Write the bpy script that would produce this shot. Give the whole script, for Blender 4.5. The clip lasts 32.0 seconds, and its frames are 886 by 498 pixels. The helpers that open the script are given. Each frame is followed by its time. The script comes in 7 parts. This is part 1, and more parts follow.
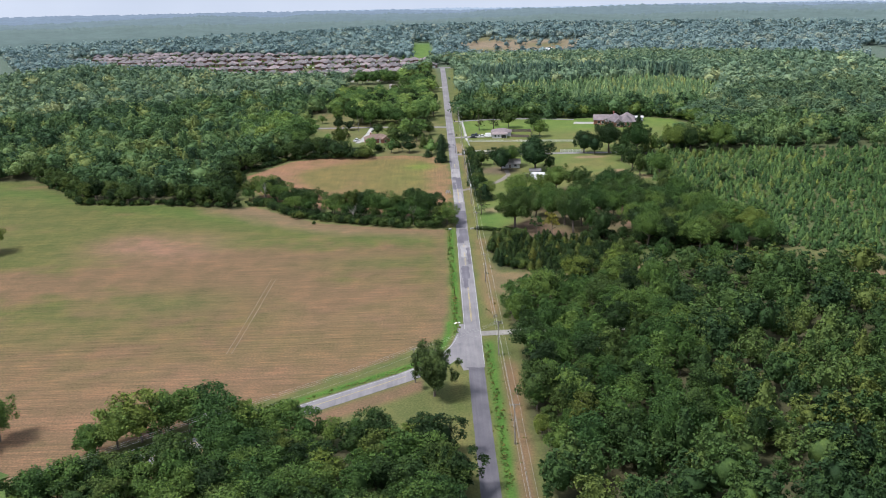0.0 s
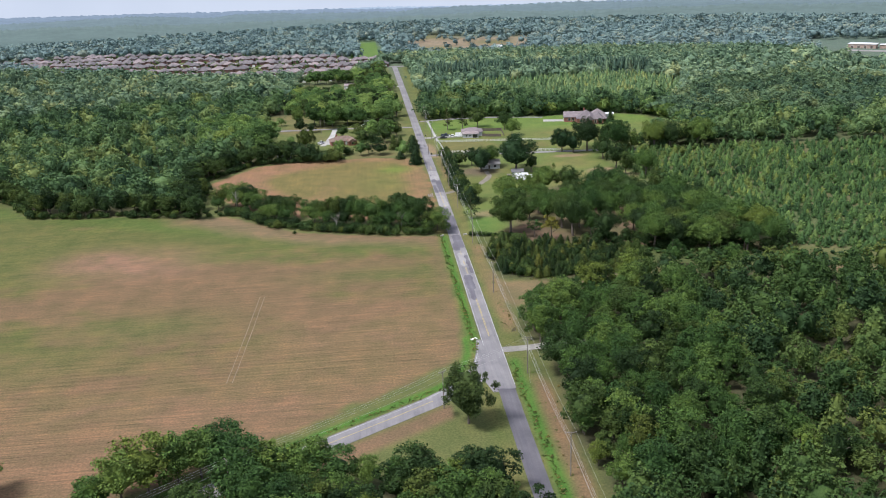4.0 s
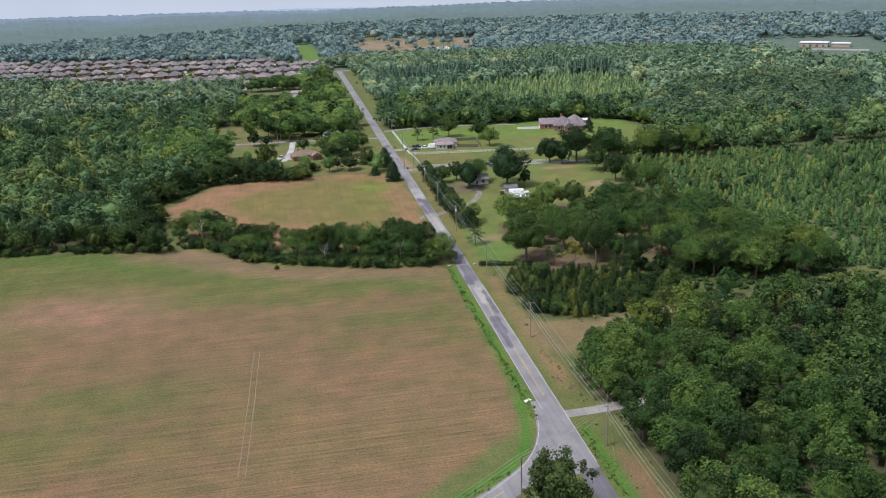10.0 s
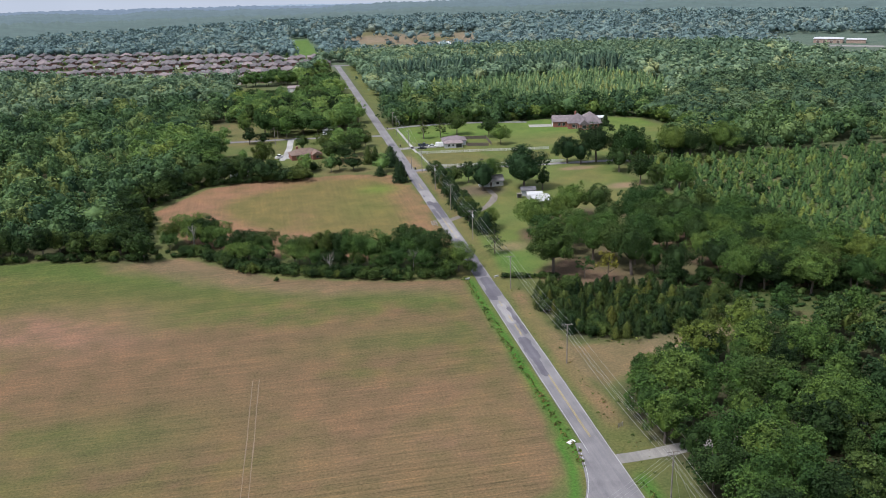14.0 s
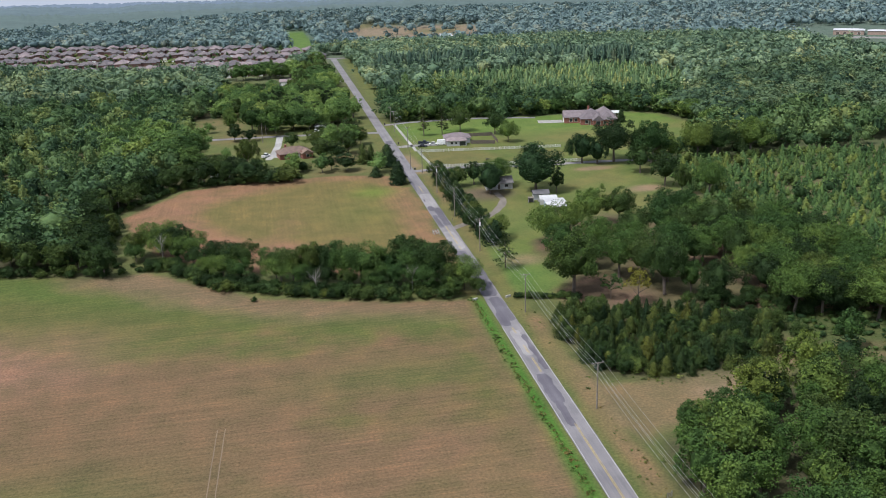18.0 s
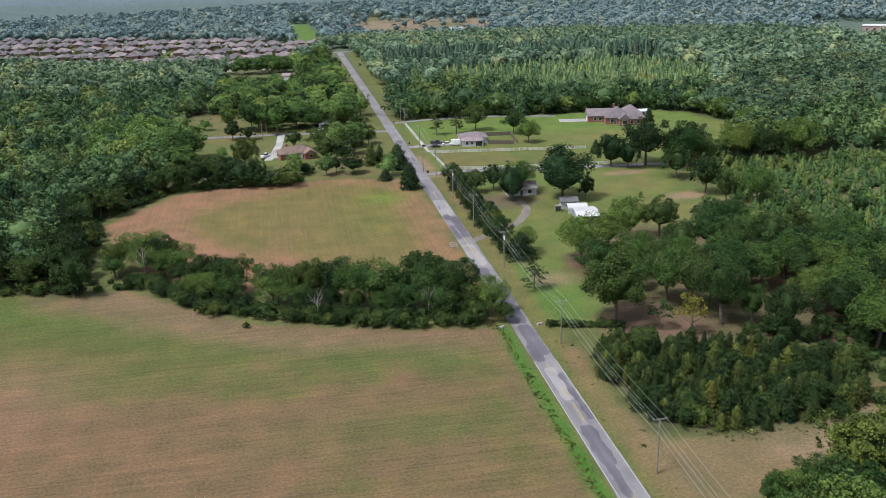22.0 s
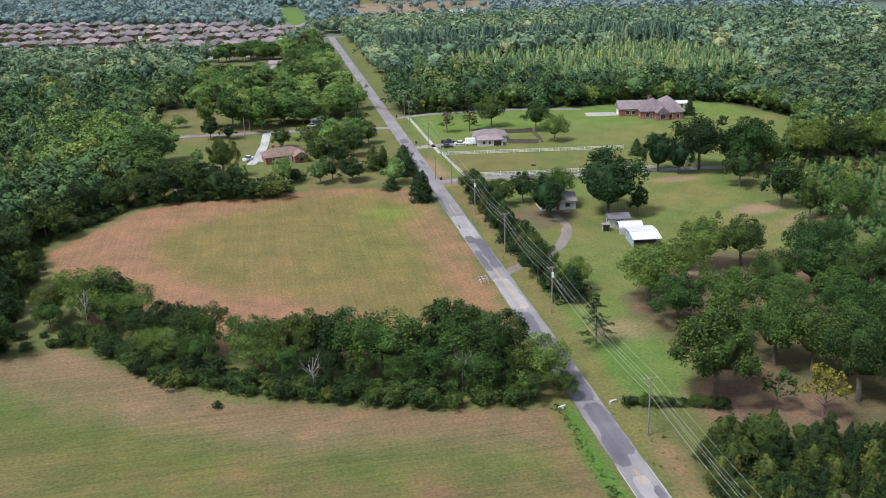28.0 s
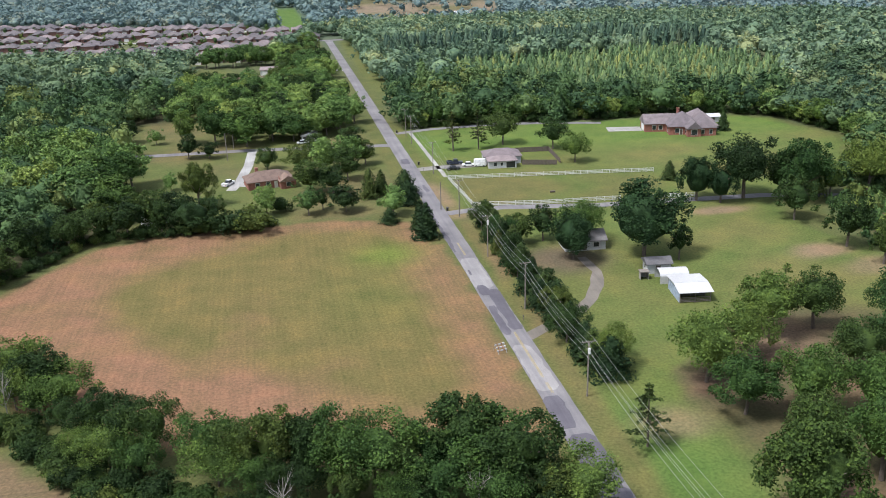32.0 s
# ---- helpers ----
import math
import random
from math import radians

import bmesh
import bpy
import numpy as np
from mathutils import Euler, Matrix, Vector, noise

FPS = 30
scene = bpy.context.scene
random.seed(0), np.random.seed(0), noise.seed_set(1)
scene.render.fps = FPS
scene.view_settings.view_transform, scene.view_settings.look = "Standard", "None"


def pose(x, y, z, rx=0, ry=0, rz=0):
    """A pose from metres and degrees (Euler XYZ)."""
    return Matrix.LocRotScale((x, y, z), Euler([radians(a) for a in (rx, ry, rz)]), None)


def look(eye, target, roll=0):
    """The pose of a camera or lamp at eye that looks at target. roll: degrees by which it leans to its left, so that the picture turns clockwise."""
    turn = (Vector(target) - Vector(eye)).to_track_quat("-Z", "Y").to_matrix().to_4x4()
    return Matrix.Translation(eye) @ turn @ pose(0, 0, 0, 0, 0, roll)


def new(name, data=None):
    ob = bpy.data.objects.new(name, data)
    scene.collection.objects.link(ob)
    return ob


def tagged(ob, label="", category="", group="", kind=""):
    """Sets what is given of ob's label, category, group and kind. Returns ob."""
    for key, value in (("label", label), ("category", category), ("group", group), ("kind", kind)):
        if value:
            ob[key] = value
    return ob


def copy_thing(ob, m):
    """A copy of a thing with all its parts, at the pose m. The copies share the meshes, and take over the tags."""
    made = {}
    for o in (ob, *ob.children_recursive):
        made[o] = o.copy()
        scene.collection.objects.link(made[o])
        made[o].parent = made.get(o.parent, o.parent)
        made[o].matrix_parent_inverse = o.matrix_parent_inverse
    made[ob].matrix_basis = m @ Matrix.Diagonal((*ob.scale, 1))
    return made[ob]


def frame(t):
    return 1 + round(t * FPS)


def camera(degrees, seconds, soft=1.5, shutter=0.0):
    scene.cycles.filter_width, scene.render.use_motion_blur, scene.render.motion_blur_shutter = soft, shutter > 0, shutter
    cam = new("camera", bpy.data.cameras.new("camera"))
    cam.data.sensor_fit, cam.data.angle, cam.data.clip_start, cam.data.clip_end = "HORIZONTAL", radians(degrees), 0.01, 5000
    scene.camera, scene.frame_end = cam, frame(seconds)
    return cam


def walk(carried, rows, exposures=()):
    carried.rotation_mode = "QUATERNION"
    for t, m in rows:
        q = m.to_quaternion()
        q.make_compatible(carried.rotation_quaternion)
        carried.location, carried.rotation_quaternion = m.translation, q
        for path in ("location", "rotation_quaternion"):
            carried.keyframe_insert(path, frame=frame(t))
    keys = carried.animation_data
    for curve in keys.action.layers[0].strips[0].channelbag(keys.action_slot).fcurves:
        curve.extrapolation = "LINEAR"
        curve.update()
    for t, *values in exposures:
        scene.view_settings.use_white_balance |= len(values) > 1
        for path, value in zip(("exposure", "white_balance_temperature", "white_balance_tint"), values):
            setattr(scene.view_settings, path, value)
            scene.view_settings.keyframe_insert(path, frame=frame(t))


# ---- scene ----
# ------------------------------------------------------------------ camera
cam = camera(52.75, 32.0, soft=0.95)
PATH = [
    (0, look((-9.31, -232.25, 114.93), (-8.53, -137.41, 83.22), -1.98)),
    (1, look((-16.05, -228.37, 113.84), (-12.62, -133.60, 82.12), -2.01)),
    (2, look((-21.59, -223.92, 112.91), (-15.70, -129.28, 81.16), -1.92)),
    (3, look((-26.67, -217.17, 112.47), (-19.70, -122.65, 80.57), -2.11)),
    (6, look((-45.82, -191.29, 110.93), (-34.11, -97.34, 78.75), -2.08)),
    (9, look((-56.63, -166.02, 109.71), (-40.41, -72.75, 77.48), -2.16)),
    (11, look((-60.55, -151.90, 109.00), (-43.16, -58.84, 76.79), -2.11)),
    (13, look((-61.67, -135.95, 105.59), (-43.92, -43.00, 73.24), -1.88)),
    (17, look((-56.56, -97.59, 98.25), (-38.82, -4.84, 65.34), -1.90)),
    (19, look((-52.88, -79.21, 94.31), (-35.39, 13.56, 61.36), -1.82)),
    (21, look((-51.52, -62.41, 91.94), (-34.46, 30.38, 58.79), -1.60)),
    (23, look((-53.17, -45.58, 89.02), (-35.89, 47.03, 55.49), -1.55)),
    (25, look((-53.91, -27.41, 86.57), (-36.24, 64.93, 52.48), -1.65)),
    (28, look((-49.88, 4.11, 83.17), (-31.89, 96.11, 48.35), -1.70)),
    (30, look((-46.78, 24.66, 82.87), (-28.79, 116.44, 47.47), -1.66)),
    (32, look((-42.71, 44.48, 81.20), (-25.05, 136.49, 46.26), -1.80)),
]
walk(cam, PATH, ((0, 0.84, 6080, 14), (3, 0.84, 6080, 14), (7, 0.72, 6080, 14), (12, 0.60, 6080, 14), (18, 0.58, 6080, 14), (24, 0.66, 6080, 14), (28, 0.78, 6080, 14), (32, 0.80, 6080, 14)))

# ------------------------------------------------------------------ sky, sun, exposure
world = bpy.data.worlds.new("overcast_sky")
scene.world = world
world.use_nodes = True
SUN_EL, SUN_AZ = radians(60), radians(250)


def build_world():
    nt = world.node_tree
    nt.nodes.clear()
    sky = nt.nodes.new("ShaderNodeTexSky")
    sky.sky_type = "NISHITA"
    sky.sun_disc = False
    sky.sun_elevation, sky.sun_rotation = SUN_EL, SUN_AZ
    sky.dust_density, sky.air_density = 3.0, 1.0
    co = nt.nodes.new("ShaderNodeTexCoord")
    cl = nt.nodes.new("ShaderNodeTexNoise")
    cl.inputs["Scale"].default_value, cl.inputs["Detail"].default_value = 2.2, 6
    ramp = nt.nodes.new("ShaderNodeValToRGB")
    ramp.color_ramp.elements[0].position, ramp.color_ramp.elements[0].color = 0.3, (5.2, 5.9, 6.9, 1)
    ramp.color_ramp.elements[1].position, ramp.color_ramp.elements[1].color = 0.7, (8.0, 8.6, 9.4, 1)
    mix = nt.nodes.new("ShaderNodeMix")
    mix.data_type = "RGBA"
    mix.inputs["Factor"].default_value = 0.82
    bg = nt.nodes.new("ShaderNodeBackground")
    bg.inputs["Strength"].default_value = 0.07
    out = nt.nodes.new("ShaderNodeOutputWorld")
    nt.links.new(co.outputs["Generated"], cl.inputs["Vector"])
    nt.links.new(cl.outputs["Fac"], ramp.inputs["Fac"])
    nt.links.new(sky.outputs["Color"], mix.inputs["A"])
    nt.links.new(ramp.outputs["Color"], mix.inputs["B"])
    nt.links.new(mix.outputs["Result"], bg.inputs["Color"])
    nt.links.new(bg.outputs["Background"], out.inputs["Surface"])


build_world()
sun = new("sun", bpy.data.lights.new("sun", "SUN"))
sun.data.energy, sun.data.angle, sun.data.color = 3.1, radians(14), (1.0, 0.965, 0.91)
sun.matrix_world = look((0, 0, 300), Vector((0, 0, 300)) - Vector((math.sin(SUN_AZ) * math.cos(SUN_EL), math.cos(SUN_AZ) * math.cos(SUN_EL), math.sin(SUN_EL))) * 10)

# ------------------------------------------------------------------ materials


def nodes_of(name):
    m = bpy.data.materials.new(name)
    m.use_nodes = True
    nt = m.node_tree
    return m, nt, nt.nodes["Principled BSDF"]


def noise_node(nt, scale, detail=4, vec=None, rough=0.55):
    n = nt.nodes.new("ShaderNodeTexNoise")
    n.inputs["Scale"].default_value, n.inputs["Detail"].default_value = scale, detail
    n.inputs["Roughness"].default_value = rough
    if vec is not None:
        nt.links.new(vec, n.inputs["Vector"])
    return n


def ramp_node(nt, fac, stops):
    r = nt.nodes.new("ShaderNodeValToRGB")
    els = r.color_ramp.elements
    while len(els) < len(stops):
        els.new(0.5)
    for e, (p, c) in zip(els, stops):
        e.position, e.color = p, (*c, 1)
    nt.links.new(fac, r.inputs["Fac"])
    return r


def mix_node(nt, a, b, fac, blend="MIX"):
    m = nt.nodes.new("ShaderNodeMix")
    m.data_type, m.blend_type = "RGBA", blend
    for sock, v in (("A", a), ("B", b), ("Factor", fac)):
        if isinstance(v, (int, float)):
            m.inputs[sock].default_value = v
        elif isinstance(v, tuple):
            m.inputs[sock].default_value = (*v, 1)
        else:
            nt.links.new(v, m.inputs[sock])
    return m.outputs["Result"]


def position(nt):
    return nt.nodes.new("ShaderNodeNewGeometry").outputs["Position"]


def bump(nt, bsdf, height, strength, distance):
    b = nt.nodes.new("ShaderNodeBump")
    b.inputs["Strength"].default_value, b.inputs["Distance"].default_value = strength, distance
    nt.links.new(height, b.inputs["Height"])
    nt.links.new(b.outputs["Normal"], bsdf.inputs["Normal"])


def plain(name, colour, rough=0.7, metal=0.0, var=0.25, scale=1.5, fine=14.0):
    """Paint, wood, metal or stone: one colour, weathered at two scales."""
    m, nt, b = nodes_of(name)
    p = position(nt)
    big, small = noise_node(nt, scale, 4, p), noise_node(nt, fine, 3, p)
    lo, hi = tuple(c * (1 - var) for c in colour), tuple(min(1, c * (1 + var)) for c in colour)
    a = ramp_node(nt, big.outputs["Fac"], [(0.3, lo), (0.7, hi)])
    c = ramp_node(nt, small.outputs["Fac"], [(0.25, (0.8, 0.8, 0.8)), (0.75, (1.1, 1.1, 1.1))])
    col = mix_node(nt, a.outputs["Color"], c.outputs["Color"], 1.0, "MULTIPLY")
    nt.links.new(col, b.inputs["Base Color"])
    b.inputs["Roughness"].default_value, b.inputs["Metallic"].default_value = rough, metal
    bump(nt, b, small.outputs["Fac"], 0.25, 0.02)
    return m


def foliage(name, dark, mid, light, by_tree, spread=1.0):
    """Leaves: colour differs from tree to tree and from clump to clump."""
    m, nt, b = nodes_of(name)
    geo = nt.nodes.new("ShaderNodeNewGeometry")
    if by_tree == "object":
        own = nt.nodes.new("ShaderNodeObjectInfo").outputs["Random"]
    else:
        at = nt.nodes.new("ShaderNodeAttribute")
        at.attribute_name = "tint"
        own = at.outputs["Fac"]
    olive = tuple(c * k for c, k in zip(light, (1.14, 0.98, 0.86)))
    tree = ramp_node(nt, own, [(0.0, dark), (0.5, mid), (0.9, light), (1.0, olive)])
    leaf = ramp_node(nt, geo.outputs["Random Per Island"], [(0.0, (1 - 0.27 * spread, 1 - 0.25 * spread, 1 - 0.22 * spread)), (0.5, (1, 1, 1)), (1.0, (1 + 0.36 * spread, 1 + 0.32 * spread, 1 + 0.14 * spread))])
    col = mix_node(nt, tree.outputs["Color"], leaf.outputs["Color"], 1.0, "MULTIPLY")
    nz = noise_node(nt, 0.35, 3, geo.outputs["Position"])
    mott = ramp_node(nt, nz.outputs["Fac"], [(0.34, (0.80, 0.84, 0.88)), (0.5, (1, 1, 1)), (0.66, (1.22, 1.16, 1.02))])
    col = mix_node(nt, col, mott.outputs["Color"], 1.0, "MULTIPLY")
    grain = noise_node(nt, 3.6, 4, geo.outputs["Position"], 0.7)
    twig = ramp_node(nt, grain.outputs["Fac"], [(0.32, (0.72, 0.75, 0.76)), (0.5, (1, 1, 1)), (0.68, (1.24, 1.22, 1.15))])
    col = mix_node(nt, col, twig.outputs["Color"], 1.0, "MULTIPLY")
    nt.links.new(col, b.inputs["Base Color"])
    b.inputs["Roughness"].default_value = 0.6
    b.inputs["Specular IOR Level"].default_value = 0.1
    bump(nt, b, grain.outputs["Fac"], 0.7, 0.25)
    tr = nt.nodes.new("ShaderNodeBsdfTranslucent")
    nt.links.new(col, tr.inputs["Color"])
    mx = nt.nodes.new("ShaderNodeMixShader")
    mx.inputs[0].default_value = 0.14
    nt.links.new(b.outputs[0], mx.inputs[1])
    nt.links.new(tr.outputs[0], mx.inputs[2])
    nt.links.new(mx.outputs[0], nt.nodes["Material Output"].inputs["Surface"])
    return m


M_BROAD = foliage("broadleaf_leaves", (0.018, 0.036, 0.012), (0.035, 0.066, 0.019), (0.066, 0.100, 0.026), "object")
M_LIGHT = foliage("pale_broadleaf_leaves", (0.031, 0.068, 0.020), (0.059, 0.110, 0.027), (0.100, 0.153, 0.036), "object")
M_WOODS = foliage("wood_canopy_leaves", (0.024, 0.050, 0.018), (0.047, 0.088, 0.024), (0.086, 0.130, 0.037), "attribute", 0.6)
# Slightly paler and bluer than the near woods: a first step of painted haze.
M_SIDEWOOD = foliage("mixed_wood_leaves", (0.039, 0.078, 0.036), (0.075, 0.133, 0.051), (0.131, 0.195, 0.071), "attribute", 0.6)
M_CEDAR = foliage("cedar_needles", (0.018, 0.038, 0.015), (0.033, 0.059, 0.021), (0.061, 0.088, 0.026), "object")
M_JUNIPER = foliage("juniper_needles", (0.023, 0.041, 0.013), (0.044, 0.066, 0.018), (0.081, 0.101, 0.025), "object")
# Pale green needles, lifted and blued further to stand for haze.
M_PINE = foliage("young_pine_needles", (0.093, 0.160, 0.075), (0.138, 0.214, 0.097), (0.190, 0.261, 0.112), "attribute")
M_SAPLING = foliage("sapling_needles", (0.049, 0.097, 0.034), (0.079, 0.140, 0.047), (0.120, 0.180, 0.056), "attribute")
# Leaf colour paled and blued to stand for haze over the hillside.
M_LEFTWOOD = foliage("hazed_hillside_leaves", (0.068, 0.116, 0.070), (0.119, 0.180, 0.101), (0.183, 0.248, 0.130), "attribute", 0.6)
M_PALELEAF = foliage("garden_tree_leaves", (0.065, 0.124, 0.040), (0.117, 0.198, 0.058), (0.188, 0.273, 0.076), "object")
M_OAK = foliage("free_oak_leaves", (0.050, 0.085, 0.021), (0.055, 0.091, 0.023), (0.060, 0.097, 0.025), "object", 1.3)
# Oak leaf colour paled and blued to stand for haze beyond the lawn.
M_OAKWOOD = foliage("hazed_oak_leaves", (0.050, 0.092, 0.054), (0.083, 0.137, 0.073), (0.124, 0.179, 0.089), "attribute", 0.6)
M_DARKLEAF = foliage("dark_shade_leaves", (0.017, 0.041, 0.016), (0.021, 0.047, 0.018), (0.025, 0.054, 0.019), "object")
M_YELLOW = foliage("yellowing_leaves", (0.151, 0.144, 0.028), (0.186, 0.175, 0.034), (0.206, 0.193, 0.041), "object")
# Mid and far leaf colours carry the haze of distance, not their own tint.
M_MIDWOOD = foliage("hazed_mixed_leaves", (0.086, 0.143, 0.091), (0.143, 0.213, 0.130), (0.213, 0.285, 0.161), "attribute", 0.6)
M_FARWOOD = foliage("hazed_distant_leaves", (0.105, 0.161, 0.166), (0.140, 0.206, 0.206), (0.178, 0.245, 0.230), "attribute", 0.4)
M_BARK = plain("tree_bark", (0.13, 0.105, 0.085), 0.9)
M_POLE = plain("weathered_pole_wood", (0.20, 0.175, 0.15), 0.85)


def road_material(name, base, warm):
    m, nt, b = nodes_of(name)
    p = position(nt)
    big, fine = noise_node(nt, 0.12, 5, p), noise_node(nt, 9.0, 3, p)
    sep = nt.nodes.new("ShaderNodeMapping")
    sep.inputs["Scale"].default_value = (0.9, 0.04, 1)
    nt.links.new(p, sep.inputs["Vector"])
    streak = noise_node(nt, 1.0, 4, sep.outputs["Vector"])
    c1 = ramp_node(nt, big.outputs["Fac"], [(0.3, tuple(v * 0.85 for v in base)), (0.7, tuple(v * 1.15 for v in warm))])
    c2 = ramp_node(nt, streak.outputs["Fac"], [(0.3, (0.82, 0.82, 0.84)), (0.65, (1.1, 1.1, 1.08))])
    c3 = ramp_node(nt, fine.outputs["Fac"], [(0.3, (0.85, 0.85, 0.85)), (0.7, (1.12, 1.12, 1.12))])
    col = mix_node(nt, c1.outputs["Color"], c2.outputs["Color"], 1.0, "MULTIPLY")
    col = mix_node(nt, col, c3.outputs["Color"], 1.0, "MULTIPLY")
    nt.links.new(col, b.inputs["Base Color"])
    b.inputs["Roughness"].default_value = 0.85
    bump(nt, b, fine.outputs["Fac"], 0.3, 0.02)
    return m


M_ROAD = road_material("worn_grey_chipseal", (0.148, 0.139, 0.148), (0.182, 0.172, 0.174))
M_DARK = road_material("dark_asphalt", (0.073, 0.069, 0.081), (0.095, 0.088, 0.099))
M_GRAVEL = road_material("pale_gravel", (0.174, 0.164, 0.150), (0.221, 0.208, 0.191))
M_LINE_W = plain("worn_white_line", (0.36, 0.36, 0.35), 0.7)
M_LINE_Y = plain("worn_yellow_line", (0.33, 0.26, 0.11), 0.7)


def ground_material():
    """Grass, stubble and soil: the cover map gives each area its plants and the far ground its haze, noise and mowing
    rows break it up.
    """
    m, nt, b = nodes_of("ground_cover")
    p = position(nt)
    cov = nt.nodes.new("ShaderNodeAttribute")
    cov.attribute_name = "cover"
    rows = nt.nodes.new("ShaderNodeAttribute")
    rows.attribute_name = "rows"
    split = nt.nodes.new("ShaderNodeSeparateColor")
    nt.links.new(rows.outputs["Color"], split.inputs["Color"])
    col = cov.outputs["Color"]
    # long streaks across and along the fields
    for axis, scale, k in (((0.025, 0.9, 1), 1.0, "Red"), ((0.05, 2.1, 1), 1.0, "Red"), ((0.8, 0.025, 1), 1.0, "Green"), ((1.7, 0.04, 1), 1.0, "Green")):
        mp = nt.nodes.new("ShaderNodeMapping")
        mp.inputs["Scale"].default_value = axis
        mp.inputs["Rotation"].default_value = (0, 0, 0.03 if k == "Red" else 0.16)
        nt.links.new(p, mp.inputs["Vector"])
        st = noise_node(nt, scale, 6, mp.outputs["Vector"], 0.7)
        stain = ramp_node(nt, st.outputs["Fac"], [(0.34, (0.76, 0.79, 0.77)), (0.5, (1, 1, 1)), (0.66, (1.25, 1.17, 1.13))])
        strong = mix_node(nt, col, stain.outputs["Color"], 1.0, "MULTIPLY")
        col = mix_node(nt, col, strong, split.outputs[k])
    mid = noise_node(nt, 0.11, 6, p, 0.65)
    c1 = ramp_node(nt, mid.outputs["Fac"], [(0.33, (0.80, 0.88, 0.82)), (0.5, (1, 1, 1)), (0.67, (1.22, 1.12, 1.1))])
    fine = noise_node(nt, 1.6, 5, p, 0.7)
    c2 = ramp_node(nt, fine.outputs["Fac"], [(0.3, (0.66, 0.68, 0.66)), (0.7, (1.34, 1.31, 1.28))])
    col = mix_node(nt, col, c1.outputs["Color"], 1.0, "MULTIPLY")
    col = mix_node(nt, col, c2.outputs["Color"], 1.0, "MULTIPLY")
    nt.links.new(col, b.inputs["Base Color"])
    b.inputs["Roughness"].default_value = 0.95
    b.inputs["Specular IOR Level"].default_value = 0.1
    bump(nt, b, fine.outputs["Fac"], 0.5, 0.15)
    return m


M_GROUND = ground_material()

# ------------------------------------------------------------------ building helpers
rng = np.random.default_rng(7)


def thing(name, label, category, m=None, group="", kind=""):
    ob = new(name)
    ob.empty_display_size = 0.5
    if m is not None:
        ob.matrix_basis = m
    return tagged(ob, label, category, group, kind)


def part(name, bm, material, parent=None, label=""):
    me = bpy.data.meshes.new(name)
    bm.to_mesh(me)
    bm.free()
    me.materials.append(material)
    ob = new(name, me)
    if parent is not None:
        ob.parent = parent
    if label:
        tagged(ob, label)
    return ob


def mesh_np(name, verts, faces, material, tint=None, smooth=False):
    """A mesh from arrays: verts (n, 3), faces (m, k) of one size."""
    me = bpy.data.meshes.new(name)
    k = faces.shape[1]
    me.vertices.add(len(verts))
    me.vertices.foreach_set("co", np.ascontiguousarray(verts, np.float32).ravel())
    me.loops.add(faces.size)
    me.loops.foreach_set("vertex_index", np.ascontiguousarray(faces, np.int32).ravel())
    me.polygons.add(len(faces))
    me.polygons.foreach_set("loop_start", np.arange(0, faces.size, k, dtype=np.int32))
    if smooth:
        me.polygons.foreach_set("use_smooth", np.ones(len(faces), bool))
    me.update(calc_edges=True)
    if tint is not None:
        at = me.attributes.new("tint", "FLOAT", "POINT")
        at.data.foreach_set("value", np.ascontiguousarray(tint, np.float32))
    me.materials.append(material)
    return me


def box(bm, x0, y0, z0, x1, y1, z1):
    vs = [bm.verts.new(c) for c in ((x0, y0, z0), (x1, y0, z0), (x1, y1, z0), (x0, y1, z0), (x0, y0, z1), (x1, y0, z1), (x1, y1, z1), (x0, y1, z1))]
    for f in ((3, 2, 1, 0), (4, 5, 6, 7), (0, 1, 5, 4), (1, 2, 6, 5), (2, 3, 7, 6), (3, 0, 4, 7)):
        bm.faces.new([vs[i] for i in f])
    return vs


def tube(bm, a, b, ra, rb, n=8):
    """A tapered round bar from a to b."""
    a, b = Vector(a), Vector(b)
    q = (b - a).to_track_quat("Z", "Y")
    rings = []
    for c, r in ((a, ra), (b, rb)):
        rings.append([bm.verts.new(c + q @ Vector((r * math.cos(2 * math.pi * i / n), r * math.sin(2 * math.pi * i / n), 0))) for i in range(n)])
    for i in range(n):
        bm.faces.new((rings[0][i], rings[0][(i + 1) % n], rings[1][(i + 1) % n], rings[1][i]))
    bm.faces.new(rings[0][::-1])
    bm.faces.new(rings[1])


def inside(poly, x, y):
    """Which of the points lie in the polygon."""
    p = np.asarray(poly, float)
    hit = np.zeros(np.shape(x), bool)
    for (x0, y0), (x1, y1) in zip(p, np.roll(p, -1, 0)):
        cross = (y0 > y) != (y1 > y)
        hit ^= cross & (x < (x1 - x0) * (y - y0) / (y1 - y0 + 1e-12) + x0)
    return hit


def from_line(line, x, y):
    """Distance of points from an open line."""
    p = np.asarray(line, float)
    d = np.full(np.shape(x), 1e9)
    for (x0, y0), (x1, y1) in zip(p[:-1], p[1:]):
        L = (x1 - x0) ** 2 + (y1 - y0) ** 2
        s = np.clip(((x - x0) * (x1 - x0) + (y - y0) * (y1 - y0)) / L, 0, 1)
        d = np.minimum(d, np.hypot(x - x0 - s * (x1 - x0), y - y0 - s * (y1 - y0)))
    return d


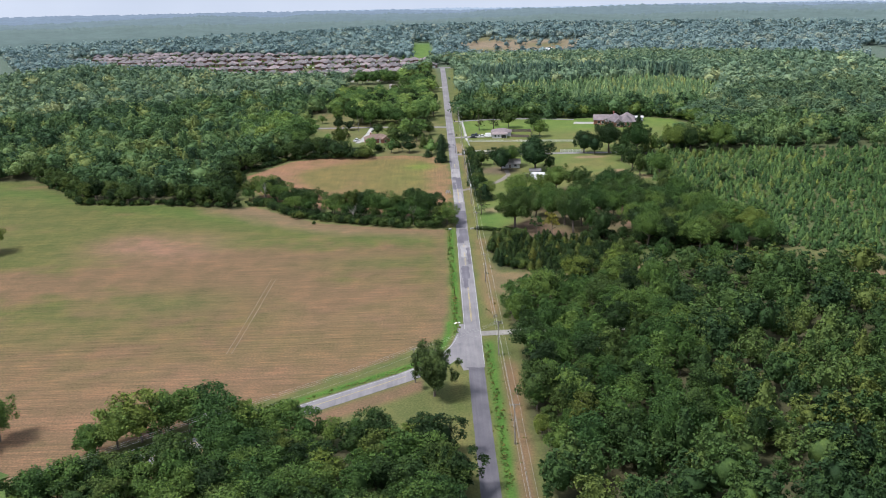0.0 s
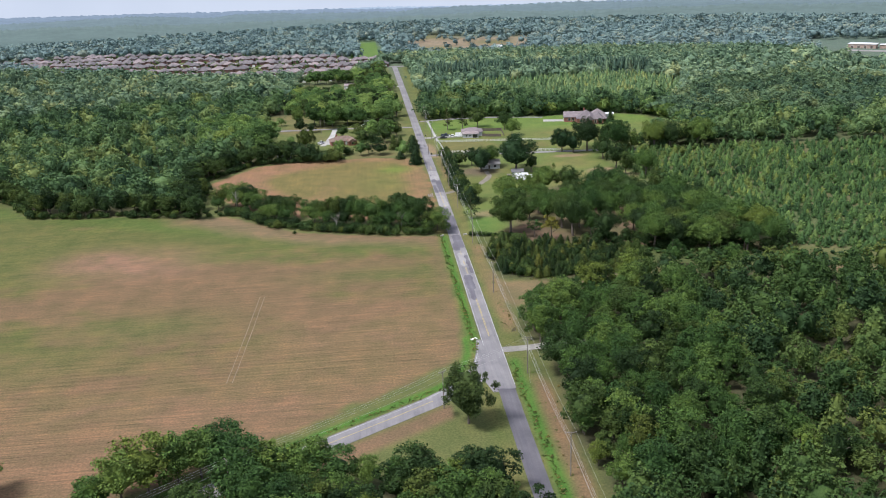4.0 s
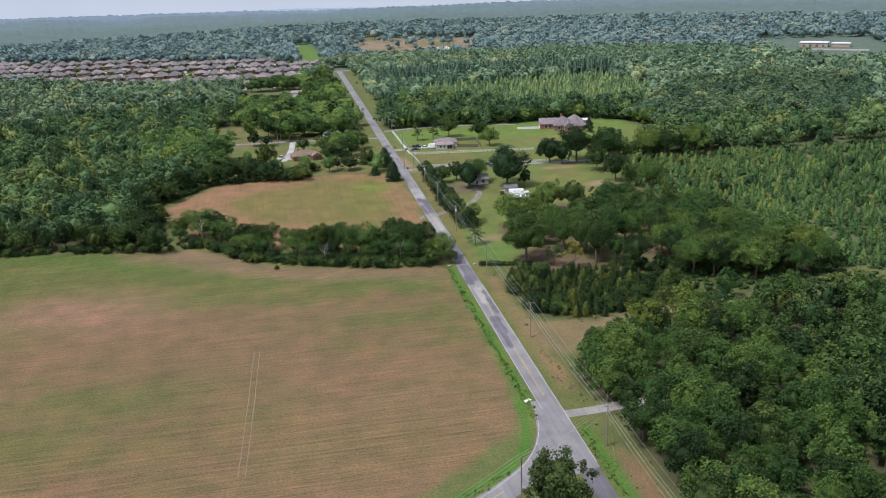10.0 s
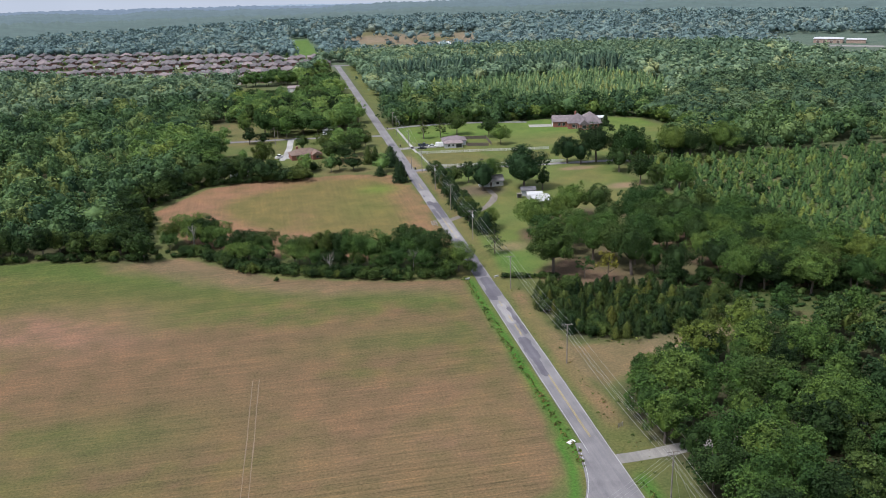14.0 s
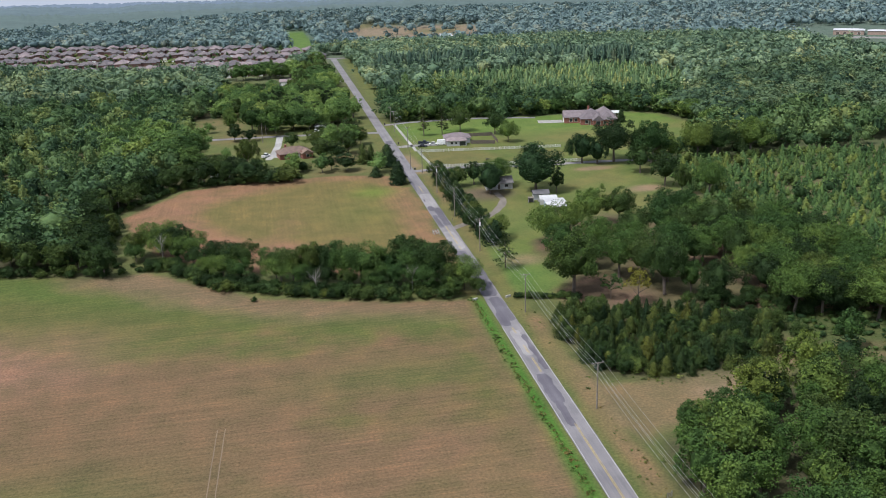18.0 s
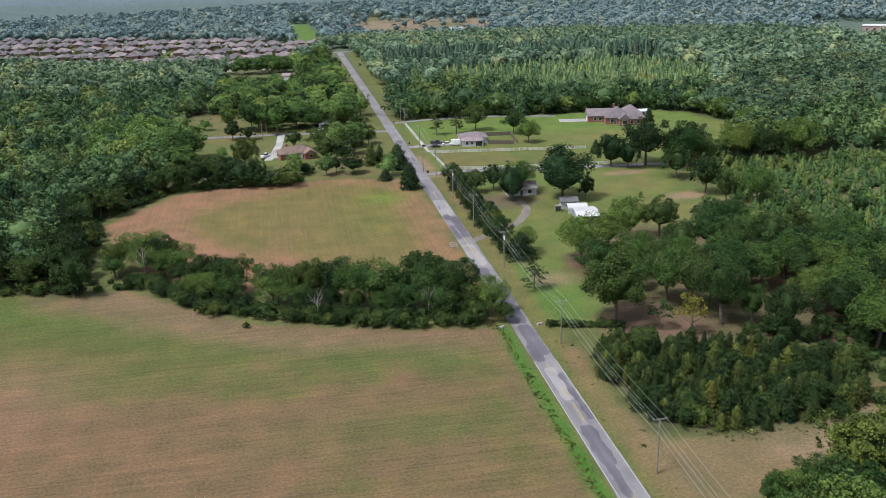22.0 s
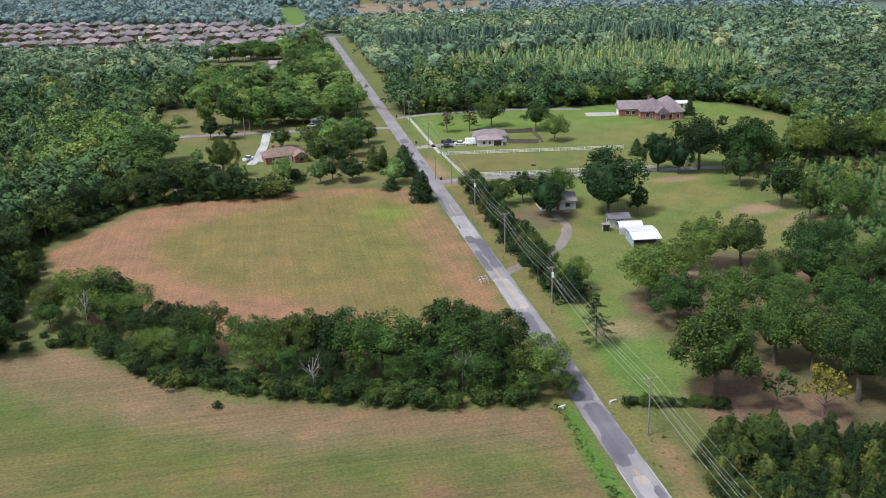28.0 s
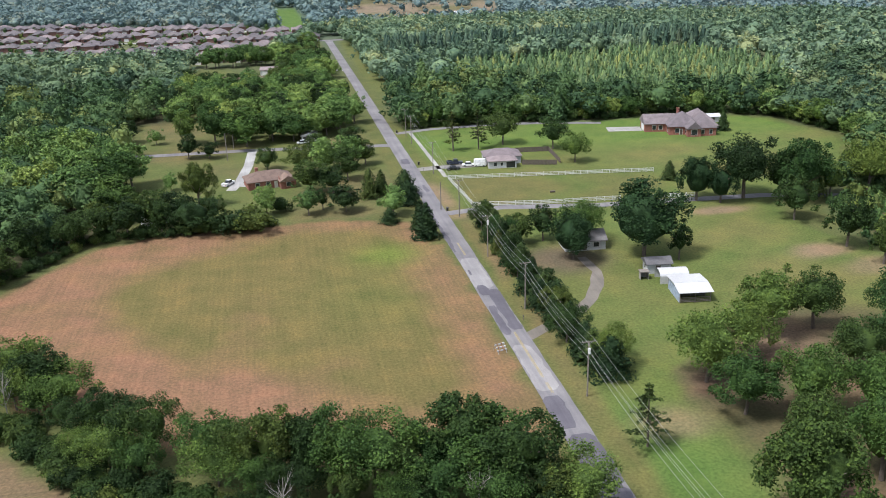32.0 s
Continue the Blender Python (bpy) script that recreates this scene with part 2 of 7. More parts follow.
def wave2(x, y, scale, seed):
    """Smooth pseudo-random values in about -1..1 on the plan, from a few sines."""
    r = np.random.default_rng(seed)
    out = np.zeros(np.shape(x))
    for k in range(7):
        a, f, ph = r.uniform(0, 2 * math.pi), scale * 1.45 ** (k - 2), r.uniform(0, 6.3)
        out += np.sin((x * math.cos(a) + y * math.sin(a)) * f + ph + 1.3 * np.sin((x * math.sin(a) - y * math.cos(a)) * f * 0.7 + ph * 2)) * 0.75 ** abs(k - 2)
    return out / 2.6


def blend(poly, x, y, soft, rag=1.5):
    """1 inside a polygon, 0 outside, with a soft ragged edge."""
    dx, dy = wave2(x, y, 0.35, 11) * rag, wave2(x, y, 0.35, 12) * rag
    xx, yy = x + dx, y + dy
    d = from_line([*poly, poly[0]], xx, yy)
    return np.clip(0.5 + np.where(inside(poly, xx, yy), d, -d) / soft, 0, 1)


# ------------------------------------------------------------------ the plan (x to the right of the road, y along it)
FIELD_1 = [(-3.5, 137), (-4, 50), (-8, 28), (-14, 19), (-22, 12), (-54, -11), (-101, -42), (-150, -75), (-340, -75), (-340, 262), (-230, 256), (-204, 228), (-187, 202), (-146, 197), (-110, 186), (-97, 186), (-72, 164), (-62, 154), (-30, 144)]
FIELD_2 = [(-1.2, 160), (-0.9, 210), (-0.6, 262), (-6, 283), (-25, 289), (-45, 290), (-69, 291), (-90, 284), (-112, 252), (-106, 226), (-92, 198), (-64, 178), (-30, 164)]
HEDGE = [(-97, 194), (-88, 190), (-80, 177), (-70, 168), (-60, 163), (-46, 156), (-30, 150), (-8, 145)]
WOODS_LEFT = [(-109, 186), (-146, 199), (-186, 206), (-204, 232), (-232, 260), (-420, 268), (-560, 520), (-400, 740), (-352, 735), (-271, 696), (-190, 618), (-130, 604), (-90, 592), (-88, 500), (-80, 450), (-100, 440), (-97, 392), (-95, 340), (-84, 318), (-86, 300), (-92, 290), (-116, 256), (-112, 230)]
WOODS_SOUTH = [(-5, -42), (-25, -39), (-42, -34), (-60, -38), (-98, -66), (-190, -140), (-190, -330), (-4, -330)]
WOODS_RIGHT = [(17, -330), (15, -40), (14, -10), (17, 18), (14, 33), (13, 48), (17, 55), (28, 62), (48, 70), (60, 74), (87, 78), (130, 66), (220, 30), (300, -10), (300, -330)]
CEDARS = [(17, 121), (13.5, 117), (12.5, 106), (15, 86.5), (31, 80), (54, 81), (67, 97), (58, 109), (46, 114), (34, 119), (24, 122)]
CLEARING = [(9, 100), (10, 71), (12, 56), (26, 64), (44, 71), (66, 80), (132, 70), (132, 79), (90, 86), (70, 98), (55, 82), (33, 80), (15, 82)]
GROVE = [(27, 180), (45, 195), (60, 205), (78, 197), (96, 186), (104, 160), (112, 128), (122, 94), (95, 92), (72, 100), (48, 114), (33, 122), (22, 128), (21, 138), (30, 146)]
BRUSH = [(50, 117), (66, 113), (95, 104), (122, 96), (152, 80), (260, 52), (260, 34), (200, 46), (140, 63), (104, 74), (84, 80), (68, 87), (66, 98)]
PLANTATION = [(103, 188), (108, 165), (116, 130), (127, 99), (155, 82), (420, 18), (520, 180), (420, 230), (243, 256), (180, 264), (112, 268), (104, 240), (104, 215)]
LAWN = [(6, 400), (6, 140), (24, 132), (30, 140), (25, 150), (25, 180), (60, 206), (98, 190), (103, 222), (96, 254), (101, 277), (127, 281), (140, 295), (163, 332), (155, 371), (143, 381), (112, 393), (47, 397)]
PADDOCK = [(14, 322), (14.5, 292), (78, 282), (80, 311)]
GARDEN_L = [(-2, 400), (-1.5, 300), (-8, 291), (-45, 292), (-70, 296), (-78, 312), (-88, 332), (-95, 386), (-93, 446), (-74, 444), (-62, 394)]
WOODS_BACK = [(10, 398), (47, 398), (99, 388), (114, 395), (145, 383), (158, 373), (168, 332), (144, 292), (130, 278), (104, 272), (180, 268), (243, 260), (420, 236), (700, 520), (520, 640), (330, 620), (250, 600), (120, 640), (10, 680)]
SUBDIVISION = [(-470, 900), (-352, 745), (-271, 706), (-190, 628), (-130, 615), (-75, 605), (-45, 612), (-10, 690), (-6, 772), (-120, 826), (-341, 925)]
SCAR = [(20, 930), (40, 770), (150, 760), (195, 955), (50, 1010)]


def road_x(y):
    """The road's middle."""
    return 0.9 + 1.75 * np.clip((np.asarray(y, float) + 20) / 200, 0, 1.0) + 1.0 * np.clip((np.asarray(y, float) - 180) / 300, 0, 1.6)


def height(x, y):
    """The lie of the land: level round the road, falling away in wooded ridges far off."""
    x, y = np.asarray(x, float), np.asarray(y, float)
    r = np.hypot(x, y)
    far = np.clip((r - 1150) / 3850, 0, 1)
    az = np.degrees(np.arctan2(x, y))
    z = -(300 + 1.5 * np.clip(az, -32, 4)) * far**0.8
    z = z + np.clip((r - 800) / 600, 0, 1) * (4 * wave2(x, y, 0.0042, 5) + 2 * wave2(x, y, 0.013, 6))
    z = z + 1.2 * wave2(x, y, 0.008, 8) * np.clip((np.abs(x) - 90) / 120, 0, 1)
    return z


def axis(lo, hi, core0, core1, step):
    """Grid lines: even in the middle, wider and wider towards the ends."""
    mid = list(np.arange(core0, core1 + step, step))
    up, s = [], step
    while (up[-1] if up else mid[-1]) < hi:
        s = min(s * 1.08, 140)
        up.append((up[-1] if up else mid[-1]) + s)
    down, s = [], step
    while (down[-1] if down else mid[0]) > lo:
        s = min(s * 1.08, 140)
        down.append((down[-1] if down else mid[0]) - s)
    return np.array(down[::-1] + mid + up)


def build_ground():
    xs, ys = axis(-4700, 4700, -130, 130, 1.25), axis(-700, 4700, -70, 330, 1.25)
    gx, gy = np.meshgrid(xs, ys)
    x, y = gx.ravel(), gy.ravel()
    z = height(x, y)
    nx, ny = len(xs), len(ys)
    i = (np.arange(ny - 1)[:, None] * nx + np.arange(nx - 1)[None]).ravel()
    faces = np.stack([i, i + 1, i + nx + 1, i + nx], 1)

    def lay(col, mask, new_col):
        return col * (1 - mask[:, None]) + np.asarray(new_col) * mask[:, None]

    soil, straw = (0.25, 0.152, 0.098), (0.215, 0.14, 0.083)
    grass, lush, dry = (0.115, 0.145, 0.045), (0.09, 0.165, 0.04), (0.175, 0.165, 0.06)
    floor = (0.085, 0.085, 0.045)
    c = np.tile(np.asarray((0.135, 0.15, 0.055)), (len(x), 1))
    # big field: green swathes through brown stubble
    f1 = blend(FIELD_1, x, y, 2.5)
    w = wave2(x * 0.45, y, 0.045, 21) * 0.8 + wave2(x * 0.3, y, 0.1, 22) * 0.35 + wave2(x * 0.5, y, 0.3, 27) * 0.22
    mott = wave2(x, y, 0.22, 31) * 0.5 + wave2(x, y, 0.55, 32) * 0.3
    fc = lay(np.tile(np.asarray(straw), (len(x), 1)), np.clip(0.5 + 1.45 * w + 0.45 * mott, 0, 0.95), (0.135, 0.142, 0.048))
    green = np.exp(-(((y - 148 + 0.5 * (x + 60)) / 13) ** 2)) * 0.9 * np.clip((150 - x) / 200, 0, 1)
    fc = lay(fc, np.clip(green + 0.35 * mott * (green > 0.05), 0, 1), (0.108, 0.148, 0.041))
    fc = lay(fc, np.exp(-(((x + 28) / 30) ** 2 + ((y - 98) / 9) ** 2)) * 0.7, (0.125, 0.14, 0.05))
    fc = lay(fc, np.exp(-(((x + 105) / 30) ** 2 + ((y - 62) / 14) ** 2)) * 0.7, (0.13, 0.14, 0.052))
    south = np.clip((58 - y + 0.1 * x) / 75 + 0.6 * w + 0.25 * mott, 0, 0.9)
    fc = lay(fc, south, soil)
    top = np.clip(1 - from_line([(-110, 188), (-92, 176), (-70, 158), (-45, 146), (-3, 138)], x, y) / 17, 0, 1)
    fc = lay(fc, np.clip(top * 1.2 + 0.3 * mott * (top > 0), 0, 0.9), (0.24, 0.165, 0.105))
    red = np.exp(-(((x + 128 - 0.4 * (y - 122)) / 34) ** 4 + ((y - 124 + 0.22 * (x + 110)) / 17) ** 2))
    fc = lay(fc, np.clip(red * (0.85 + 0.45 * mott + 0.3 * w), 0, 0.95), (0.285, 0.168, 0.118))
    dark = np.exp(-(((x + 62) / 46) ** 4 + ((y - 124 + 0.12 * (x + 60)) / 9) ** 2)) * np.clip(0.7 + 0.6 * w + 0.4 * mott, 0, 1)
    fc = lay(fc, dark * 0.75, (0.125, 0.15, 0.046))
    rust = np.exp(-(((x + 36) / 34) ** 4 + ((y - 52) / 24) ** 4)) * np.clip(0.55 + 0.8 * w + 0.5 * mott, 0, 1)
    fc = lay(fc, rust * 0.8, (0.262, 0.158, 0.102))
    edge = np.clip(1 - from_line([(-62, 154), (-30, 144), (-3, 138), (-4, 50), (-14, 19)], x, y) / 9, 0, 1)
    fc = lay(fc, edge * 0.8, (0.225, 0.15, 0.09))
    fc = fc * np.asarray((0.91, 0.94, 0.9))
    c = lay(c, f1, fc)
    # second field: brown rim, green heart
    f2 = blend(FIELD_2, x, y, 2.5)
    d2 = from_line([*FIELD_2, FIELD_2[0]], x, y)
    w2 = wave2(x, y * 0.4, 0.06, 23)
    heart = np.clip((d2 - 13 + 0.22 * (x + 38) + 9 * w2) / 16, 0, 1)
    heart = heart * (1 - np.clip((x + 15) / 8, 0, 1) * (y < 255))
    g2 = lay(np.tile(np.asarray((0.285, 0.165, 0.10)), (len(x), 1)), np.clip(heart * 0.9 + 0.2 * w2 + 0.18 * wave2(x, y, 0.3, 33), 0, 0.92), (0.178, 0.155, 0.056))
    g2 = lay(g2, np.exp(-(((x + 16) / 9) ** 2 + ((y - 258) / 8) ** 2)) * 0.85, (0.17, 0.225, 0.045))
    g2 = lay(g2, np.exp(-(((x + 22) / 16) ** 2 + ((y - 232) / 20) ** 2)) * 0.5, (0.155, 0.17, 0.05))
    c = lay(c, f2, g2)
    # lawns, paddock and gardens
    w3 = wave2(x, y, 0.09, 24)
    lawn = lay(np.tile(np.asarray((0.125, 0.165, 0.048)), (len(x), 1)), np.clip(0.4 + 0.8 * w3, 0, 1), (0.165, 0.165, 0.06))
    lawn = lay(lawn, np.exp(-(((x - 16) / 14) ** 2 + ((y - 154) / 20) ** 2)) * 0.8, (0.10, 0.185, 0.042))
    lawn = lay(lawn, np.clip((y - 335) / 25, 0, 1) * np.clip(0.75 + 0.5 * w3, 0, 1), (0.122, 0.192, 0.045))
    lawn = lawn * np.asarray((1.12, 1.1, 1.08))
    c = lay(c, blend(LAWN, x, y, 3), lawn)
    c = lay(c, blend(PADDOCK, x, y, 1.5, 0.3), lay(np.tile(np.asarray((0.17, 0.16, 0.06)), (len(x), 1)), np.clip(0.4 + 0.7 * w3 + (x - 50) / 60, 0, 1), (0.12, 0.175, 0.045)))
    c = lay(c, blend(GARDEN_L, x, y, 3), lay(np.tile(np.asarray((0.14, 0.165, 0.055)), (len(x), 1)), np.clip(0.3 + 0.9 * w3, 0, 1), (0.175, 0.155, 0.07)))
    c = lay(c, blend(CLEARING, x, y, 3), lay(np.tile(np.asarray((0.21, 0.16, 0.085)), (len(x), 1)), np.clip(0.3 + w3, 0, 1), (0.25, 0.205, 0.125)))
    grove = blend(GROVE, x, y, 5)
    c = lay(c, grove, lay(np.tile(np.asarray((0.185, 0.125, 0.085)), (len(x), 1)), np.clip(0.05 + w3, 0, 0.8), (0.12, 0.12, 0.055)))
    c = lay(c, blend(BRUSH, x, y, 4), lay(np.tile(np.asarray((0.10, 0.125, 0.045)), (len(x), 1)), np.clip(0.1 + w3, 0, 0.6), (0.16, 0.13, 0.07)))
    track = np.clip(1.6 - from_line([(54, 96), (64, 91), (84, 84.5), (105, 79), (140, 69), (200, 52)], x, y) / 1.8, 0, 1)
    c = lay(c, track * np.clip(0.7 + w3, 0, 1), (0.235, 0.16, 0.095))
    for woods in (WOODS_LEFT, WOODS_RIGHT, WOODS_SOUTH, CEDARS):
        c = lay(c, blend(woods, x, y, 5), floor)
    c = lay(c, blend(WOODS_BACK, x, y, 4), (0.115, 0.135, 0.065))
    c = lay(c, blend(PLANTATION, x, y, 5), lay(np.tile(np.asarray((0.115, 0.14, 0.06)), (len(x), 1)), np.clip(0.2 + w3, 0, 0.7), (0.17, 0.15, 0.075)))
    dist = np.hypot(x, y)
    # Past 520 m the cover colour fades to blue-green: haze painted into the ground.
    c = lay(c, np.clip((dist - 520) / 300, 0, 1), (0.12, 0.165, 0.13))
    for lawn_l in ([(-84, 590), (-84, 535), (-30, 520), (-30, 575)], [(-14, 690), (-10, 400), (-2, 400), (-2, 700)], [(9, 700), (9, 470), (22, 470), (26, 520), (20, 690)], [(60, 500), (60, 488), (95, 486), (95, 498)], [(86, 640), (86, 622), (150, 612), (150, 628)]):
        c = lay(c, blend(lawn_l, x, y, 5), (0.15, 0.17, 0.06))
    c = lay(c, blend(SUBDIVISION, x, y, 8), (0.16, 0.18, 0.085))
    c = lay(c, blend(SCAR, x, y, 12, 5), lay(np.tile(np.asarray((0.17, 0.165, 0.07)), (len(x), 1)), np.clip(0.5 + 2 * wave2(x * 0.3, y, 0.06, 29), 0, 1), (0.27, 0.215, 0.15)))
    c = lay(c, blend([(-30, 960), (-28, 765), (-4, 765), (-8, 960)], x, y, 5), (0.12, 0.20, 0.05))
    # road verges: lush ditch on the left, pale dry bank on the right
    rx = x - road_x(y)
    along = np.clip((y + 60) / 20, 0, 1) * np.clip((420 - y) / 30, 0, 1)
    verge = np.clip(1 - np.abs(np.abs(rx) - 5.2) / 3.4, 0, 1) * along * np.where((rx < 0) & (y > 166) & (y < 262), 0.25, 1)
    c = lay(c, np.clip(verge * 1.5, 0, 1) * 0.8, lay(np.tile(np.asarray(dry), (len(x), 1)), np.clip(0.4 + w3, 0, 1), grass))
    ditch = np.clip(1.5 - np.abs(rx + 4.8 + 0.4 * w3) / 1.3, 0, 1) * np.clip((y - 22) / 5, 0, 1) * np.clip((142 - y) / 6, 0, 1)
    c = lay(c, ditch, (0.085, 0.185, 0.032))
    bank = np.clip(1.4 - np.abs(rx - 6.8 - w3) / 2.6, 0, 1) * np.clip((y - 36) / 8, 0, 1) * np.clip((128 - y) / 8, 0, 1)
    c = lay(c, bank * np.clip(0.75 + 0.6 * w3, 0, 1), (0.235, 0.165, 0.088))
    dry_side = np.clip(1.4 - np.abs(rx - 6.2 - w3) / 2.4, 0, 1) * np.clip((y - 146) / 10, 0, 1) * np.clip((285 - y) / 10, 0, 1)
    c = lay(c, dry_side * np.clip(0.45 + 0.7 * w3, 0, 0.9), (0.24, 0.17, 0.09))
    low = np.clip(1.4 - np.abs(rx - 4.8) / 1.6, 0, 1) * np.clip((22 - y) / 4, 0, 1)
    c = lay(c, low, (0.085, 0.18, 0.034))
    low2 = np.clip(1.4 - np.abs(rx - 9.2 - w3) / 2.2, 0, 1) * np.clip((10 - y) / 8, 0, 1)
    c = lay(c, low2 * 0.85, (0.22, 0.14, 0.085))
    side = from_line([(-260, -152), (-100, -52.5), (-15, 0.5)], x, y)
    north = (y - (0.5 + (x + 15) * 0.624)) > 0
    c = lay(c, np.clip(1.6 - np.abs(side - 5.2) / 1.2, 0, 1) * north * (x < -12), (0.085, 0.18, 0.034))
    c = lay(c, np.clip(1.5 - np.abs(side - 7) / 3, 0, 1) * ~north * (x < -14), (0.21, 0.14, 0.085))
    bend = from_line([(-20, -1.8), (-10, 7.5), (-5.6, 15.5), (-3.0, 25), (-2.6, 34)], x, y)
    c = lay(c, np.clip(1.5 - np.abs(bend - 3.4) / 1.1, 0, 1) * (x < -3.5) * (y > 0), (0.085, 0.185, 0.034))
    # bare soil of the yard and worn patches
    for cx, cy, ax, ay, k in ((26, 243, 12, 10, 0.9), (81, 268, 9, 3.5, 0.9), (89, 231, 8, 5, 0.9), (97, 219, 8, 5, 0.7), (52, 190, 8, 6, 0.7), (20, 166, 8, 5, 0.6), (40, 72, 10, 4, 0.7), (6, 305, 3.5, 16, 0.8), (10, 285, 6, 4, 0.6)):
        c = lay(c, np.exp(-(((x - cx + 2 * w3) / ax) ** 2 + ((y - cy + 1.5 * w3) / ay) ** 2) ** 2) * k, (0.30, 0.215, 0.14) if cx != 26 else (0.16, 0.125, 0.09))
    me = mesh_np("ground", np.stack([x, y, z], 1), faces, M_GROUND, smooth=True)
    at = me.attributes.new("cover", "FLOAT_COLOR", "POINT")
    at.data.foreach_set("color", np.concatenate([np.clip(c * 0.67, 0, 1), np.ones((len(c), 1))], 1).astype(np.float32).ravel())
    rows = np.zeros((len(x), 4))
    rows[:, 0], rows[:, 1], rows[:, 3] = f1 * np.clip((100 - y) / 80, 0.6, 0.9), f2 * 0.36, 1
    at = me.attributes.new("rows", "FLOAT_COLOR", "POINT")
    at.data.foreach_set("color", rows.astype(np.float32).ravel())
    tagged(new("ground", me), "rolling ground of stubble fields, lawns, verges and woodland floor", "ground", kind="structure")


build_ground()


# ------------------------------------------------------------------ roads


def ribbon(name, mid, half, z, material, label, thick=0.06, wob=0.0, kind="structure", step=4.0):
    """A paved strip along a line, with thickness and slightly uneven edges."""
    pts = [Vector((*p, 0)) for p in mid]
    line = [pts[0]]
    for a, b in zip(pts[:-1], pts[1:]):
        n = max(1, int((b - a).length / step))
        line += [a.lerp(b, (i + 1) / n) for i in range(n)]
    bm = bmesh.new()
    prev = None
    r = random.Random(len(name) + len(mid))
    for i, p in enumerate(line):
        d = (line[min(i + 1, len(line) - 1)] - line[max(i - 1, 0)]).normalized()
        s = Vector((d.y, -d.x, 0))
        h = half(p) if callable(half) else half
        a, b = p - s * (h + r.uniform(-wob, wob)), p + s * (h + r.uniform(-wob, wob))
        za, zb = float(height(a.x, a.y)), float(height(b.x, b.y))
        ring = [bm.verts.new((a.x, a.y, za - thick)), bm.verts.new((a.x, a.y, za + z)), bm.verts.new((b.x, b.y, zb + z)), bm.verts.new((b.x, b.y, zb - thick))]
        if prev:
            for k in range(3):
                bm.faces.new((prev[k], prev[k + 1], ring[k + 1], ring[k]))
        else:
            bm.faces.new(ring)
        prev = ring
    bm.faces.new(prev[::-1])
    bmesh.ops.recalc_face_normals(bm, faces=bm.faces)
    ob = part(name, bm, material)
    if label:
        tagged(ob, label, name.split("_")[-1] if name.startswith(("main", "side")) else "road", kind=kind)
    return ob


def curve(pts, n=6):
    """A smooth line through points."""
    p = [Vector((*q, 0)) for q in (pts[0], *pts, pts[-1])]
    out = []
    for a, b, c, d in zip(p[:-3], p[1:-2], p[2:-1], p[3:]):
        for k in range(n):
            t = k / n
            v = 0.5 * (2 * b + (c - a) * t + (2 * a - 5 * b + 4 * c - d) * t * t + (3 * b - a - 3 * c + d) * t**3)
            out.append((v.x, v.y))
    return [*out, tuple(pts[-1])]


def road_line(y0, y1, off=0.0, step=20):
    return [(float(road_x(y)) + off, float(y)) for y in np.linspace(y0, y1, max(2, int((y1 - y0) / step)))]


HALF = 2.5

main_road = ribbon("main_road", road_line(2, 700), lambda p: HALF + 0.25 * max(0, 1 - abs(p.y - 60) / 60), 0.05, M_ROAD, "long straight road of worn grey chipseal with dark patches", wob=0.08)
old_road = ribbon("dark_road", road_line(-330, 2), 2.3, 0.05, M_DARK, "narrow road of newer dark asphalt", wob=0.05)
side_road = ribbon("side_road", curve([(-260, -152), (-100, -52.5), (-30, -9), (-16, 0.5), (-8, 8), (-2.5, 19), (0.2, 34)]), 3.0, 0.055, M_ROAD, "side road of pale grey chipseal curving into the junction", wob=0.06)

# ------------------------------------------------------------------ trees


def unit(n, r):
    v = r.normal(size=(n, 3))
    return v / np.linalg.norm(v, axis=1)[:, None]


def cards(points, normals, size, r, fold=0.35):
    """Leaf clumps: small folded, irregular four-sided sprays, two triangles each."""
    n = len(points)
    t = np.cross(normals, unit(n, r))
    t /= np.linalg.norm(t, axis=1)[:, None] + 1e-9
    b = np.cross(normals, t)
    s = size * r.uniform(0.6, 1.35, (n, 1))
    q = r.uniform(0.65, 1.2, (4, n, 1))
    lift = normals * s * fold
    v = np.stack([points - t * s * q[0], points - b * s * 0.75 * q[1] + lift * 0.6, points + t * s * q[2], points + b * s * 0.75 * q[3] + lift], 1)
    v[:, 0] -= lift * 0.5
    f = np.arange(n * 4).reshape(n, 4)
    tri = np.concatenate([f[:, [0, 1, 2]], f[:, [0, 2, 3]]])
    return v.reshape(-1, 3), tri


def ball(r, lat=5, lon=8):
    """A coarse closed lump of radius one."""
    v = [(0, 0, 1)]
    for i in range(1, lat):
        for j in range(lon):
            a, b = math.pi * i / lat, 2 * math.pi * (j + 0.5 * (i % 2)) / lon
            k = r.uniform(0.8, 1.1)
            v.append((k * math.sin(a) * math.cos(b), k * math.sin(a) * math.sin(b), k * math.cos(a)))
    v.append((0, 0, -1))
    f = []
    for j in range(lon):
        f.append((0, 1 + j, 1 + (j + 1) % lon))
        last = 1 + (lat - 2) * lon
        f.append((len(v) - 1, last + (j + 1) % lon, last + j))
        for i in range(lat - 2):
            a, b = 1 + i * lon, 1 + (i + 1) * lon
            f += [(a + j, b + j, b + (j + 1) % lon), (a + j, b + (j + 1) % lon, a + (j + 1) % lon)]
    return np.array(v), np.array(f)


def join(pieces):
    vs, fs, n = [], [], 0
    for v, f in pieces:
        vs.append(v)
        fs.append(f + n)
        n += len(v)
    return np.concatenate(vs), np.concatenate(fs)


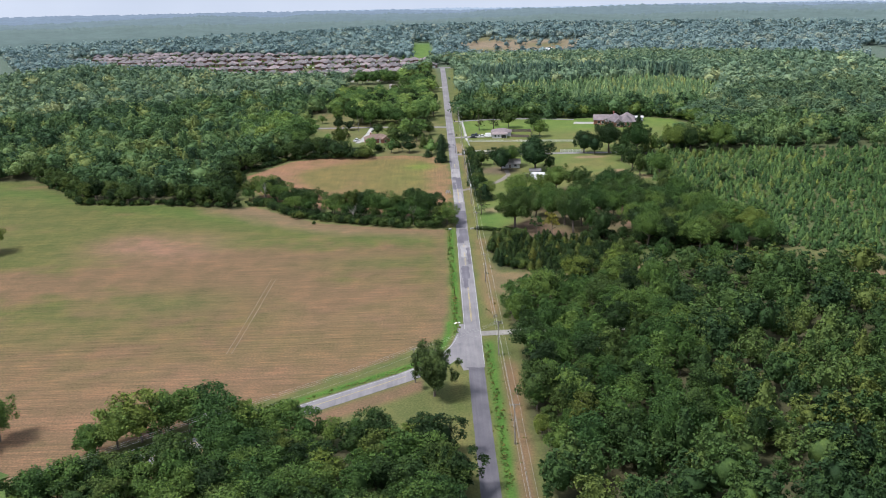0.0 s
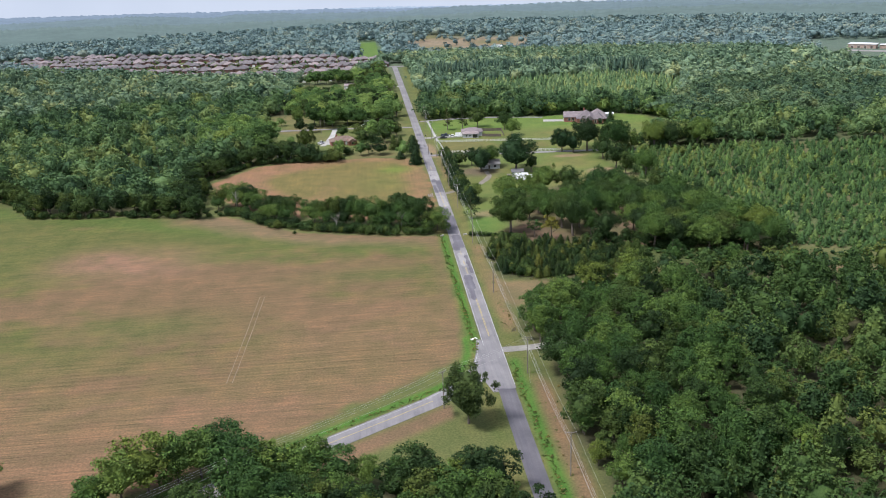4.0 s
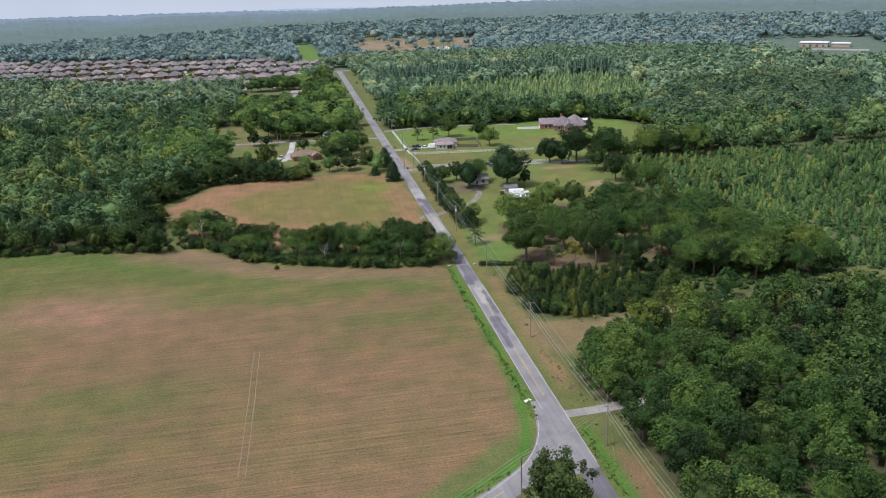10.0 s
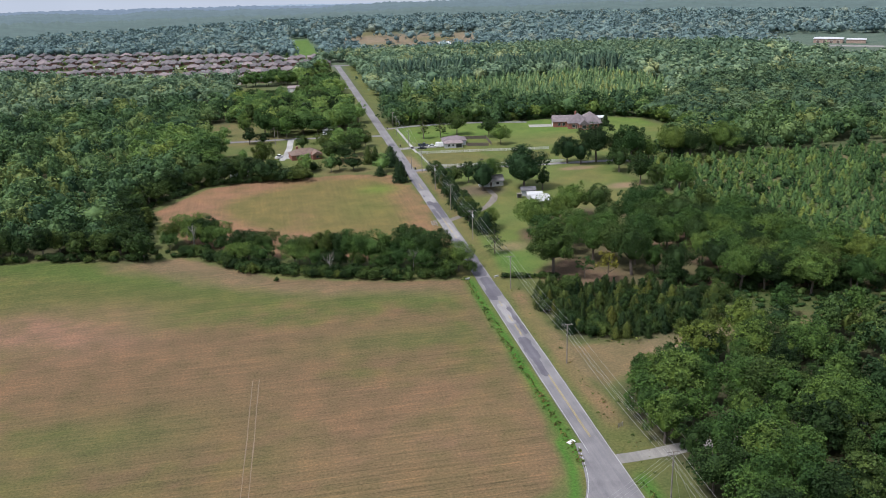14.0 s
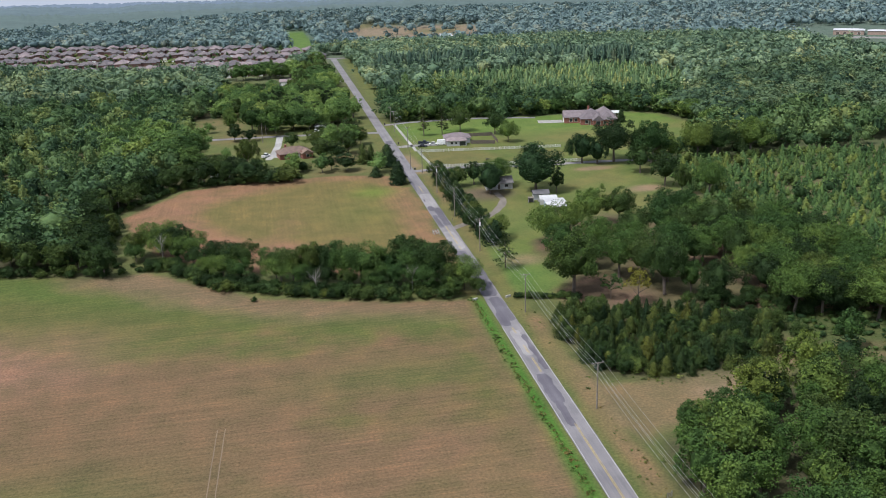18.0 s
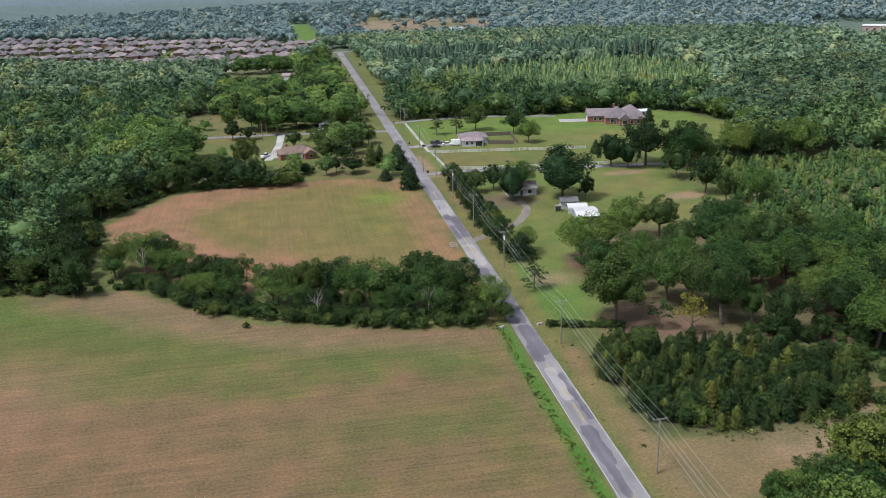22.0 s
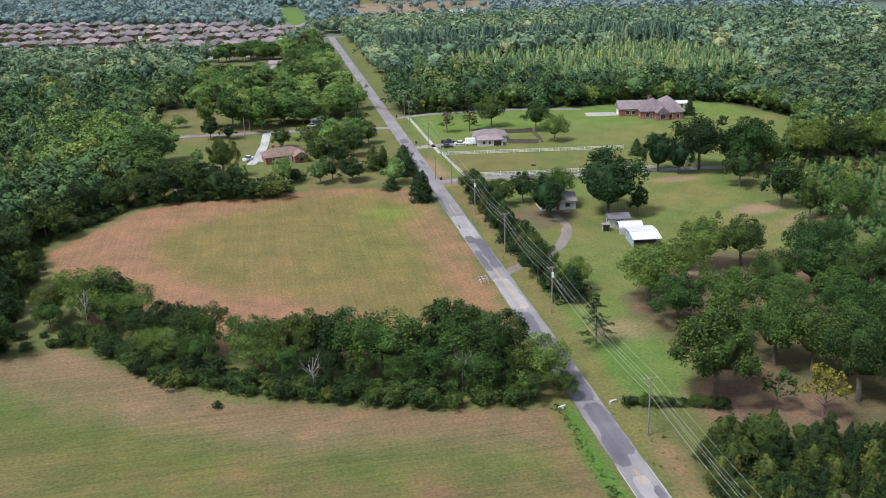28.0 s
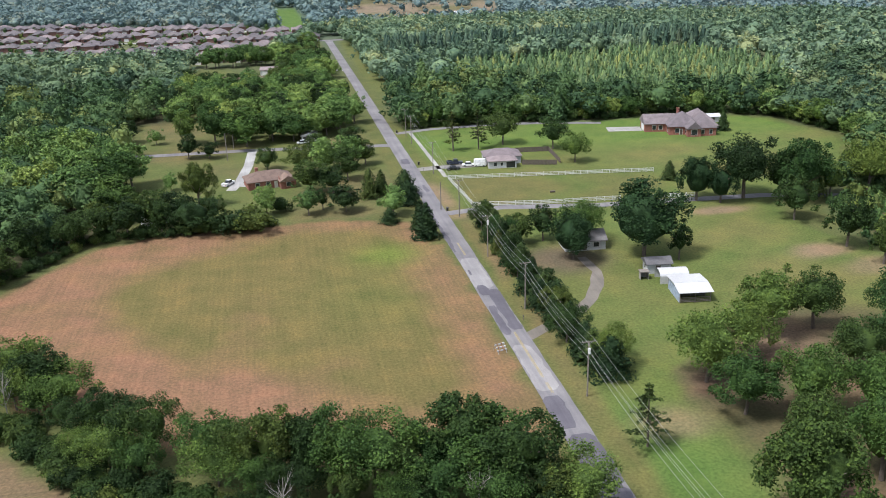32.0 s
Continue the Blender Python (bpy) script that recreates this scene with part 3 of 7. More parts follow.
def broad_crown(seed, leaves, size, lobes=9, core=0.7, width=0.42, base=0.16, facets=(5, 8), loose=0.4):
    """A domed crown for a tree one metre high: leafy clumps over an uneven envelope, dark gaps between them."""
    r = np.random.default_rng(seed)
    n = lobes + 2
    cz, rz = (base + 1) / 2, (1 - base) / 2
    ph = r.uniform(0, 6.3, 3)
    pieces = []
    for k in range(n):
        dz = 1 - 1.45 * (k + 0.5) / n
        a = k * 2.39996 + r.uniform(-0.5, 0.5)
        flat = math.sqrt(max(0.0, 1 - dz * dz))
        d = np.array((flat * math.cos(a), flat * math.sin(a), dz))
        rad = width * math.sqrt(3.6 / n) * r.uniform(0.6, 1.3)
        out = 1 + 0.14 * math.sin(2 * a + ph[0]) + 0.1 * math.sin(3 * a + ph[1]) + r.uniform(-0.3, 0.12)
        c = d * (np.array((width, width, rz)) * out - rad * 0.6) + np.array((0, 0, cz))
        c[2] = min(c[2], 1.0 - rad * 0.75)
        m = max(4, int(leaves * (rad / width) ** 2 / 3.4))
        # each clump is a few sprays, each spray a loose ball of leaves
        twigs = unit(max(3, min(9, m // 14)), r)
        back = twigs @ d < -0.35
        twigs[back] -= 2 * (twigs[back] @ d)[:, None] * d
        own = twigs[r.integers(len(twigs), size=m)]
        u = own + unit(m, r) * 0.75
        u /= np.linalg.norm(u, axis=1)[:, None]
        p = c + (own * 0.62 + unit(m, r) * (0.48 * r.uniform(0.15, 1, (m, 1)) ** 0.5)) * rad * np.array((1, 1, 0.85))
        nn = 0.7 * u + np.array((0, 0, 0.35)) + loose * r.normal(size=(m, 3))
        nn /= np.linalg.norm(nn, axis=1)[:, None]
        pieces.append(cards(p, nn, size, r))
    if core:
        v, f = ball(r, *facets)
        pieces.append((v * np.array((width, width, rz)) * core * 0.9 + np.array((0, 0, cz - 0.02)), f))
    return join(pieces)


def cone_crown(seed, leaves, size, width=0.2, base=0.04, power=0.8, core=True):
    """A pointed crown of drooping sprays, for cedars and young pines."""
    r = np.random.default_rng(seed)
    h = base + (1 - base) * (1 - np.sqrt(r.uniform(0.003, 1, leaves)))
    a = r.uniform(0, 2 * math.pi, leaves)
    lump = 1 + 0.22 * np.sin(a * 3 + h * 17) + 0.12 * np.sin(a * 5 - h * 29)
    rad = width * ((1 - h) / (1 - base)) ** power * lump * r.uniform(0.7, 1.08, leaves)
    p = np.stack([rad * np.cos(a), rad * np.sin(a), h], 1)
    nn = np.stack([np.cos(a), np.sin(a), np.full(leaves, 0.55)], 1) + 0.45 * r.normal(size=(leaves, 3))
    nn /= np.linalg.norm(nn, axis=1)[:, None]
    pieces = [cards(p, nn, size, r)]
    if core:
        v, f = ball(r, 5, 6)
        zz = (v[:, 2:3] + 1) / 2
        pieces.append((np.concatenate([v[:, :2] / np.maximum(np.hypot(v[:, :1], v[:, 1:2]), 0.05) * width * 0.72 * (1 - zz) ** power * (zz > 0.02), base + zz * (0.96 - base)], 1), f))
    return join(pieces)


def trunk_mesh(name, seed, top=0.72, r0=0.028, limbs=5):
    """A tapered trunk with forking limbs, for a tree one metre high."""
    r = random.Random(seed)
    bm = bmesh.new()
    lean = (r.uniform(-0.03, 0.03), r.uniform(-0.03, 0.03))
    mid = (lean[0], lean[1], top * 0.5)
    tube(bm, (0, 0, -0.02), mid, r0, r0 * 0.72, 7)
    tube(bm, mid, (lean[0] * 2, lean[1] * 2, top), r0 * 0.72, r0 * 0.25, 6)
    for k in range(limbs):
        a, h = 2 * math.pi * (k / limbs + r.uniform(0, 0.12)), r.uniform(0.24, 0.5)
        tube(bm, (lean[0] * h * 2, lean[1] * h * 2, h), (0.24 * math.cos(a), 0.24 * math.sin(a), h + r.uniform(0.12, 0.28)), r0 * 0.45, r0 * 0.12, 5)
    me = bpy.data.meshes.new(name)
    bm.to_mesh(me)
    bm.free()
    me.materials.append(M_BARK)
    return me


def whorl_crown(seed, width=0.24, base=0.2, tiers=13):
    """An open pine: tiers of separate boughs with tufts of needles along them."""
    r = np.random.default_rng(seed)
    pts = []
    for k in range(tiers):
        h = base + (0.99 - base) * k / (tiers - 1)
        reach = width * (1 - 0.85 * ((h - base) / (1 - base)) ** 1.3) * r.uniform(0.75, 1.15)
        for j in range(3):
            a = r.uniform(0, 2 * math.pi)
            for q in np.linspace(0.25, 1, 9):
                w = reach * q
                pts += [(w * math.cos(a) + r.normal(0, 0.013), w * math.sin(a) + r.normal(0, 0.013), h - 0.10 * reach + 0.22 * w * (1 - q) + r.normal(0, 0.009)) for n in range(2)]
    p = np.array(pts)
    nn = np.array((0, 0, 1)) + 0.5 * r.normal(size=p.shape)
    nn /= np.linalg.norm(nn, axis=1)[:, None]
    return cards(p, nn, 0.024, r)


SHAPES = ((1, 0.40, 0.04), (2, 0.35, 0.03), (3, 0.44, 0.07), (4, 0.38, 0.02), (5, 0.33, 0.05))
CROWNS = {
    "broad": [mesh_np("crown", *broad_crown(s, 3000, 0.021, 17, 0.6, w, b), M_BROAD) for s, w, b in SHAPES],
    "light": [mesh_np("crown", *broad_crown(s + 5, 3000, 0.021, 17, 0.6, w, b), M_LIGHT) for s, w, b in SHAPES[:3]],
    "pale": [mesh_np("crown", *broad_crown(s + 8, 2000, 0.026, 16, 0.64, w, b), M_PALELEAF) for s, w, b in SHAPES[:3]],
    "oak": [mesh_np("crown", *broad_crown(s, 6000, 0.0155, 22, 0.68, w, b), mt) for s, w, b, mt in ((11, 0.46, 0.14, M_BROAD), (12, 0.42, 0.16, M_LIGHT), (13, 0.5, 0.18, M_LIGHT))],
    "darkoak": [mesh_np("crown", *broad_crown(s, 6600, 0.0155, 22, 0.76, w, b), M_DARKLEAF) for s, w, b in ((15, 0.46, 0.06), (16, 0.42, 0.05))],
    "bright": [mesh_np("crown", *broad_crown(14, 10500, 0.014, 24, 0.62, 0.44, 0.13), M_OAK)],
    "bush": [mesh_np("crown", *broad_crown(s, 1100, 0.046, 12, 0.7, 0.62, -0.1), M_BROAD) for s in (21, 22, 23)],
    "cedar": [mesh_np("crown", *cone_crown(s, 1500, 0.026, w, 0.02, p), M_CEDAR) for s, w, p in ((31, 0.24, 0.75), (32, 0.2, 0.85), (33, 0.28, 0.65), (34, 0.32, 0.6))],
    "juniper": [mesh_np("crown", *cone_crown(s, 900, 0.034, w, 0.0, p), M_JUNIPER) for s, w, p in ((35, 0.34, 0.7), (36, 0.3, 0.8), (37, 0.42, 0.55))],
    "hedge": [mesh_np("crown", *broad_crown(s, 6000, 0.0155, 19, 0.6, w, 0.16, loose=0.5), M_BROAD) for s, w in ((71, 0.42), (73, 0.36))] + [mesh_np("crown", *broad_crown(72, 6000, 0.0155, 19, 0.6, 0.5, 0.16, loose=0.5), M_LIGHT)],
    "roundpine": [mesh_np("crown", *broad_crown(81, 6500, 0.0165, 22, 0.8, 0.36, 0.02), M_CEDAR)],
    "yellow": [mesh_np("crown", *broad_crown(41, 900, 0.03, 14, 0, 0.36, 0.3), M_YELLOW)],
    "sparse": [mesh_np("crown", *broad_crown(43, 420, 0.034, 12, 0, 0.3, 0.2), M_LIGHT)],
    "thin": [mesh_np("crown", *whorl_crown(s, w), M_JUNIPER) for s, w in ((51, 0.25), (52, 0.29))],
}
TRUNKS = {k: trunk_mesh("trunk", 60 + i, *a) for i, (k, a) in enumerate({"broad": (0.7, 0.024, 6), "light": (0.7, 0.024, 6), "oak": (0.7, 0.03, 7), "pale": (0.7, 0.024, 6), "bright": (0.7, 0.03, 7), "darkoak": (0.7, 0.03, 7), "bush": (0.5, 0.02, 4), "cedar": (0.85, 0.016, 0), "juniper": (0.7, 0.016, 0), "hedge": (0.75, 0.022, 8), "roundpine": (0.9, 0.022, 4), "yellow": (0.75, 0.018, 6), "sparse": (0.85, 0.016, 7), "thin": (0.97, 0.02, 7)}.items())}


def plant(kind, x, y, h, name, label, group="", wide=1.0, pick=None):
    """One tree with its trunk and crown."""
    z = float(height(x, y))
    ob = thing(name, label, "tree" if "shrub" not in name else "shrub", pose(x, y, z, 0, 0, rng.uniform(0, 360)), group)
    meshes = CROWNS[kind]
    crown = new("crown", meshes[int(rng.integers(len(meshes))) if pick is None else pick])
    trunk = new("trunk", TRUNKS[kind])
    for o, s in ((crown, wide), (trunk, 1.0)):
        o.parent = ob
        o.scale = (h * s, h * s, h)
    return ob


def scatter(poly, gap, seed, keep=None, jitter=0.42):
    """Points about gap apart in a polygon."""
    r = np.random.default_rng(seed)
    p = np.asarray(poly, float)
    gx, gy = np.meshgrid(np.arange(p[:, 0].min(), p[:, 0].max(), gap), np.arange(p[:, 1].min(), p[:, 1].max(), gap * 0.87))
    gx = gx + (np.arange(gx.shape[0]) % 2)[:, None] * gap / 2
    x = gx.ravel() + r.uniform(-jitter, jitter, gx.size) * gap
    y = gy.ravel() + r.uniform(-jitter, jitter, gx.size) * gap
    ok = inside(poly, x, y)
    if keep is not None:
        ok &= keep(x, y)
    return x[ok], y[ok]


def in_view(x, y, margin=0.06):
    """Ground that the walk can see: the wedge ahead of its start and of its end."""
    a = np.arctan2(x + 9, y + 232)
    b = np.arctan2(x + 43, y - 44)
    half = radians(27) + margin
    return ((np.abs(a - radians(0.5)) < half) | ((np.abs(b - radians(10.5)) < half) & (y > 44)) | (np.abs(np.arctan2(x + 60, y + 150) - radians(10)) < half)) & (y > -160)


def woods(name, label, x, y, h, wide, templates, material, group=""):
    """Many trees as one mass: every tree is a turned and scaled copy of a crown."""
    r = np.random.default_rng(len(x))
    vs, fs, ts, n = [], [], [], 0
    pick = r.integers(len(templates), size=len(x))
    z = height(x, y)
    own = np.clip(0.45 + 0.22 * wave2(x, y, 0.02, 77) + r.normal(0, 0.38, len(x)), 0, 1)
    for k, (v, f) in enumerate(templates):
        m = np.nonzero(pick == k)[0]
        if not len(m):
            continue
        a = r.uniform(0, 2 * math.pi, len(m))
        ca, sa = np.cos(a)[:, None], np.sin(a)[:, None]
        w = (h[m] * wide * r.uniform(0.85, 1.2, len(m)))[:, None]
        px = (v[:, 0] * ca - v[:, 1] * sa) * w + x[m][:, None]
        py = (v[:, 0] * sa + v[:, 1] * ca) * w + y[m][:, None]
        pz = v[:, 2] * h[m][:, None] + z[m][:, None]
        vs.append(np.stack([px, py, pz], -1).reshape(-1, 3))
        fs.append((f[None] + (np.arange(len(m)) * len(v))[:, None, None]).reshape(-1, 3) + n)
        ts.append(np.repeat(own[m], len(v)))
        n += len(m) * len(v)
    me = mesh_np(name, np.concatenate(vs), np.concatenate(fs), material, np.concatenate(ts))
    return tagged(new(name, me), label, "woodland", group, kind="stuff")


# Dark needles, lifted and blued in the colour to stand for haze.
M_DARKPINE = foliage("hazed_pine_needles", (0.055, 0.099, 0.070), (0.077, 0.125, 0.086), (0.106, 0.159, 0.106), "attribute")
NEAR = [broad_crown(s, 1000, 0.032, 14, 0.6, w, 0.04, loose=0.32) for s, w in ((161, 0.40), (162, 0.45), (163, 0.35))] + [cone_crown(164, 900, 0.033, 0.26, 0.02, 0.6)]
MID = [broad_crown(s, 400, 0.044, 10, 0.66, w, 0.04, (6, 9), 0.28) for s, w in ((101, 0.42), (102, 0.48), (103, 0.37), (104, 0.46))]
PEAKS = [cone_crown(151, 420, 0.045, 0.27, 0.02, 0.6), broad_crown(105, 340, 0.048, 14, 0.8, 0.3, 0.0)]
FAR = [broad_crown(s, 125, 0.068, 7, 0.68, w, 0.04, (5, 7), 0.22) for s, w in ((111, 0.44), (112, 0.5), (113, 0.4))]
DOT = [broad_crown(s, 30, 0.125, 3, 0.68, w, 0.1, (3, 6), 0.2) for s, w in ((121, 0.52), (122, 0.6))]
PINES = [cone_crown(s, 95, 0.068, w, 0.0, 0.75, core=True) for s, w in ((131, 0.3), (132, 0.36))]


YOUNG_PINES = [(60, 476), (115, 414), (160, 405), (186, 399), (224, 477), (199, 546), (83, 538), (34, 540)]
ROUND_OAKS = [(159, 370), (166, 336), (181, 321), (210, 335), (270, 300), (360, 420), (315, 479), (227, 454), (188, 398)]
DARK_PINES = [(30, 570), (170, 562), (215, 530), (225, 560), (170, 600), (30, 612)]
HAMLET = [(-88, 600), (-84, 440), (-70, 440), (-62, 398), (-6, 398), (-7, 690), (-30, 620)]


def masses():
    def outer(x, y):
        return in_view(x, y) & ~((x < 66) & (y > -50))

    x, y = scatter(WOODS_RIGHT, 7.4, 202, outer)
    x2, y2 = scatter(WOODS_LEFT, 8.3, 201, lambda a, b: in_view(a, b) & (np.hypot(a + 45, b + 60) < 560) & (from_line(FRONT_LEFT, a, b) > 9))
    x3, y3 = scatter(WOODS_SOUTH, 6.2, 203, lambda a, b: in_view(a, b) & (b < -80))
    r = np.random.default_rng(31)
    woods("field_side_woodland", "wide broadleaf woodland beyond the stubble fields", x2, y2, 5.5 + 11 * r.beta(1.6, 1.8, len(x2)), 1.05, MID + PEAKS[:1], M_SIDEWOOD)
    x, y = np.concatenate([x, x3]), np.concatenate([y, y3])
    h = 5.5 + 10.5 * r.beta(1.6, 1.8, len(x))
    m = (x < 175) & (y > -150)
    woods("broadleaf_woodland", "dense broadleaf woodland in full summer leaf", x[m], y[m], h[m], 1.0, NEAR, M_WOODS)
    woods("outlying_woodland", "broadleaf woodland away from the road", x[~m], y[~m], h[~m], 1.05, MID + PEAKS, M_WOODS)
    rest = [scatter(poly, 8.8, 220 + i, lambda a, b: ~in_view(a, b)) for i, poly in enumerate((WOODS_RIGHT, WOODS_SOUTH, WOODS_LEFT))]
    x, y = (np.concatenate(q) for q in zip(*rest))
    woods("surrounding_woodland", "broadleaf woodland stretching away on all sides", x, y, r.uniform(6.5, 14, len(x)), 1.15, DOT, M_WOODS)
    clear = lambda a, b: in_view(a, b) & ~inside(YOUNG_PINES, a, b) & ~inside(DARK_PINES, a, b) & ~inside(ROUND_OAKS, a, b) & (a > 9 + 6 * (b > 470))
    x, y = scatter(WOODS_LEFT, 9.0, 204, lambda a, b: in_view(a, b) & (np.hypot(a + 45, b + 60) >= 560))
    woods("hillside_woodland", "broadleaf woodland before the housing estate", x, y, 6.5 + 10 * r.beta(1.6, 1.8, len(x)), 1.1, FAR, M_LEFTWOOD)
    parts = [scatter(WOODS_BACK, 8.8, 205, lambda a, b: clear(a, b) & ~inside([(400, 800), (400, 540), (510, 520), (580, 720)], a, b))]
    x, y = (np.concatenate(q) for q in zip(*parts))
    h = 6.5 + 11 * r.beta(1.6, 1.8, len(x))
    m = np.hypot(x + 43, y - 44) < 440
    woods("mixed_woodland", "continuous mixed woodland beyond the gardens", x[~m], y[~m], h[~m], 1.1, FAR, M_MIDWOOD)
    woods("lawn_side_woodland", "mixed woodland round the large lawn", x[m], y[m], h[m], 1.05, MID + PEAKS[:1], M_SIDEWOOD)
    x, y = scatter(ROUND_OAKS, 8.6, 215, in_view)
    woods("oak_woodland", "round-crowned mature oaks beside the large lawn", x, y, r.uniform(11, 15.5, len(x)), 1.1, MID, M_OAKWOOD)
    x, y = scatter(PLANTATION, 4.1, 206, in_view)
    woods("young_pine_plantation", "close-planted young pines in a plantation", x, y, 2.4 + 3.4 * r.beta(2, 3, len(x)), 1.4, PINES, M_SAPLING)
    x, y = scatter(YOUNG_PINES, 4.6, 207, in_view)
    woods("pine_plantation", "pale green pines in a half-grown plantation", x, y, 6 + 4.5 * r.beta(2, 2, len(x)), 0.95, PINES, M_PINE)
    x, y = scatter(DARK_PINES, 5.0, 208, in_view)
    woods("mature_pine_belt", "dark belt of tall mature pines", x, y, r.uniform(13, 17, len(x)), 0.8, PINES, M_DARKPINE)
    # far country: woods from the gardens to the ridges
    r = np.random.default_rng(209)
    n = 70000
    rad = np.where(r.uniform(size=n) < 0.6, np.sqrt(r.uniform(560**2, 1330**2, n)), r.uniform(560, 1330, n))
    ang = radians(8) + r.uniform(-0.62, 0.62, n)
    x, y = -30 + rad * np.sin(ang), rad * np.cos(ang) - 60
    ok = in_view(x, y, 0.03) & (y > 440)
    for poly in (WOODS_LEFT, WOODS_BACK, SUBDIVISION, HAMLET, [(-32, 970), (-30, 755), (-2, 755), (-6, 970)], [(-8, 720), (-8, 380), (16, 380), (16, 720)], [(440, 760), (400, 560), (500, 540), (575, 720)], [(84, 644), (84, 620), (152, 610), (152, 630)]):
        ok &= ~inside(poly, x, y)
    ok &= ~(inside(SCAR, x, y) & (r.uniform(size=n) > 0.04 * (1 + wave2(x, y, 0.02, 44))))
    near = ok & (np.hypot(x + 30, y + 60) < 800)
    k = np.nonzero(near)[0][:2100]
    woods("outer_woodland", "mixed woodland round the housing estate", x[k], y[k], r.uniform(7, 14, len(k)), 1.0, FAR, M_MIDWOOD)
    ok &= ~near
    x, y = x[ok][:11500], y[ok][:11500]
    # The blue-green here is haze put into the leaf colour.
    woods("distant_forest", "far forest over low ridges, its leaves tinted blue-green for haze", x, y, r.uniform(6, 12, len(x)), 1.05, DOT, M_FARWOOD)


FRONT_LEFT = [(-230, 258), (-204, 230), (-186, 204), (-146, 198), (-110, 187), (-113, 232), (-116, 256), (-92, 290), (-84, 318), (-95, 340)]
masses()

r_ = random.Random(4)


def front_trees():
    """The trees at the edges of the woods, one by one."""
    n = 0
    x, y = scatter(WOODS_RIGHT, 6.7, 212, lambda a, b: (a < 66) & (b > -50) & in_view(a, b) & ~((np.abs(b - 26) < 3) & (a < 40)))
    for a, b in zip(x, y):
        h = 6 + 9 * r_.betavariate(1.7, 1.9)
        plant("light" if r_.random() < 0.55 else "broad", a, b, h, "woodland_tree", "leafy broadleaf tree in the roadside wood", "roadside wood", r_.uniform(0.85, 1.1))
    x, y = scatter(WOODS_LEFT, 6.8, 213, lambda a, b: in_view(a, b) & (from_line(FRONT_LEFT, a, b) <= 9))
    for a, b in zip(x, y):
        plant("broad", a, b, 7 + 6.5 * r_.betavariate(2, 2), "woodland_tree", "leafy broadleaf tree at the edge of the stubble fields", "woodland beside the fields", r_.uniform(0.95, 1.25))
    for (ax, ay), (bx, by) in zip(FRONT_LEFT[:-1], FRONT_LEFT[1:]):
        n = int(math.hypot(bx - ax, by - ay) / 3.2)
        for i in range(n):
            f = (i + 0.5) / n
            plant("bush", ax + (bx - ax) * f + r_.uniform(-1.5, 1.5), ay + (by - ay) * f + r_.uniform(-1, 1.5), r_.uniform(2.2, 4), "wood_edge_shrub", "dense shrub along the foot of the wood", "undergrowth along the wood", r_.uniform(0.9, 1.3))
    x, y = scatter(WOODS_SOUTH, 6.4, 214, lambda a, b: in_view(a, b) & (b >= -80))
    for a, b in zip(x, y):
        plant("broad" if r_.random() < 0.5 else "light", a, b, 7.5 + 5.5 * r_.betavariate(2, 2), "woodland_tree", "leafy broadleaf tree between the two roads", "wood south of the junction", r_.uniform(1.0, 1.3))
    for a, b, h in ((-95, -40, 10), (-90, -36, 12), (-85, -33, 14), (-79, -30, 13), (-74, -29, 12), (-69, -26, 12), (-64, -37, 14), (-58, -36, 13), (-98, -62, 12), (-92, -60, 12), (-48, -33, 11)):
        plant("light", a, b, h, "verge_tree", "leafy tree on the verge of the side road", "verge trees", 1.25)


front_trees()

# hedgerow between the fields: tall trees behind, a wall of shrubs in front
HEDGE_TOPS = ((-100, 203, 9.5), (-94, 204, 10.5), (-88, 199, 9), (-83, 194, 9.5), (-76, 183, 9), (-71, 179, 9.5), (-66, 176, 8.5), (-57, 170, 9.5), (-52, 167, 9.5), (-47, 165, 9), (-42, 163, 9), (-37, 161, 9.5), (-32, 159, 9), (-28, 158, 9), (-23, 159, 9), (-18, 159, 12), (-15, 155, 10), (-11, 152, 10), (-7, 147, 8.5), (-4, 146, 7))
for a, b, h in HEDGE_TOPS:
    plant("hedge", a, b, h * r_.uniform(1.0, 1.45), "hedgerow_tree", "leafy hedgerow tree between two stubble fields", "hedgerow between the fields", r_.uniform(0.9, 1.25))
    plant("hedge", a + r_.uniform(-2, 3), b - r_.uniform(4, 6), h * r_.uniform(0.7, 0.95), "hedgerow_tree", "smaller hedgerow tree between two stubble fields", "hedgerow between the fields", r_.uniform(1.0, 1.3))
for (ax, ay), (bx, by) in zip(HEDGE[:-1], HEDGE[1:]):
    n = max(1, int(math.hypot(bx - ax, by - ay) / 2.6))
    for i in range(n):
        f = (i + 0.5) / n
        x, y = ax + (bx - ax) * f, ay + (by - ay) * f
        for k in (0, 1):
            plant("bush", x + r_.uniform(-1.2, 1.2), y - 4.2 + 4 * k + r_.uniform(-1, 1), r_.uniform(2.4, 4.2), "hedge_shrub", "dense green shrub at the foot of the hedgerow", "hedgerow undergrowth", r_.uniform(0.9, 1.3))
x, y = scatter(CEDARS, 2.9, 301)
for a, b in zip(x, y):
    k = r_.choice(("juniper", "juniper", "juniper", "bush", "broad", "cedar"))
    h = r_.uniform(2.2, 4.2) if k == "bush" else 2.8 + 4.6 * r_.betavariate(1.6, 2.4)
    plant(k, a, b, h, "cedar_tree", "olive-green red-cedar in a dense roadside stand" if k in ("juniper", "cedar") else "leafy sapling among the roadside cedars", "cedar stand", r_.uniform(0.9, 1.25))


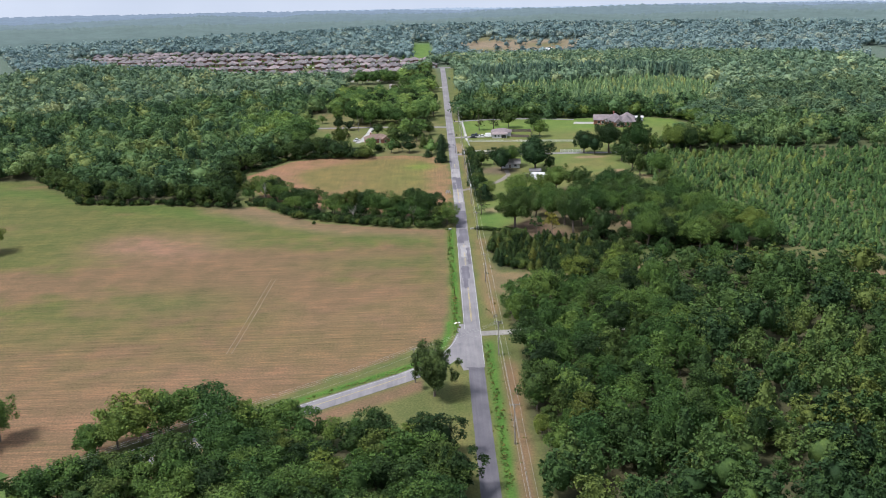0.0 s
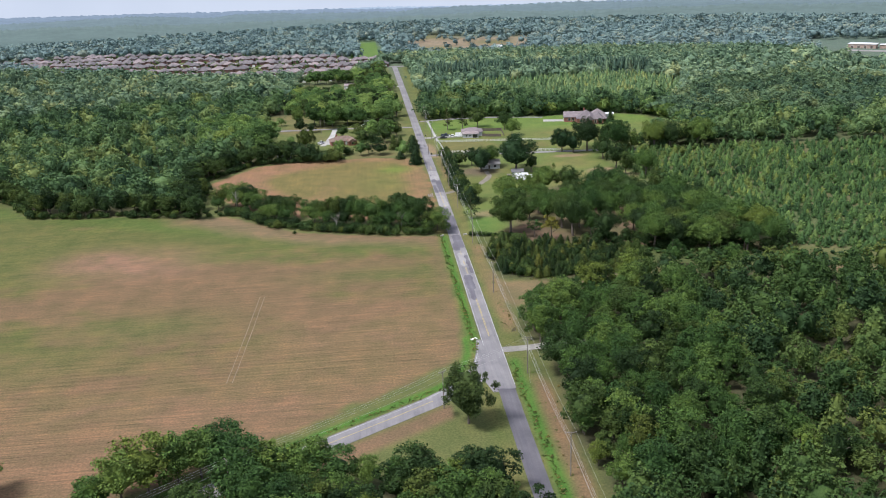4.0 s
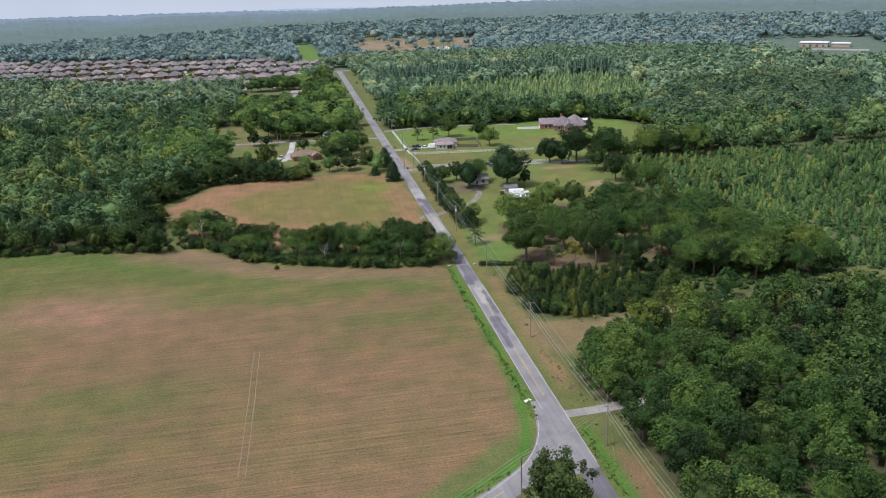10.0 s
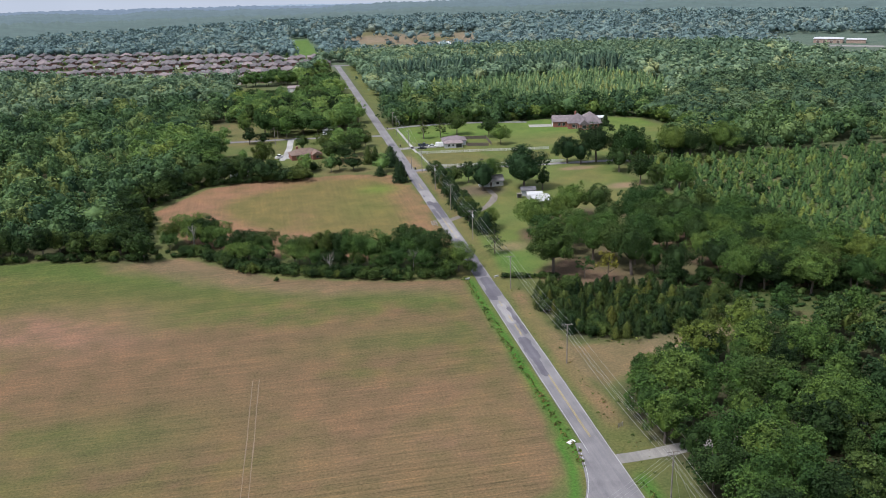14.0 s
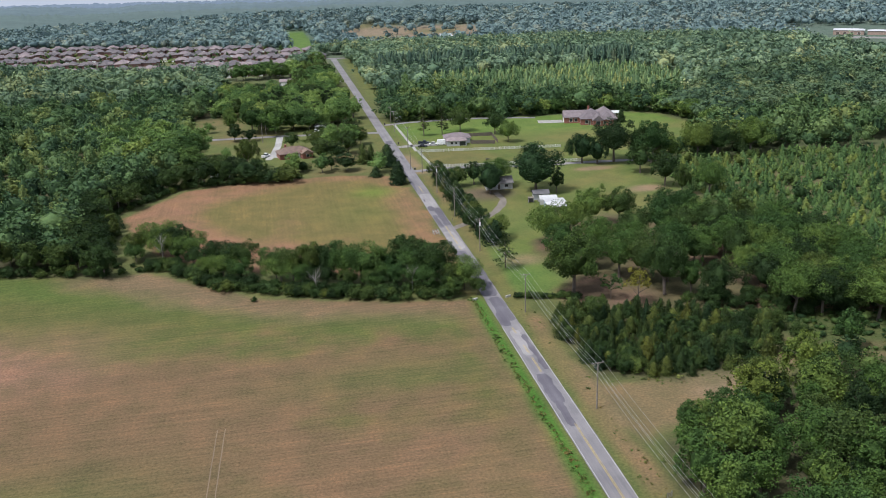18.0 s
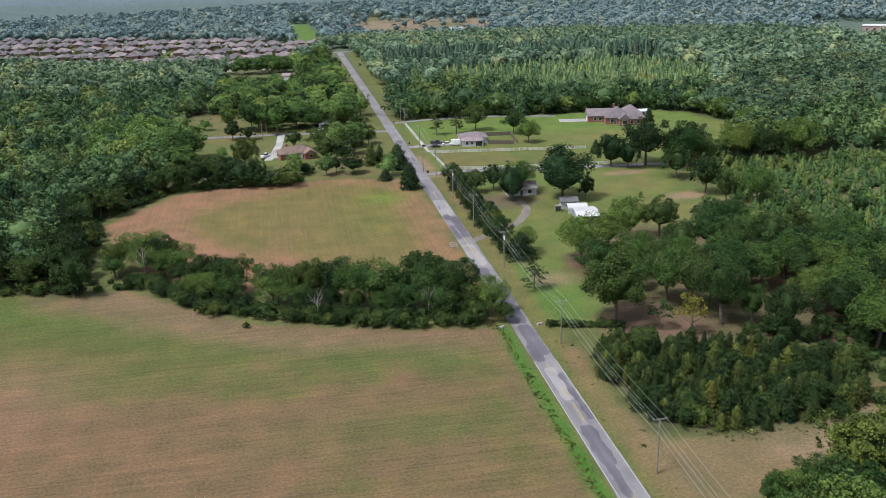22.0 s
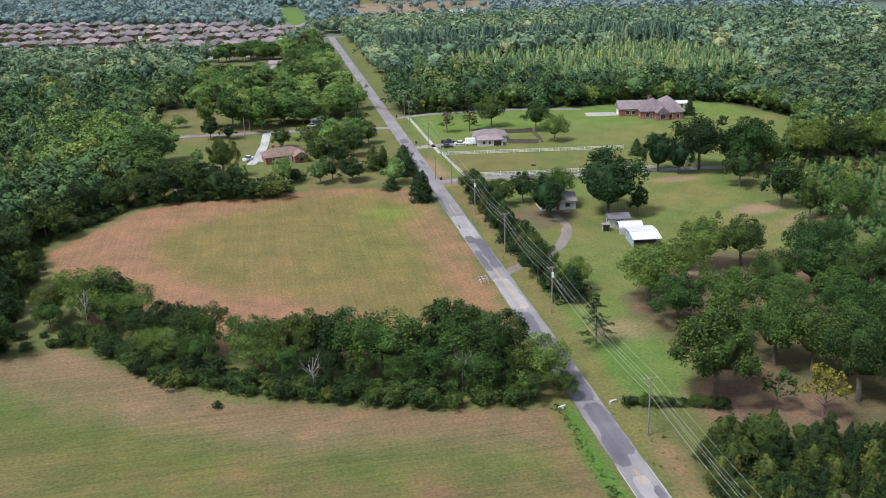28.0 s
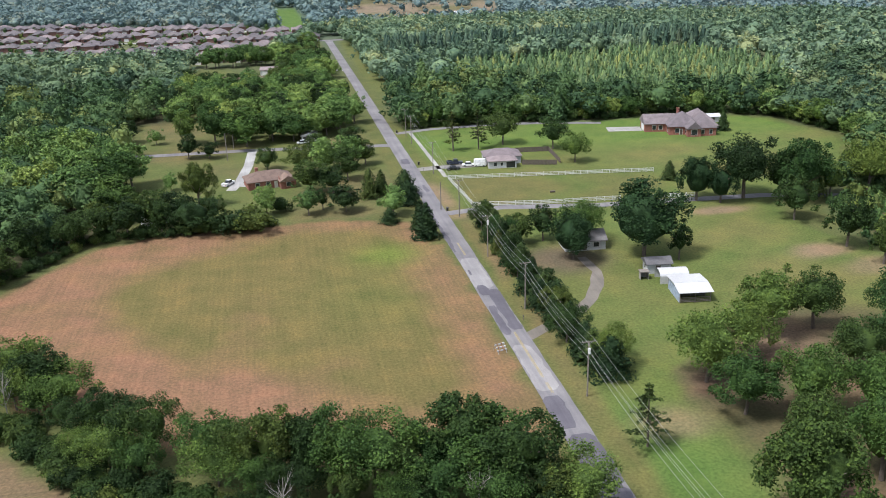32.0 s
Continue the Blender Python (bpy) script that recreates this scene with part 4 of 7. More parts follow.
def grove():
    spots = [(31, 177, 12, 1.15), (32, 165, 9.5, 1.3), (42, 183, 10.5, 1.0), (51, 191, 12, 1.15), (62, 192, 11, 1.05), (42, 143, 12, 0.95), (47, 138, 13, 0.95), (68, 172, 12, 1.1), (75, 172, 10, 1.3), (82, 171, 10.5, 1.2), (49, 127, 15, 0.75), (42, 162, 11, 1.05), (59, 173, 9.5, 1.3), (60, 146, 12, 0.95), (67, 146, 9, 1.1), (56, 125, 9, 0.8), (60, 118, 11, 0.9), (76, 186, 11, 1.0), (84, 188, 10, 1.0), (52, 158, 10, 1.1), (36, 152, 9, 1.1), (54, 136, 11, 1.0), (66, 160, 10, 1.1)]
    x, y = scatter(GROVE, 9.2, 302, lambda a, b: (a > 68) & (b < 166))
    spots += [(a, b, r_.uniform(9, 13), r_.uniform(0.95, 1.2)) for a, b in zip(x, y)]
    for a, b, h, w in spots:
        plant("oak", a, b, h * 1.2, "oak_tree", "broad-crowned oak in an open grove over bare soil", "oak grove", w * 0.94)
    plant("bright", 25, 134.5, 18.8, "great_oak", "great light-green oak standing free at the grove's edge", wide=0.95)
    plant("sparse", 33.5, 128, 8, "slim_tree", "slim open tree on bare soil beside the great oak", wide=1.2)
    plant("yellow", 39.3, 123, 10.5, "yellow_tree", "slender tree with yellowing leaves at the edge of the grove", wide=0.9)


grove()


def thicket():
    """Shrubs and saplings that close the foot of the grove towards the brush."""
    x, y = scatter([(48, 120), (60, 112), (78, 104), (100, 97), (124, 90), (128, 97), (104, 110), (80, 120), (60, 124)], 4.2, 303)
    for a, b in zip(x, y):
        k = "bush" if r_.random() < 0.6 else "broad"
        plant(k, a, b, r_.uniform(1.8, 3.8) if k == "bush" else r_.uniform(4.5, 8.5), "thicket_shrub" if k == "bush" else "thicket_tree", "dense dark shrub at the foot of the grove" if k == "bush" else "dark young tree in the thicket", "thicket below the grove", r_.uniform(0.9, 1.25))
    x, y = scatter(BRUSH, 2.6, 304, lambda a, b: (a < 240) & (from_line([(54, 96), (64, 91), (84, 84.5), (105, 79), (140, 69), (200, 52)], a, b) > 2.2))
    r = np.random.default_rng(305)
    woods("low_brush", "low green brush between the woods", x, y, 0.5 + 2.0 * r.beta(1.3, 3, len(x)), 1.25, [broad_crown(s, 90, 0.1, 5, 0.8, 0.7, -0.1, (4, 6)) for s in (306, 307)], M_WOODS)


thicket()

# trees along the edge of the woods behind the large lawn
LAWN_EDGE = [(12, 400), (47, 401), (70, 396), (99, 391), (114, 397), (145, 386), (160, 374), (169, 335), (148, 293), (134, 280)]
for (ax, ay), (bx, by) in zip(LAWN_EDGE[:-1], LAWN_EDGE[1:]):
    n = int(math.hypot(bx - ax, by - ay) / 4.2)
    for i in range(n):
        f = (i + 0.5) / n
        a, b = ax + (bx - ax) * f, ay + (by - ay) * f
        plant("pale" if r_.random() < 0.5 else "light", a + r_.uniform(0, 3), b + r_.uniform(0, 4), r_.uniform(7, 11.5), "lawn_edge_tree", "leafy tree at the edge of the large lawn", "trees round the large lawn", r_.uniform(1.05, 1.35))
        plant("bush", a + r_.uniform(-1, 2), b + r_.uniform(-1.5, 1), r_.uniform(2.4, 4.2), "lawn_edge_shrub", "dense shrub at the edge of the large lawn", "shrubs round the large lawn", r_.uniform(1.0, 1.4))

# ------------------------------------------------------------------ trees of the gardens, lawns and verges
SINGLE = (
    ("darkoak", 46, 240, 17.5, 1.25, "shade_tree", "great dark shade tree beside the sheds"),
    ("broad", 53, 235, 10.5, 0.95, "yard_tree", "leafy tree beside the shade tree"),
    ("darkoak", 28, 242, 13, 1.1, "yard_tree", "spreading yard tree before the grey house"),
    ("oak", 34, 252, 12, 1.05, "yard_tree", "spreading yard tree beside the grey house"),
    ("broad", 25, 257, 10.5, 1.0, "yard_tree", "leafy tree behind the roadside row"),
    ("broad", 18, 256, 9, 1.1, "yard_tree", "leafy tree behind the roadside row"),
    ("darkoak", 79, 278, 12.5, 0.95, "drive_tree", "round dark tree beside the paved drive"),
    ("darkoak", 84.5, 274, 10.5, 0.9, "drive_tree", "round dark tree beside the paved drive"),
    ("oak", 93, 276, 17.5, 1.15, "drive_tree", "large spreading tree over the paved drive"),
    ("broad", 102, 272, 14, 0.8, "drive_tree", "slim leafy tree at the end of the paved drive"),
    ("oak", 107, 268, 17.5, 0.95, "drive_tree", "tall leafy tree at the end of the paved drive"),
    ("oak", 113, 278, 13, 1.0, "drive_tree", "leafy tree at the end of the paved drive"),
    ("light", 118, 271, 10, 1.1, "drive_tree", "leafy tree at the end of the paved drive"),
    ("cedar", 81, 301, 6.5, 1.7, "garden_conifer", "dense cone-shaped evergreen on the lawn"),
    ("broad", 96, 254, 12, 1.05, "lawn_tree", "single tree at the edge of the lawn"),
    ("broad", 97, 232, 13.5, 0.95, "lawn_tree", "single tree on the edge of the worn lawn"),
    ("broad", 98, 219, 11.5, 0.75, "lawn_tree", "slim tree at the edge of the plantation"),
    ("oak", 107, 215, 12, 1.0, "lawn_tree", "round tree at the edge of the plantation"),
    ("broad", 102, 181, 10.5, 1.1, "lawn_tree", "single tree at the edge of the plantation"),
    ("oak", 129, 269, 15, 0.95, "plantation_oak", "tall oak standing over the plantation"),
    ("oak", 138, 267, 15, 0.95, "plantation_oak", "tall oak standing over the plantation"),
    ("oak", 153, 266, 16.5, 1.1, "plantation_oak", "tall oak standing over the plantation"),
    ("broad", 131, 279, 9.5, 1.2, "drive_tree", "leafy tree beside the large lawn"),
    ("thin", 22.5, 358, 14.5, 1.15, "lawn_pine", "tall open pine on the bright lawn"),
    ("thin", 32, 358, 14.5, 1.25, "lawn_pine", "tall open pine on the bright lawn"),
    ("broad", 42.3, 362, 12, 1.0, "lawn_tree", "leafy tree leaning over the lawn"),
    ("broad", 58, 350, 11, 1.05, "lawn_tree", "dark round tree on the bright lawn"),
    ("light", 59.5, 330, 9.5, 1.1, "lawn_tree", "olive-green tree on the bright lawn"),
    ("cedar", 129, 357, 7.5, 1.5, "garden_conifer", "dense evergreen beside the brick house"),
    ("thin", 12, 159.8, 11.2, 1.25, "verge_pine", "thin pine with sparse branches on the verge"),
    ("roundpine", -11.2, -14.4, 16.5, 1.0, "junction_pine", "dark dense pine standing at the road junction"),
    ("bush", -63.6, 153.2, 1.7, 0.8, "field_shrub", "small green shrub alone in the stubble"),
    ("bright", -66, 315, 14.5, 0.75, "garden_tree", "tall bright green garden tree"),
    ("darkoak", -66, 290, 10.5, 1.45, "garden_tree", "dark spreading tree at the head of the stubble field"),
    ("broad", -61, 296, 9, 1.3, "garden_tree", "leafy tree behind the stubble field"),
    ("bush", -55, 288, 6.5, 1.35, "garden_shrub", "large rounded shrub at the head of the stubble field"),
    ("bush", -50, 287, 7, 1.35, "garden_shrub", "large rounded shrub at the head of the stubble field"),
    ("broad", -84, 290, 12, 1.4, "garden_tree", "olive-green tree at the corner of the stubble field"),
    ("broad", -75, 291, 10, 0.95, "garden_tree", "dark slim tree at the head of the stubble field"),
    ("broad", -71, 297, 11, 1.2, "garden_tree", "leafy tree behind the stubble field"),
    ("broad", -79, 299, 12, 1.3, "garden_tree", "leafy tree behind the stubble field"),
    ("pale", -46, 300, 10, 1.0, "garden_tree", "olive-green tree before the brown-roofed house"),
    ("bush", -42, 303, 4.5, 1.2, "garden_shrub", "rounded shrub before the brown-roofed house"),
    ("pale", -34, 297, 8.5, 1.15, "garden_tree", "bright green tree behind the stubble field"),
    ("broad", -29.5, 301, 7, 1.0, "garden_tree", "small leafy tree behind the stubble field"),
    ("broad", -23, 297, 8, 1.7, "garden_tree", "dark round tree behind the stubble field"),
    ("broad", -32, 320, 11.5, 1.5, "garden_tree", "dark spreading tree beside the brown-roofed house"),
    ("broad", -25, 317, 9.5, 1.3, "garden_tree", "leafy garden tree near the brown-roofed house"),
    ("pale", -25, 341, 13.5, 1.15, "garden_tree", "bright tall garden tree beside the road"),
    ("pale", -17, 344, 12.5, 1.1, "garden_tree", "bright tall garden tree beside the road"),
    ("broad", -19, 331, 11, 1.2, "garden_tree", "leafy garden tree beside the road"),
    ("broad", -34, 345, 10, 1.3, "garden_tree", "leafy garden tree beside the lane"),
    ("broad", -28, 356, 11, 1.2, "garden_tree", "leafy garden tree beside the lane"),
    ("broad", -14, 360, 11.5, 1.2, "garden_tree", "leafy garden tree beside the road"),
    ("broad", -11, 349, 9, 1.2, "garden_tree", "leafy garden tree beside the road"),
    ("broad", -45, 352, 8.5, 1.25, "garden_tree", "dark round tree beside the garden drive"),
    ("cedar", -14.5, 309, 10, 1.1, "garden_conifer", "dark pointed evergreen beside the road"),
    ("cedar", -10.5, 312, 8.5, 1.3, "garden_conifer", "dark pointed evergreen beside the road"),
    ("cedar", -3.5, 308, 9, 1.5, "verge_cedar", "dark cedar on the road verge"),
    ("cedar", -4.2, 299, 8, 1.5, "verge_cedar", "dark cedar on the road verge"),
    ("cedar", -4.2, 268, 10.5, 1.45, "verge_cedar", "dark cedar on the road verge"),
    ("cedar", -4.6, 275, 9.5, 1.4, "verge_cedar", "dark cedar on the road verge"),
    ("pale", -10, 289, 9, 1.25, "garden_tree", "olive-green tree at the corner of the field"),
    ("cedar", -12, 283, 5, 1.7, "verge_cedar", "small dark cedar at the corner of the field"),
    ("light", -52, 390, 16, 1.6, "lane_tree", "great dark tree behind the lane"),
    ("light", -64, 396, 17, 1.1, "lane_tree", "tall dark tree behind the lane"),
    ("light", -75, 400, 13.5, 0.95, "lane_tree", "tall tree behind the lane"),
    ("pale", -25, 398, 14.5, 1.3, "lane_tree", "bright tree behind the lane"),
    ("pale", -15, 402, 15.5, 1.0, "lane_tree", "tall bright tree between lane and road"),
    ("light", -34, 393, 11, 1.6, "lane_tree", "leafy tree behind the lane"),
    ("pale", -42, 396, 13.5, 1.3, "lane_tree", "leafy tree behind the lane"),
    ("broad", -73, 377, 9.5, 1.15, "garden_tree", "leafy tree on the lawn by the lane"),
    ("broad", -65.5, 375, 6.8, 1.5, "garden_tree", "small dark tree beside the lane"),
    ("light", -124, 359, 13.5, 1.35, "wood_tree", "light-crowned tree over the woodland edge"),
    ("pale", -113, 350, 15, 1.2, "wood_tree", "light-crowned tree over the woodland edge"),
    ("pale", -102, 342, 15.5, 1.25, "wood_tree", "light-crowned tree over the woodland edge"),
    ("light", -92, 336, 14, 1.35, "wood_tree", "dark tree at the woodland edge beside the lawn"),
    ("light", -97, 319, 13.5, 1.35, "wood_tree", "dark tree at the woodland edge beside the lawn"),
    ("light", -89, 309, 13, 1.35, "wood_tree", "dark tree at the woodland edge beside the lawn"),
    ("pale", -131, 378, 14.0, 1.2, "wood_tree", "light-crowned tall tree over the woodland edge"),
    ("pale", -121, 379, 15.4, 1.2, "wood_tree", "light-crowned tall tree over the woodland edge"),
    ("pale", -109, 369, 16.8, 1.2, "wood_tree", "light-crowned tall tree over the woodland edge"),
    ("pale", -98, 360, 14.7, 1.2, "wood_tree", "light-crowned tall tree over the woodland edge"),
    ("pale", -89, 343, 16.1, 1.2, "wood_tree", "light-crowned tall tree over the woodland edge"),
    ("pale", -126, 339, 14.0, 1.2, "wood_tree", "light-crowned tall tree over the woodland edge"),
    ("pale", -114, 329, 15.4, 1.2, "wood_tree", "light-crowned tall tree over the woodland edge"),
    ("pale", -100, 317, 16.8, 1.2, "wood_tree", "light-crowned tall tree over the woodland edge"),
    ("pale", -137, 372, 14.7, 1.2, "wood_tree", "light-crowned tall tree over the woodland edge"),
    ("pale", -112, 349, 16.1, 1.2, "wood_tree", "light-crowned tall tree over the woodland edge"),
    ("pale", -87, 404, 6.5, 1.1, "garden_tree", "pale small tree on the far lawn"),
    ("pale", -76, 335, 6.5, 0.9, "garden_tree", "young tree on the garden lawn"),
    ("broad", -98, 409, 9.5, 1.3, "garden_tree", "leafy tree at the edge of the far lawn"),
    ("light", -59, 598, 11, 1.1, "far_tree", "round tree beside the long brown building"),
    ("light", -44, 596, 11.5, 1.4, "far_tree", "round tree beside the long brown building"),
    ("light", -34, 516, 10, 1.2, "far_tree", "round tree before the long brown building"),
    ("light", 76, 83.5, 11, 0.95, "pale_tree", "pale green tree standing above the wood's edge"),
    ("light", 94, 76, 11, 1.1, "pale_tree", "pale green tree standing above the wood's edge"),
    ("light", 113, 60, 10, 0.9, "pale_tree", "pale green tree standing above the wood's edge"),
    ("broad", 66, 88, 7, 1.1, "edge_tree", "leafy tree at the edge of the clearing"),
    ("bush", 61, 84, 3.5, 1.2, "edge_shrub", "leafy shrub at the edge of the clearing"),
    ("oak", -196, 128, 13, 1.0, "field_tree", "leafy tree standing alone in the stubble field"),
    ("oak", -122, -30, 13, 0.95, "field_tree", "leafy tree beside the stubble field"),
    ("broad", -127, -38, 11, 1.1, "field_tree", "leafy tree beside the stubble field"),
)


for k, a, b, h, w, nm, lb in SINGLE:
    plant(k, a, b, h * (1.12 if nm in ("shade_tree", "drive_tree", "lawn_tree", "plantation_oak") else 1.0), nm, lb, wide=w)

for i in range(12):
    plant("bush", -89 + i * 4 + r_.uniform(-1, 1), 288.5 + 0.6 * abs(i - 5) * 0.4 + r_.uniform(-0.8, 1.2), r_.uniform(2.4, 4.4), "field_head_shrub", "dense shrub at the head of the stubble field", "shrubs at the field head", 1.3)
# dark row along the road verge, creek-side shrubs
for i in range(31):
    yy = 184 + i * 2.95
    plant("hedge" if i % 4 == 1 else "cedar", 13.0 + 1.6 * math.sin(i * 2.1) + (2 if yy < 190 else 0), yy, r_.uniform(6, 9), "row_cedar", "dark evergreen in the row along the verge", "roadside row", r_.uniform(1.25, 1.6) * (0.75 if i % 4 == 1 else 1))
for i in range(14):
    plant("bush", 9 + i * 1.2, 136.6 - i * 0.4 + r_.uniform(-0.8, 0.8), r_.uniform(1.2, 2.2), "creek_shrub", "low green shrub along the creek", "creek shrubs", 1.2)
for i in range(9):
    plant("bush", -112 + i * 2.6, 189 + r_.uniform(-2, 6), r_.uniform(1.2, 2.4), "gap_shrub", "low shrub in the gap between hedge and wood", "shrubs in the hedge gap", 1.2)
xx, yy = scatter(HAMLET, 8.8, 305, lambda a, b: ~((a > -90) & (a < -34) & (b > 520) & (b < 592)) & ~((a < -70) & (b < 440)) & (np.abs(b - 385 + 0.05 * a) > 6))
for a, b in zip(xx, yy):
    plant("pale" if r_.random() < 0.75 else "broad", a, b, r_.uniform(8, 14), "roadside_tree", "leafy tree among the houses along the road", "trees along the far road", r_.uniform(1.0, 1.3))


M_SCRUB = foliage("verge_weeds", (0.076, 0.117, 0.031), (0.103, 0.138, 0.034), (0.151, 0.138, 0.055), "attribute")


def scrub():
    """Tufts and saplings along verges, ditches, clearings and field edges."""
    r = np.random.default_rng(61)
    pts = []
    for line, n, spread in (([(-3.9, 26), (-3.4, 138)], 420, 0.55), ([(9, -60), (9.5, 20), (10, 50), (9.5, 128)], 110, 1.8), ([(-16, 5), (-100, -46)], 260, 0.6), ([(5.2, -60), (5.0, 18)], 260, 0.6), ([(70, 92), (132, 76)], 90, 5.0), ([(16, 84), (34, 78), (54, 80)], 60, 1.5)):
        p = np.asarray(line, float)
        seg = r.integers(len(p) - 1, size=n)
        f = r.uniform(size=(n, 1))
        pts.append(p[seg] * (1 - f) + p[seg + 1] * f + r.normal(0, spread, (n, 2)))
    q = np.concatenate(pts)
    bush = [broad_crown(s, 14, 0.32, 2, width=0.7, base=0.0, core=False) for s in (141, 142)]
    woods("verge_scrub", "tufts of weeds and saplings along verges and ditches", q[:, 0], q[:, 1], r.gamma(2.2, 0.065, len(q)) + 0.1, 1.4, bush, M_SCRUB)
    x, y = scatter(PLANTATION, 19, 310, in_view)
    woods("plantation_scrub", "broadleaf saplings among the young pines", x, y, r.uniform(3, 7, len(x)), 1.2, FAR, M_WOODS)


scrub()


def dead_tree(x, y, h, seed):
    r = random.Random(seed)
    ob = thing("dead_tree", "bare bleached dead tree in the hedgerow", "tree", pose(x, y, 0))
    bm = bmesh.new()
    tube(bm, (0, 0, -0.1), (0.1, 0, h * 0.45), 0.12, 0.085, 7)
    tube(bm, (0.1, 0, h * 0.45), (0.25, 0.1, h * 0.8), 0.085, 0.03, 6)
    part("trunk", bm, M_DEAD, ob)
    for k in range(7):
        a, z0 = 2 * math.pi * k / 7 + r.uniform(-0.5, 0.5), h * r.uniform(0.3, 0.62)
        bm = bmesh.new()
        p = Vector((0.1, 0, z0))
        q = p + Vector((math.cos(a), math.sin(a), 1.1)) * h * r.uniform(0.1, 0.2)
        tube(bm, p, q, 0.055, 0.035, 6)
        for j in range(6):
            c = p.lerp(q, r.uniform(0.3, 1.0))
            e = c + Vector((r.uniform(-0.7, 0.7) + 0.5 * math.cos(a), r.uniform(-0.7, 0.7) + 0.5 * math.sin(a), h * r.uniform(0.04, 0.2)))
            tube(bm, c, e, 0.025, 0.008, 5)
        part("limb", bm, M_DEAD, ob)


M_DEAD = plain("bleached_dead_wood", (0.27, 0.25, 0.225), 0.9)
dead_tree(-19, 147.5, 10.5, 1)
dead_tree(-92, 192, 12, 2)
dead_tree(-46, 154, 9.5, 3)

# ------------------------------------------------------------------ drives and lanes
ribbon("farm_drive", [(3, 26), (12, 26.2), (22, 27.5), (45, 27), (82, 22.5)], 1.8, 0.03, M_GRAVEL, "pale gravel drive running into the wood", wob=0.25)
M_DIRT = road_material("packed_earth_gravel", (0.137, 0.119, 0.097), (0.180, 0.158, 0.133))
ribbon("yard_drive", [(4.5, 203), (9, 206), (14, 209), (19.5, 213), (24, 218), (28, 225), (31, 233), (30.5, 243)], lambda p: 1.6 - 0.5 * max(0, (p.y - 215) / 28), 0.03, M_DIRT, "curving earth drive to the yard", wob=0.3)

M_CONC = road_material("pale_concrete", (0.270, 0.262, 0.247), (0.338, 0.330, 0.315))
ribbon("paved_drive", [(5.5, 287), (14, 288), (22, 288), (50, 282), (76, 279.5), (100, 277), (128, 268)], 1.9, 0.03, M_ROAD, "long grey paved drive beside the white fence", wob=0.1)
ribbon("house_drive", [(5.5, 337), (14, 337.5), (28, 336)], 2.2, 0.03, M_GRAVEL, "short gravel drive to the white house", wob=0.3)
ribbon("verge_path", [(12.2, 392), (12.6, 360), (12.8, 325)], 0.7, 0.03, M_CONC, "narrow pale path along the verge", wob=0.1)
ribbon("garden_lane", [(2, 374), (-20, 378.5), (-50, 383), (-75, 385), (-100, 387), (-150, 396), (-230, 420)], 2.1, 0.035, M_ROAD, "grey side lane between garden lawns", wob=0.1)
ribbon("garden_drive", [(-50, 382), (-51.5, 360), (-54, 342), (-57, 330)], 1.7, 0.03, M_CONC, "pale concrete garden drive", wob=0.05)
ribbon("garden_forecourt", [(-59, 338), (-46, 333)], 2.2, 0.034, M_CONC, "pale concrete forecourt", wob=0.05)
ribbon("brick_house_drive", [(6.5, 393), (20, 396), (48, 396.5), (70, 392), (90, 385)], 1.8, 0.03, M_ROAD, "curving grey drive to the brick house", wob=0.1)
ribbon("brick_house_forecourt", [(88, 373), (101, 370)], 3.6, 0.034, M_CONC, "pale concrete forecourt of the brick house", wob=0.1)
ribbon("far_lane", [(4, 560), (-14, 566), (-38, 566)], 1.8, 0.03, M_CONC, "pale lane to the long brown building", wob=0.1)
ribbon("estate_road", [(-5, 697), (-20, 690), (-31, 655), (-38, 640)], 3.0, 0.035, M_CONC, "pale curving estate road", wob=0.1)
ribbon("cross_road", [(-40, 705), (4, 700), (30, 699)], 3.0, 0.04, M_ROAD, "crossing road at the far end", wob=0.1)


ribbon("junction_apron", [(-0.9, 0.8), (-1.9, 8), (-3.6, 16.5)], lambda p: 1.7 + 0.05 * p.y, 0.046, M_ROAD, "pale chipseal apron widening the junction", wob=0.15)


# ------------------------------------------------------------------ road markings and repairs
def decal(name, x0, y0, x1, y1, material, z, ragged=0.25, label="", seed=0):
    """A thin worn layer on the road with broken edges, following the road's line."""
    r = random.Random(seed)
    n = max(2, int((y1 - y0) / 1.3))
    bm = bmesh.new()
    prev = None
    a = b = 0.0
    for i in range(n + 1):
        y = y0 + (y1 - y0) * i / n
        c = float(road_x(y))
        a, b = 0.6 * a + r.uniform(-ragged, ragged), 0.6 * b + r.uniform(-ragged, ragged)
        taper = min(1, (i + 0.8) / 1.3, (n - i + 0.8) / 1.3)
        m, w = (x0 + x1) / 2, (x1 - x0) / 2 * taper
        row = [bm.verts.new((c + m - w + a, y, z)), bm.verts.new((c + m + w + b, y, z))]
        if prev:
            bm.faces.new((prev[0], prev[1], row[1], row[0]))
        prev = row
    ext = bmesh.ops.extrude_face_region(bm, geom=bm.faces[:])
    for v in ext["geom"]:
        if isinstance(v, bmesh.types.BMVert):
            v.co.z -= 0.02
    bmesh.ops.recalc_face_normals(bm, faces=bm.faces)
    return part(name, bm, material, main_road, label)


